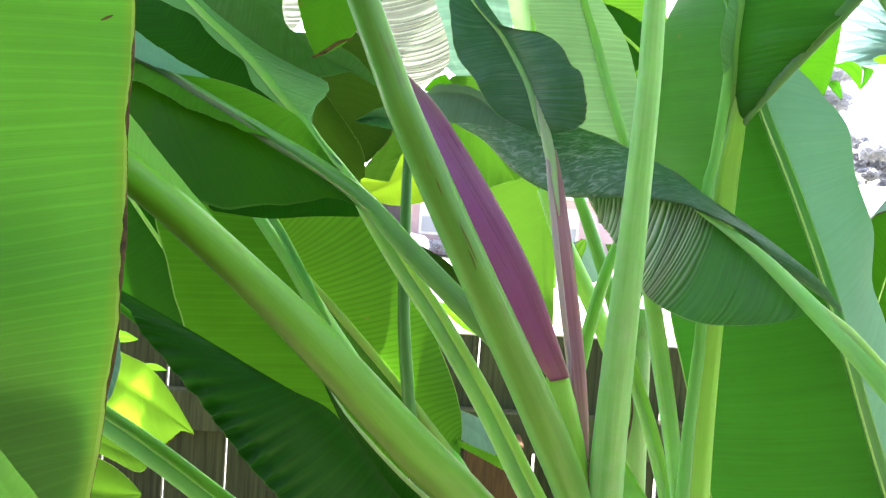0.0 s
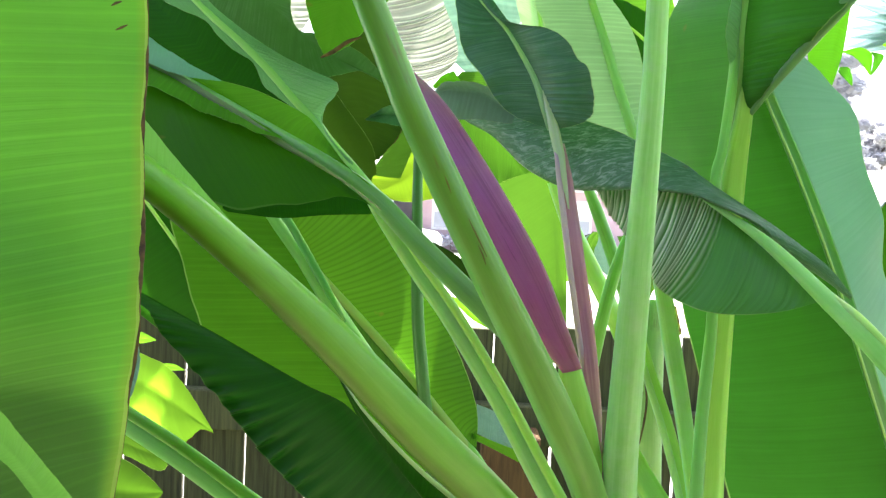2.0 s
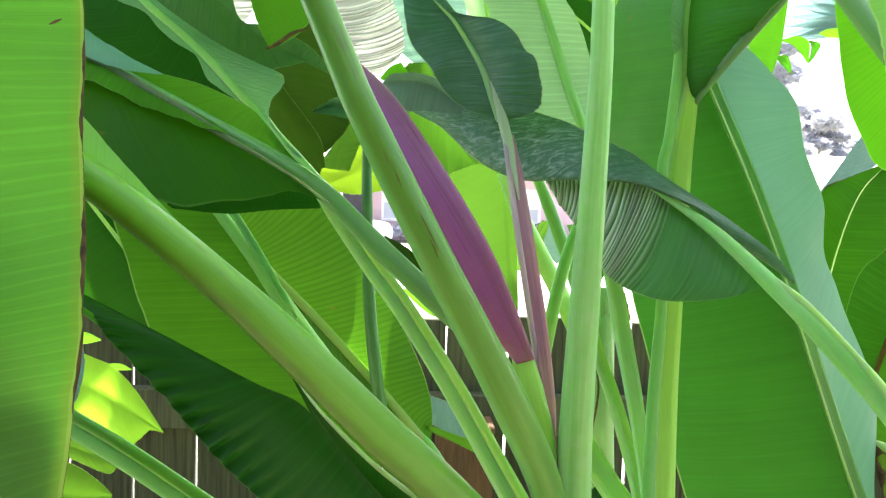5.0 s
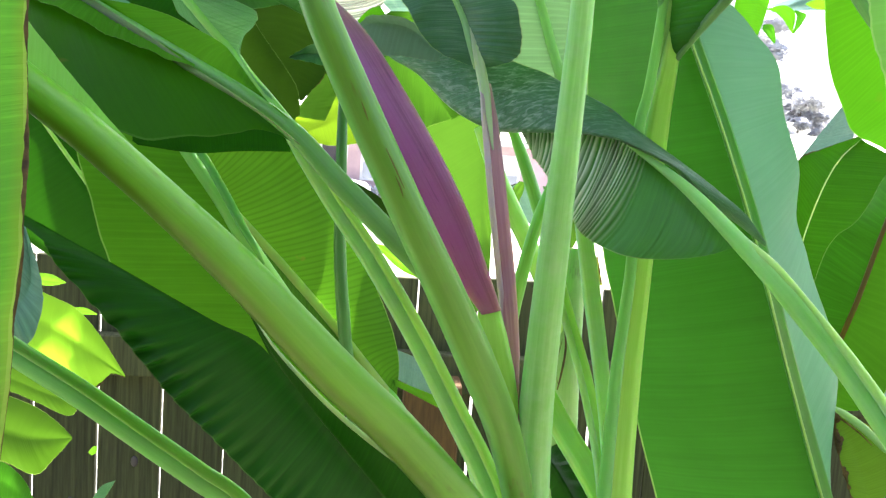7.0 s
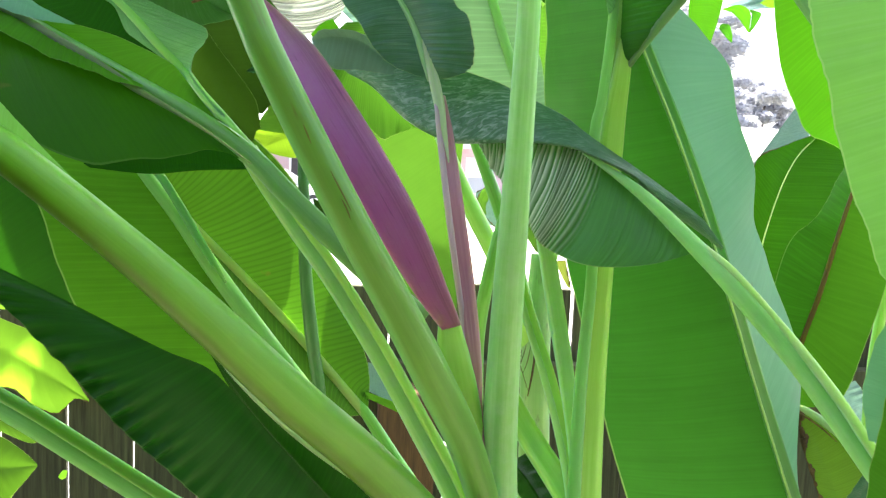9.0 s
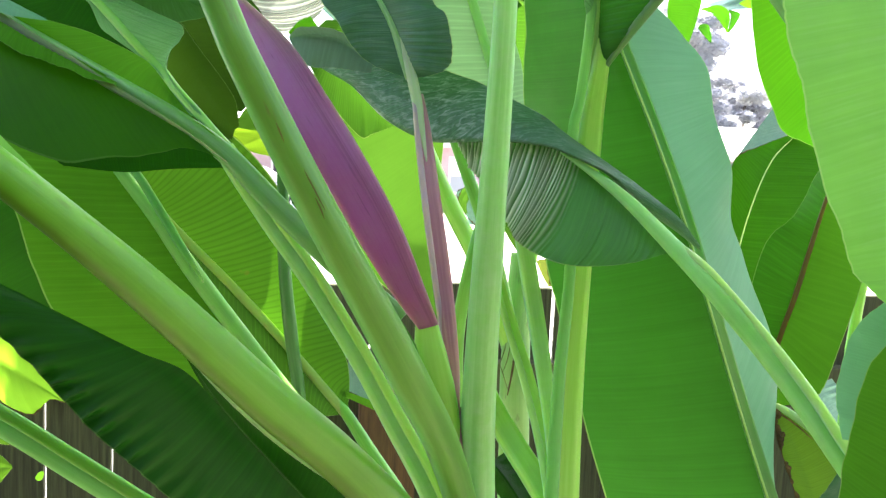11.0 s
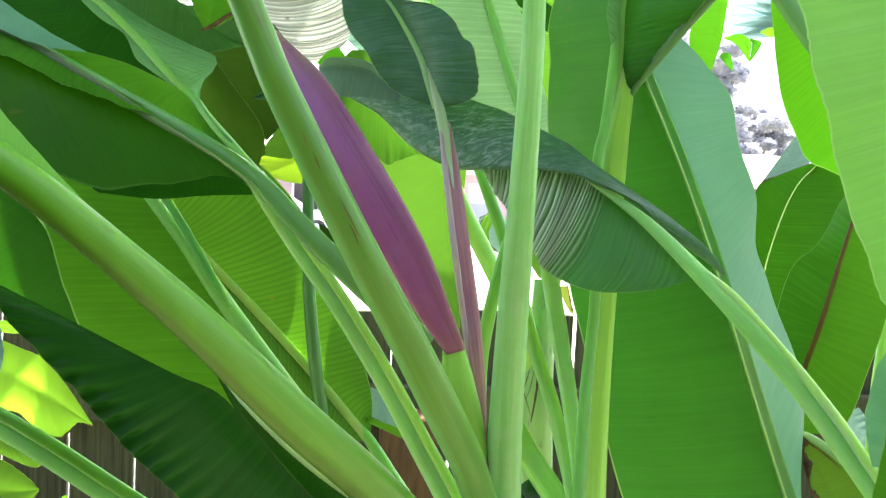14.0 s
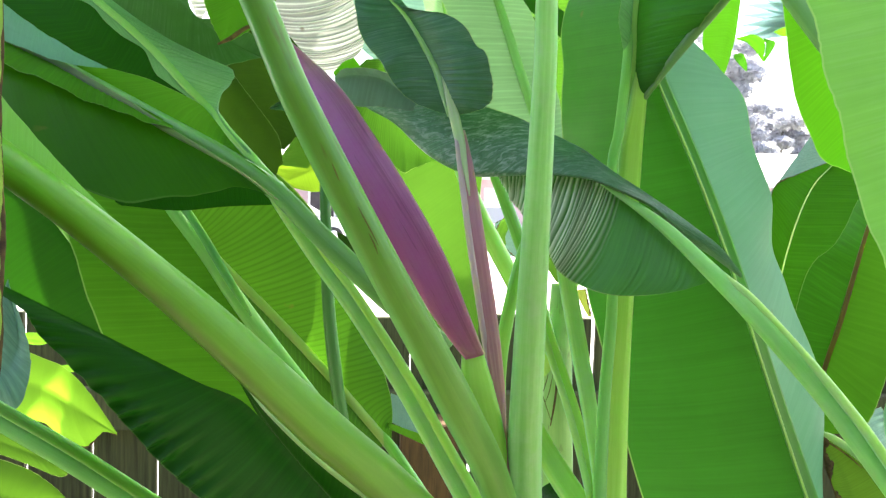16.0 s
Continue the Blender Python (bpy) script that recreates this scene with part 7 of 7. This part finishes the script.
def house():
    hx, hy = 0.0, 30.0
    base = tagged(new("house"), "single-storey house with mauve siding and white trimmed windows", "house")
    base.location = (hx, hy, 0)

    def piece(name, cuts, mat, label="", parent=base):
        bm = bmesh.new()
        for c in cuts:
            box(bm, *c)
        ob = part(name, bm, mat, None, label)
        ob.parent = parent
        return ob
    wins = [(-5.6, -4.3, 0.9, 2.1), (-0.85, -0.2, 0.8, 2.0), (4.05, 4.8, 0.7, 1.9), (8.2, 9.6, 0.9, 2.1)]
    doors = [(-2.35, -1.5, 0.0, 1.95)]
    holes = sorted(wins + doors)
    cuts, x = [], -13.0
    for x0, x1, z0, z1 in holes:
        cuts.append((x, x0, 0, 0.2, 0, 2.4))
        cuts.append((x0, x1, 0, 0.2, z1, 2.4))
        if z0 > 0:
            cuts.append((x0, x1, 0, 0.2, 0, z0))
        x = x1
    cuts.append((x, 20.0, 0, 0.2, 0, 2.4))
    cuts += [(-13, -12.8, 0.2, 7, 0, 2.4), (19.8, 20, 0.2, 7, 0, 2.4), (-13, 20, 7, 7.2, 0, 2.4)]
    piece("wall", cuts, SIDING)
    bm = bmesh.new()
    vs = [bm.verts.new(v) for v in ((-13.6, -0.6, 2.5), (20.6, -0.6, 2.5), (20.6, 3.6, 3.8), (-13.6, 3.6, 3.8), (20.6, 7.8, 2.5), (-13.6, 7.8, 2.5), (-13.6, -0.6, 2.3), (20.6, -0.6, 2.3), (20.6, 7.8, 2.3), (-13.6, 7.8, 2.3))]
    for f in ((0, 1, 2, 3), (3, 2, 4, 5), (6, 7, 1, 0), (9, 5, 4, 8), (6, 0, 3, 5, 9), (7, 8, 4, 2, 1), (6, 9, 8, 7)):
        bm.faces.new([vs[i] for i in f])
    r = part("roof", bm, ROOF, None)
    r.parent = base
    for x0, x1, z0, z1 in wins:
        w = 0.09
        fr = piece("window", [(x0 - w, x0, -0.05, 0.1, z0 - w, z1 + w), (x1, x1 + w, -0.05, 0.1, z0 - w, z1 + w), (x0, x1, -0.05, 0.1, z1, z1 + w), (x0, x1, -0.06, 0.1, z0 - w, z0), (x0, x1, -0.02, 0.08, (z0 + z1) / 2 - 0.03, (z0 + z1) / 2 + 0.03)], WHITE, "white framed sash window")
        for za, zb in ((z0, (z0 + z1) / 2 - 0.03), ((z0 + z1) / 2 + 0.03, z1)):
            piece("pane", [(x0, x1, 0.03, 0.04, za, zb)], GLASS if za == z0 else WHITE, "" if za == z0 else "white blind behind the upper sash", parent=fr)
    for x0, x1, z0, z1 in doors:
        d = piece("door", [(x0, x1, 0.04, 0.1, z0, z1)], DOORDARK, "dark front door")
        piece("door_frame", [(x0 - 0.08, x0, -0.03, 0.1, 0, z1 + 0.08), (x1, x1 + 0.08, -0.03, 0.1, 0, z1 + 0.08), (x0, x1, -0.03, 0.1, z1, z1 + 0.08)], WHITE, parent=d)


house()


def clump(bm, rng, centre, radius, count, size):
    """Many small leaves, tilted every way, thrown about a centre."""
    for _ in range(count):
        while True:
            v = Vector((rng.uniform(-1, 1), rng.uniform(-1, 1), rng.uniform(-1, 1)))
            if v.length < 1:
                break
        c = Vector(centre) + Vector((v.x * radius[0], v.y * radius[1], v.z * radius[2]))
        a = Vector((rng.uniform(-1, 1), rng.uniform(-1, 1), rng.uniform(-0.6, 0.6))).normalized()
        b = a.cross(Vector((rng.uniform(-1, 1), rng.uniform(-1, 1), 1.0))).normalized()
        s = size * rng.uniform(0.6, 1.3)
        q = [bm.verts.new(c + a * s), bm.verts.new(c + b * s * 0.4), bm.verts.new(c - a * s), bm.verts.new(c - b * s * 0.4)]
        bm.faces.new(q)


def tree(x, y, height, spread, seed, label):
    rng = random.Random(seed)
    base = tagged(new("tree"), label, "tree", "distant trees")
    base.location = (x, y, 0)
    bm = bmesh.new()
    pts = [(x, y, 0), (x + 0.1, y, height * 0.3), (x - 0.2, y, height * 0.6), (x, y, height * 0.97)]
    tube("trunk", pts, (spread * 0.09, spread * 0.07, spread * 0.045, 0.03), BARK, base, n=16, sides=8)
    for k in range(26):
        f = 0.22 + 0.75 * k / 25
        ang = k * 2.4 + rng.uniform(-0.4, 0.4)
        reach = spread * min(0.8, 1.35 - f) * rng.uniform(0.5, 1.3)
        tip = (x + math.cos(ang) * reach, y + math.sin(ang) * reach, height * (f + 0.02))
        tube("limb", [(x, y, height * f * 0.97), ((x + tip[0]) / 2, (y + tip[1]) / 2, height * (f + 0.03)), tip], (0.05, 0.03, 0.012), BARK, base, n=8, sides=6)
        clump(bm, rng, tip, (spread * 0.2, spread * 0.2, height * 0.05), 520, 0.26)
        clump(bm, rng, ((x + tip[0]) / 2, (y + tip[1]) / 2, tip[2]), (spread * 0.15, spread * 0.15, height * 0.045), 240, 0.26)
    o = part("crown", bm, HAZED_LEAF, None, "sparse crown with haze painted into its pale grey leaves")
    o.parent = base
    o.matrix_parent_inverse = Matrix.Translation(base.location).inverted()


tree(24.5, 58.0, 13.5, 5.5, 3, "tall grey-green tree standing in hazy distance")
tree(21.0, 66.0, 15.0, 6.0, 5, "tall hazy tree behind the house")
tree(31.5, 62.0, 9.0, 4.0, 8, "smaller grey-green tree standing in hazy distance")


def shrub(x, y, w, h, seed):
    rng = random.Random(seed)
    bm = bmesh.new()
    for k in range(5):
        clump(bm, rng, (x + rng.uniform(-w, w) * 0.5, y, h * rng.uniform(0.35, 0.7)), (w * 0.4, 0.4, h * 0.4), 130, 0.07)
    base = tagged(new("shrub"), "low leafy shrub against the house wall", "shrub", "shrubs by the house")
    base.location = (x, y, 0)
    o = part("crown", bm, HAZED_LEAF, None)
    o.parent = base
    o.matrix_parent_inverse = Matrix.Translation(base.location).inverted()
    tube("stem", [(x, y, 0), (x, y, h * 0.3), (x, y, h * 0.6)], (0.03, 0.02, 0.01), BARK, base, n=5, sides=6)


for k, (sx, sw, sh) in enumerate(((-1.6, 1.2, 0.7), (-0.2, 1.0, 0.6), (1.4, 1.1, 0.8), (4.9, 1.0, 0.7), (-4.8, 1.2, 0.8))):
    shrub(sx, 29.3, sw, sh, 20 + k)


def car(x0, y0):
    """Small hatchback parked side-on, nose towards +x."""
    base = tagged(new("car"), "white parked car with blue-grey windows before the house", "car")
    base.location = (x0, y0, 0)

    def prism(name, outline, half, mat, label="", inset=0.0, parent=base):
        bm = bmesh.new()
        rows = []
        for y in (-half, half):
            rows.append([bm.verts.new((px, y * (1 - inset * max(0.0, pz - 0.85)), pz)) for px, pz in outline])
        n = len(outline)
        bm.faces.new(rows[0])
        bm.faces.new(rows[1][::-1])
        for k in range(n):
            bm.faces.new((rows[0][k], rows[1][k], rows[1][(k + 1) % n], rows[0][(k + 1) % n]))
        bmesh.ops.recalc_face_normals(bm, faces=bm.faces[:])
        bmesh.ops.bevel(bm, geom=bm.edges[:], offset=0.03, segments=2, affect="EDGES")
        ob = part(name, bm, mat, None, label, smooth=True)
        ob.parent = parent
        return ob
    prism("body", [(-2.1, 0.3), (-2.15, 0.75), (-2.0, 0.92), (1.0, 0.9), (1.95, 0.76), (2.1, 0.55), (2.08, 0.28)], 0.86, CAR_PAINT)
    prism("cabin", [(-2.0, 0.9), (-1.75, 1.32), (-1.2, 1.46), (-0.1, 1.46), (0.35, 1.32), (1.05, 0.9)], 0.78, CAR_PAINT, inset=0.25)
    for outline in ([(-1.75, 0.94), (-1.55, 1.28), (-0.75, 1.36), (-0.75, 0.94)], [(-0.67, 0.94), (-0.67, 1.36), (-0.1, 1.36), (0.2, 1.26), (0.75, 0.94)]):
        prism("window", outline, 0.79, GLASS, "blue-grey side window", inset=0.25)
    for wx in (-1.35, 1.3):
        bm = bmesh.new()
        bmesh.ops.create_cone(bm, cap_ends=True, segments=24, radius1=0.31, radius2=0.31, depth=0.2, matrix=Matrix.Translation((wx, -0.78, 0.33)) @ Matrix.Rotation(radians(90), 4, "X"))
        bmesh.ops.bevel(bm, geom=bm.edges[:], offset=0.02, segments=1, affect="EDGES")
        w = part("wheel", bm, RUBBER, None)
        w.parent = base
        bm = bmesh.new()
        bmesh.ops.create_cone(bm, cap_ends=True, segments=20, radius1=0.2, radius2=0.17, depth=0.04, matrix=Matrix.Translation((wx, -0.895, 0.33)) @ Matrix.Rotation(radians(90), 4, "X"))
        r = part("rim", bm, WHITE, None)
        r.parent = w


car(-2.55, 26.0)
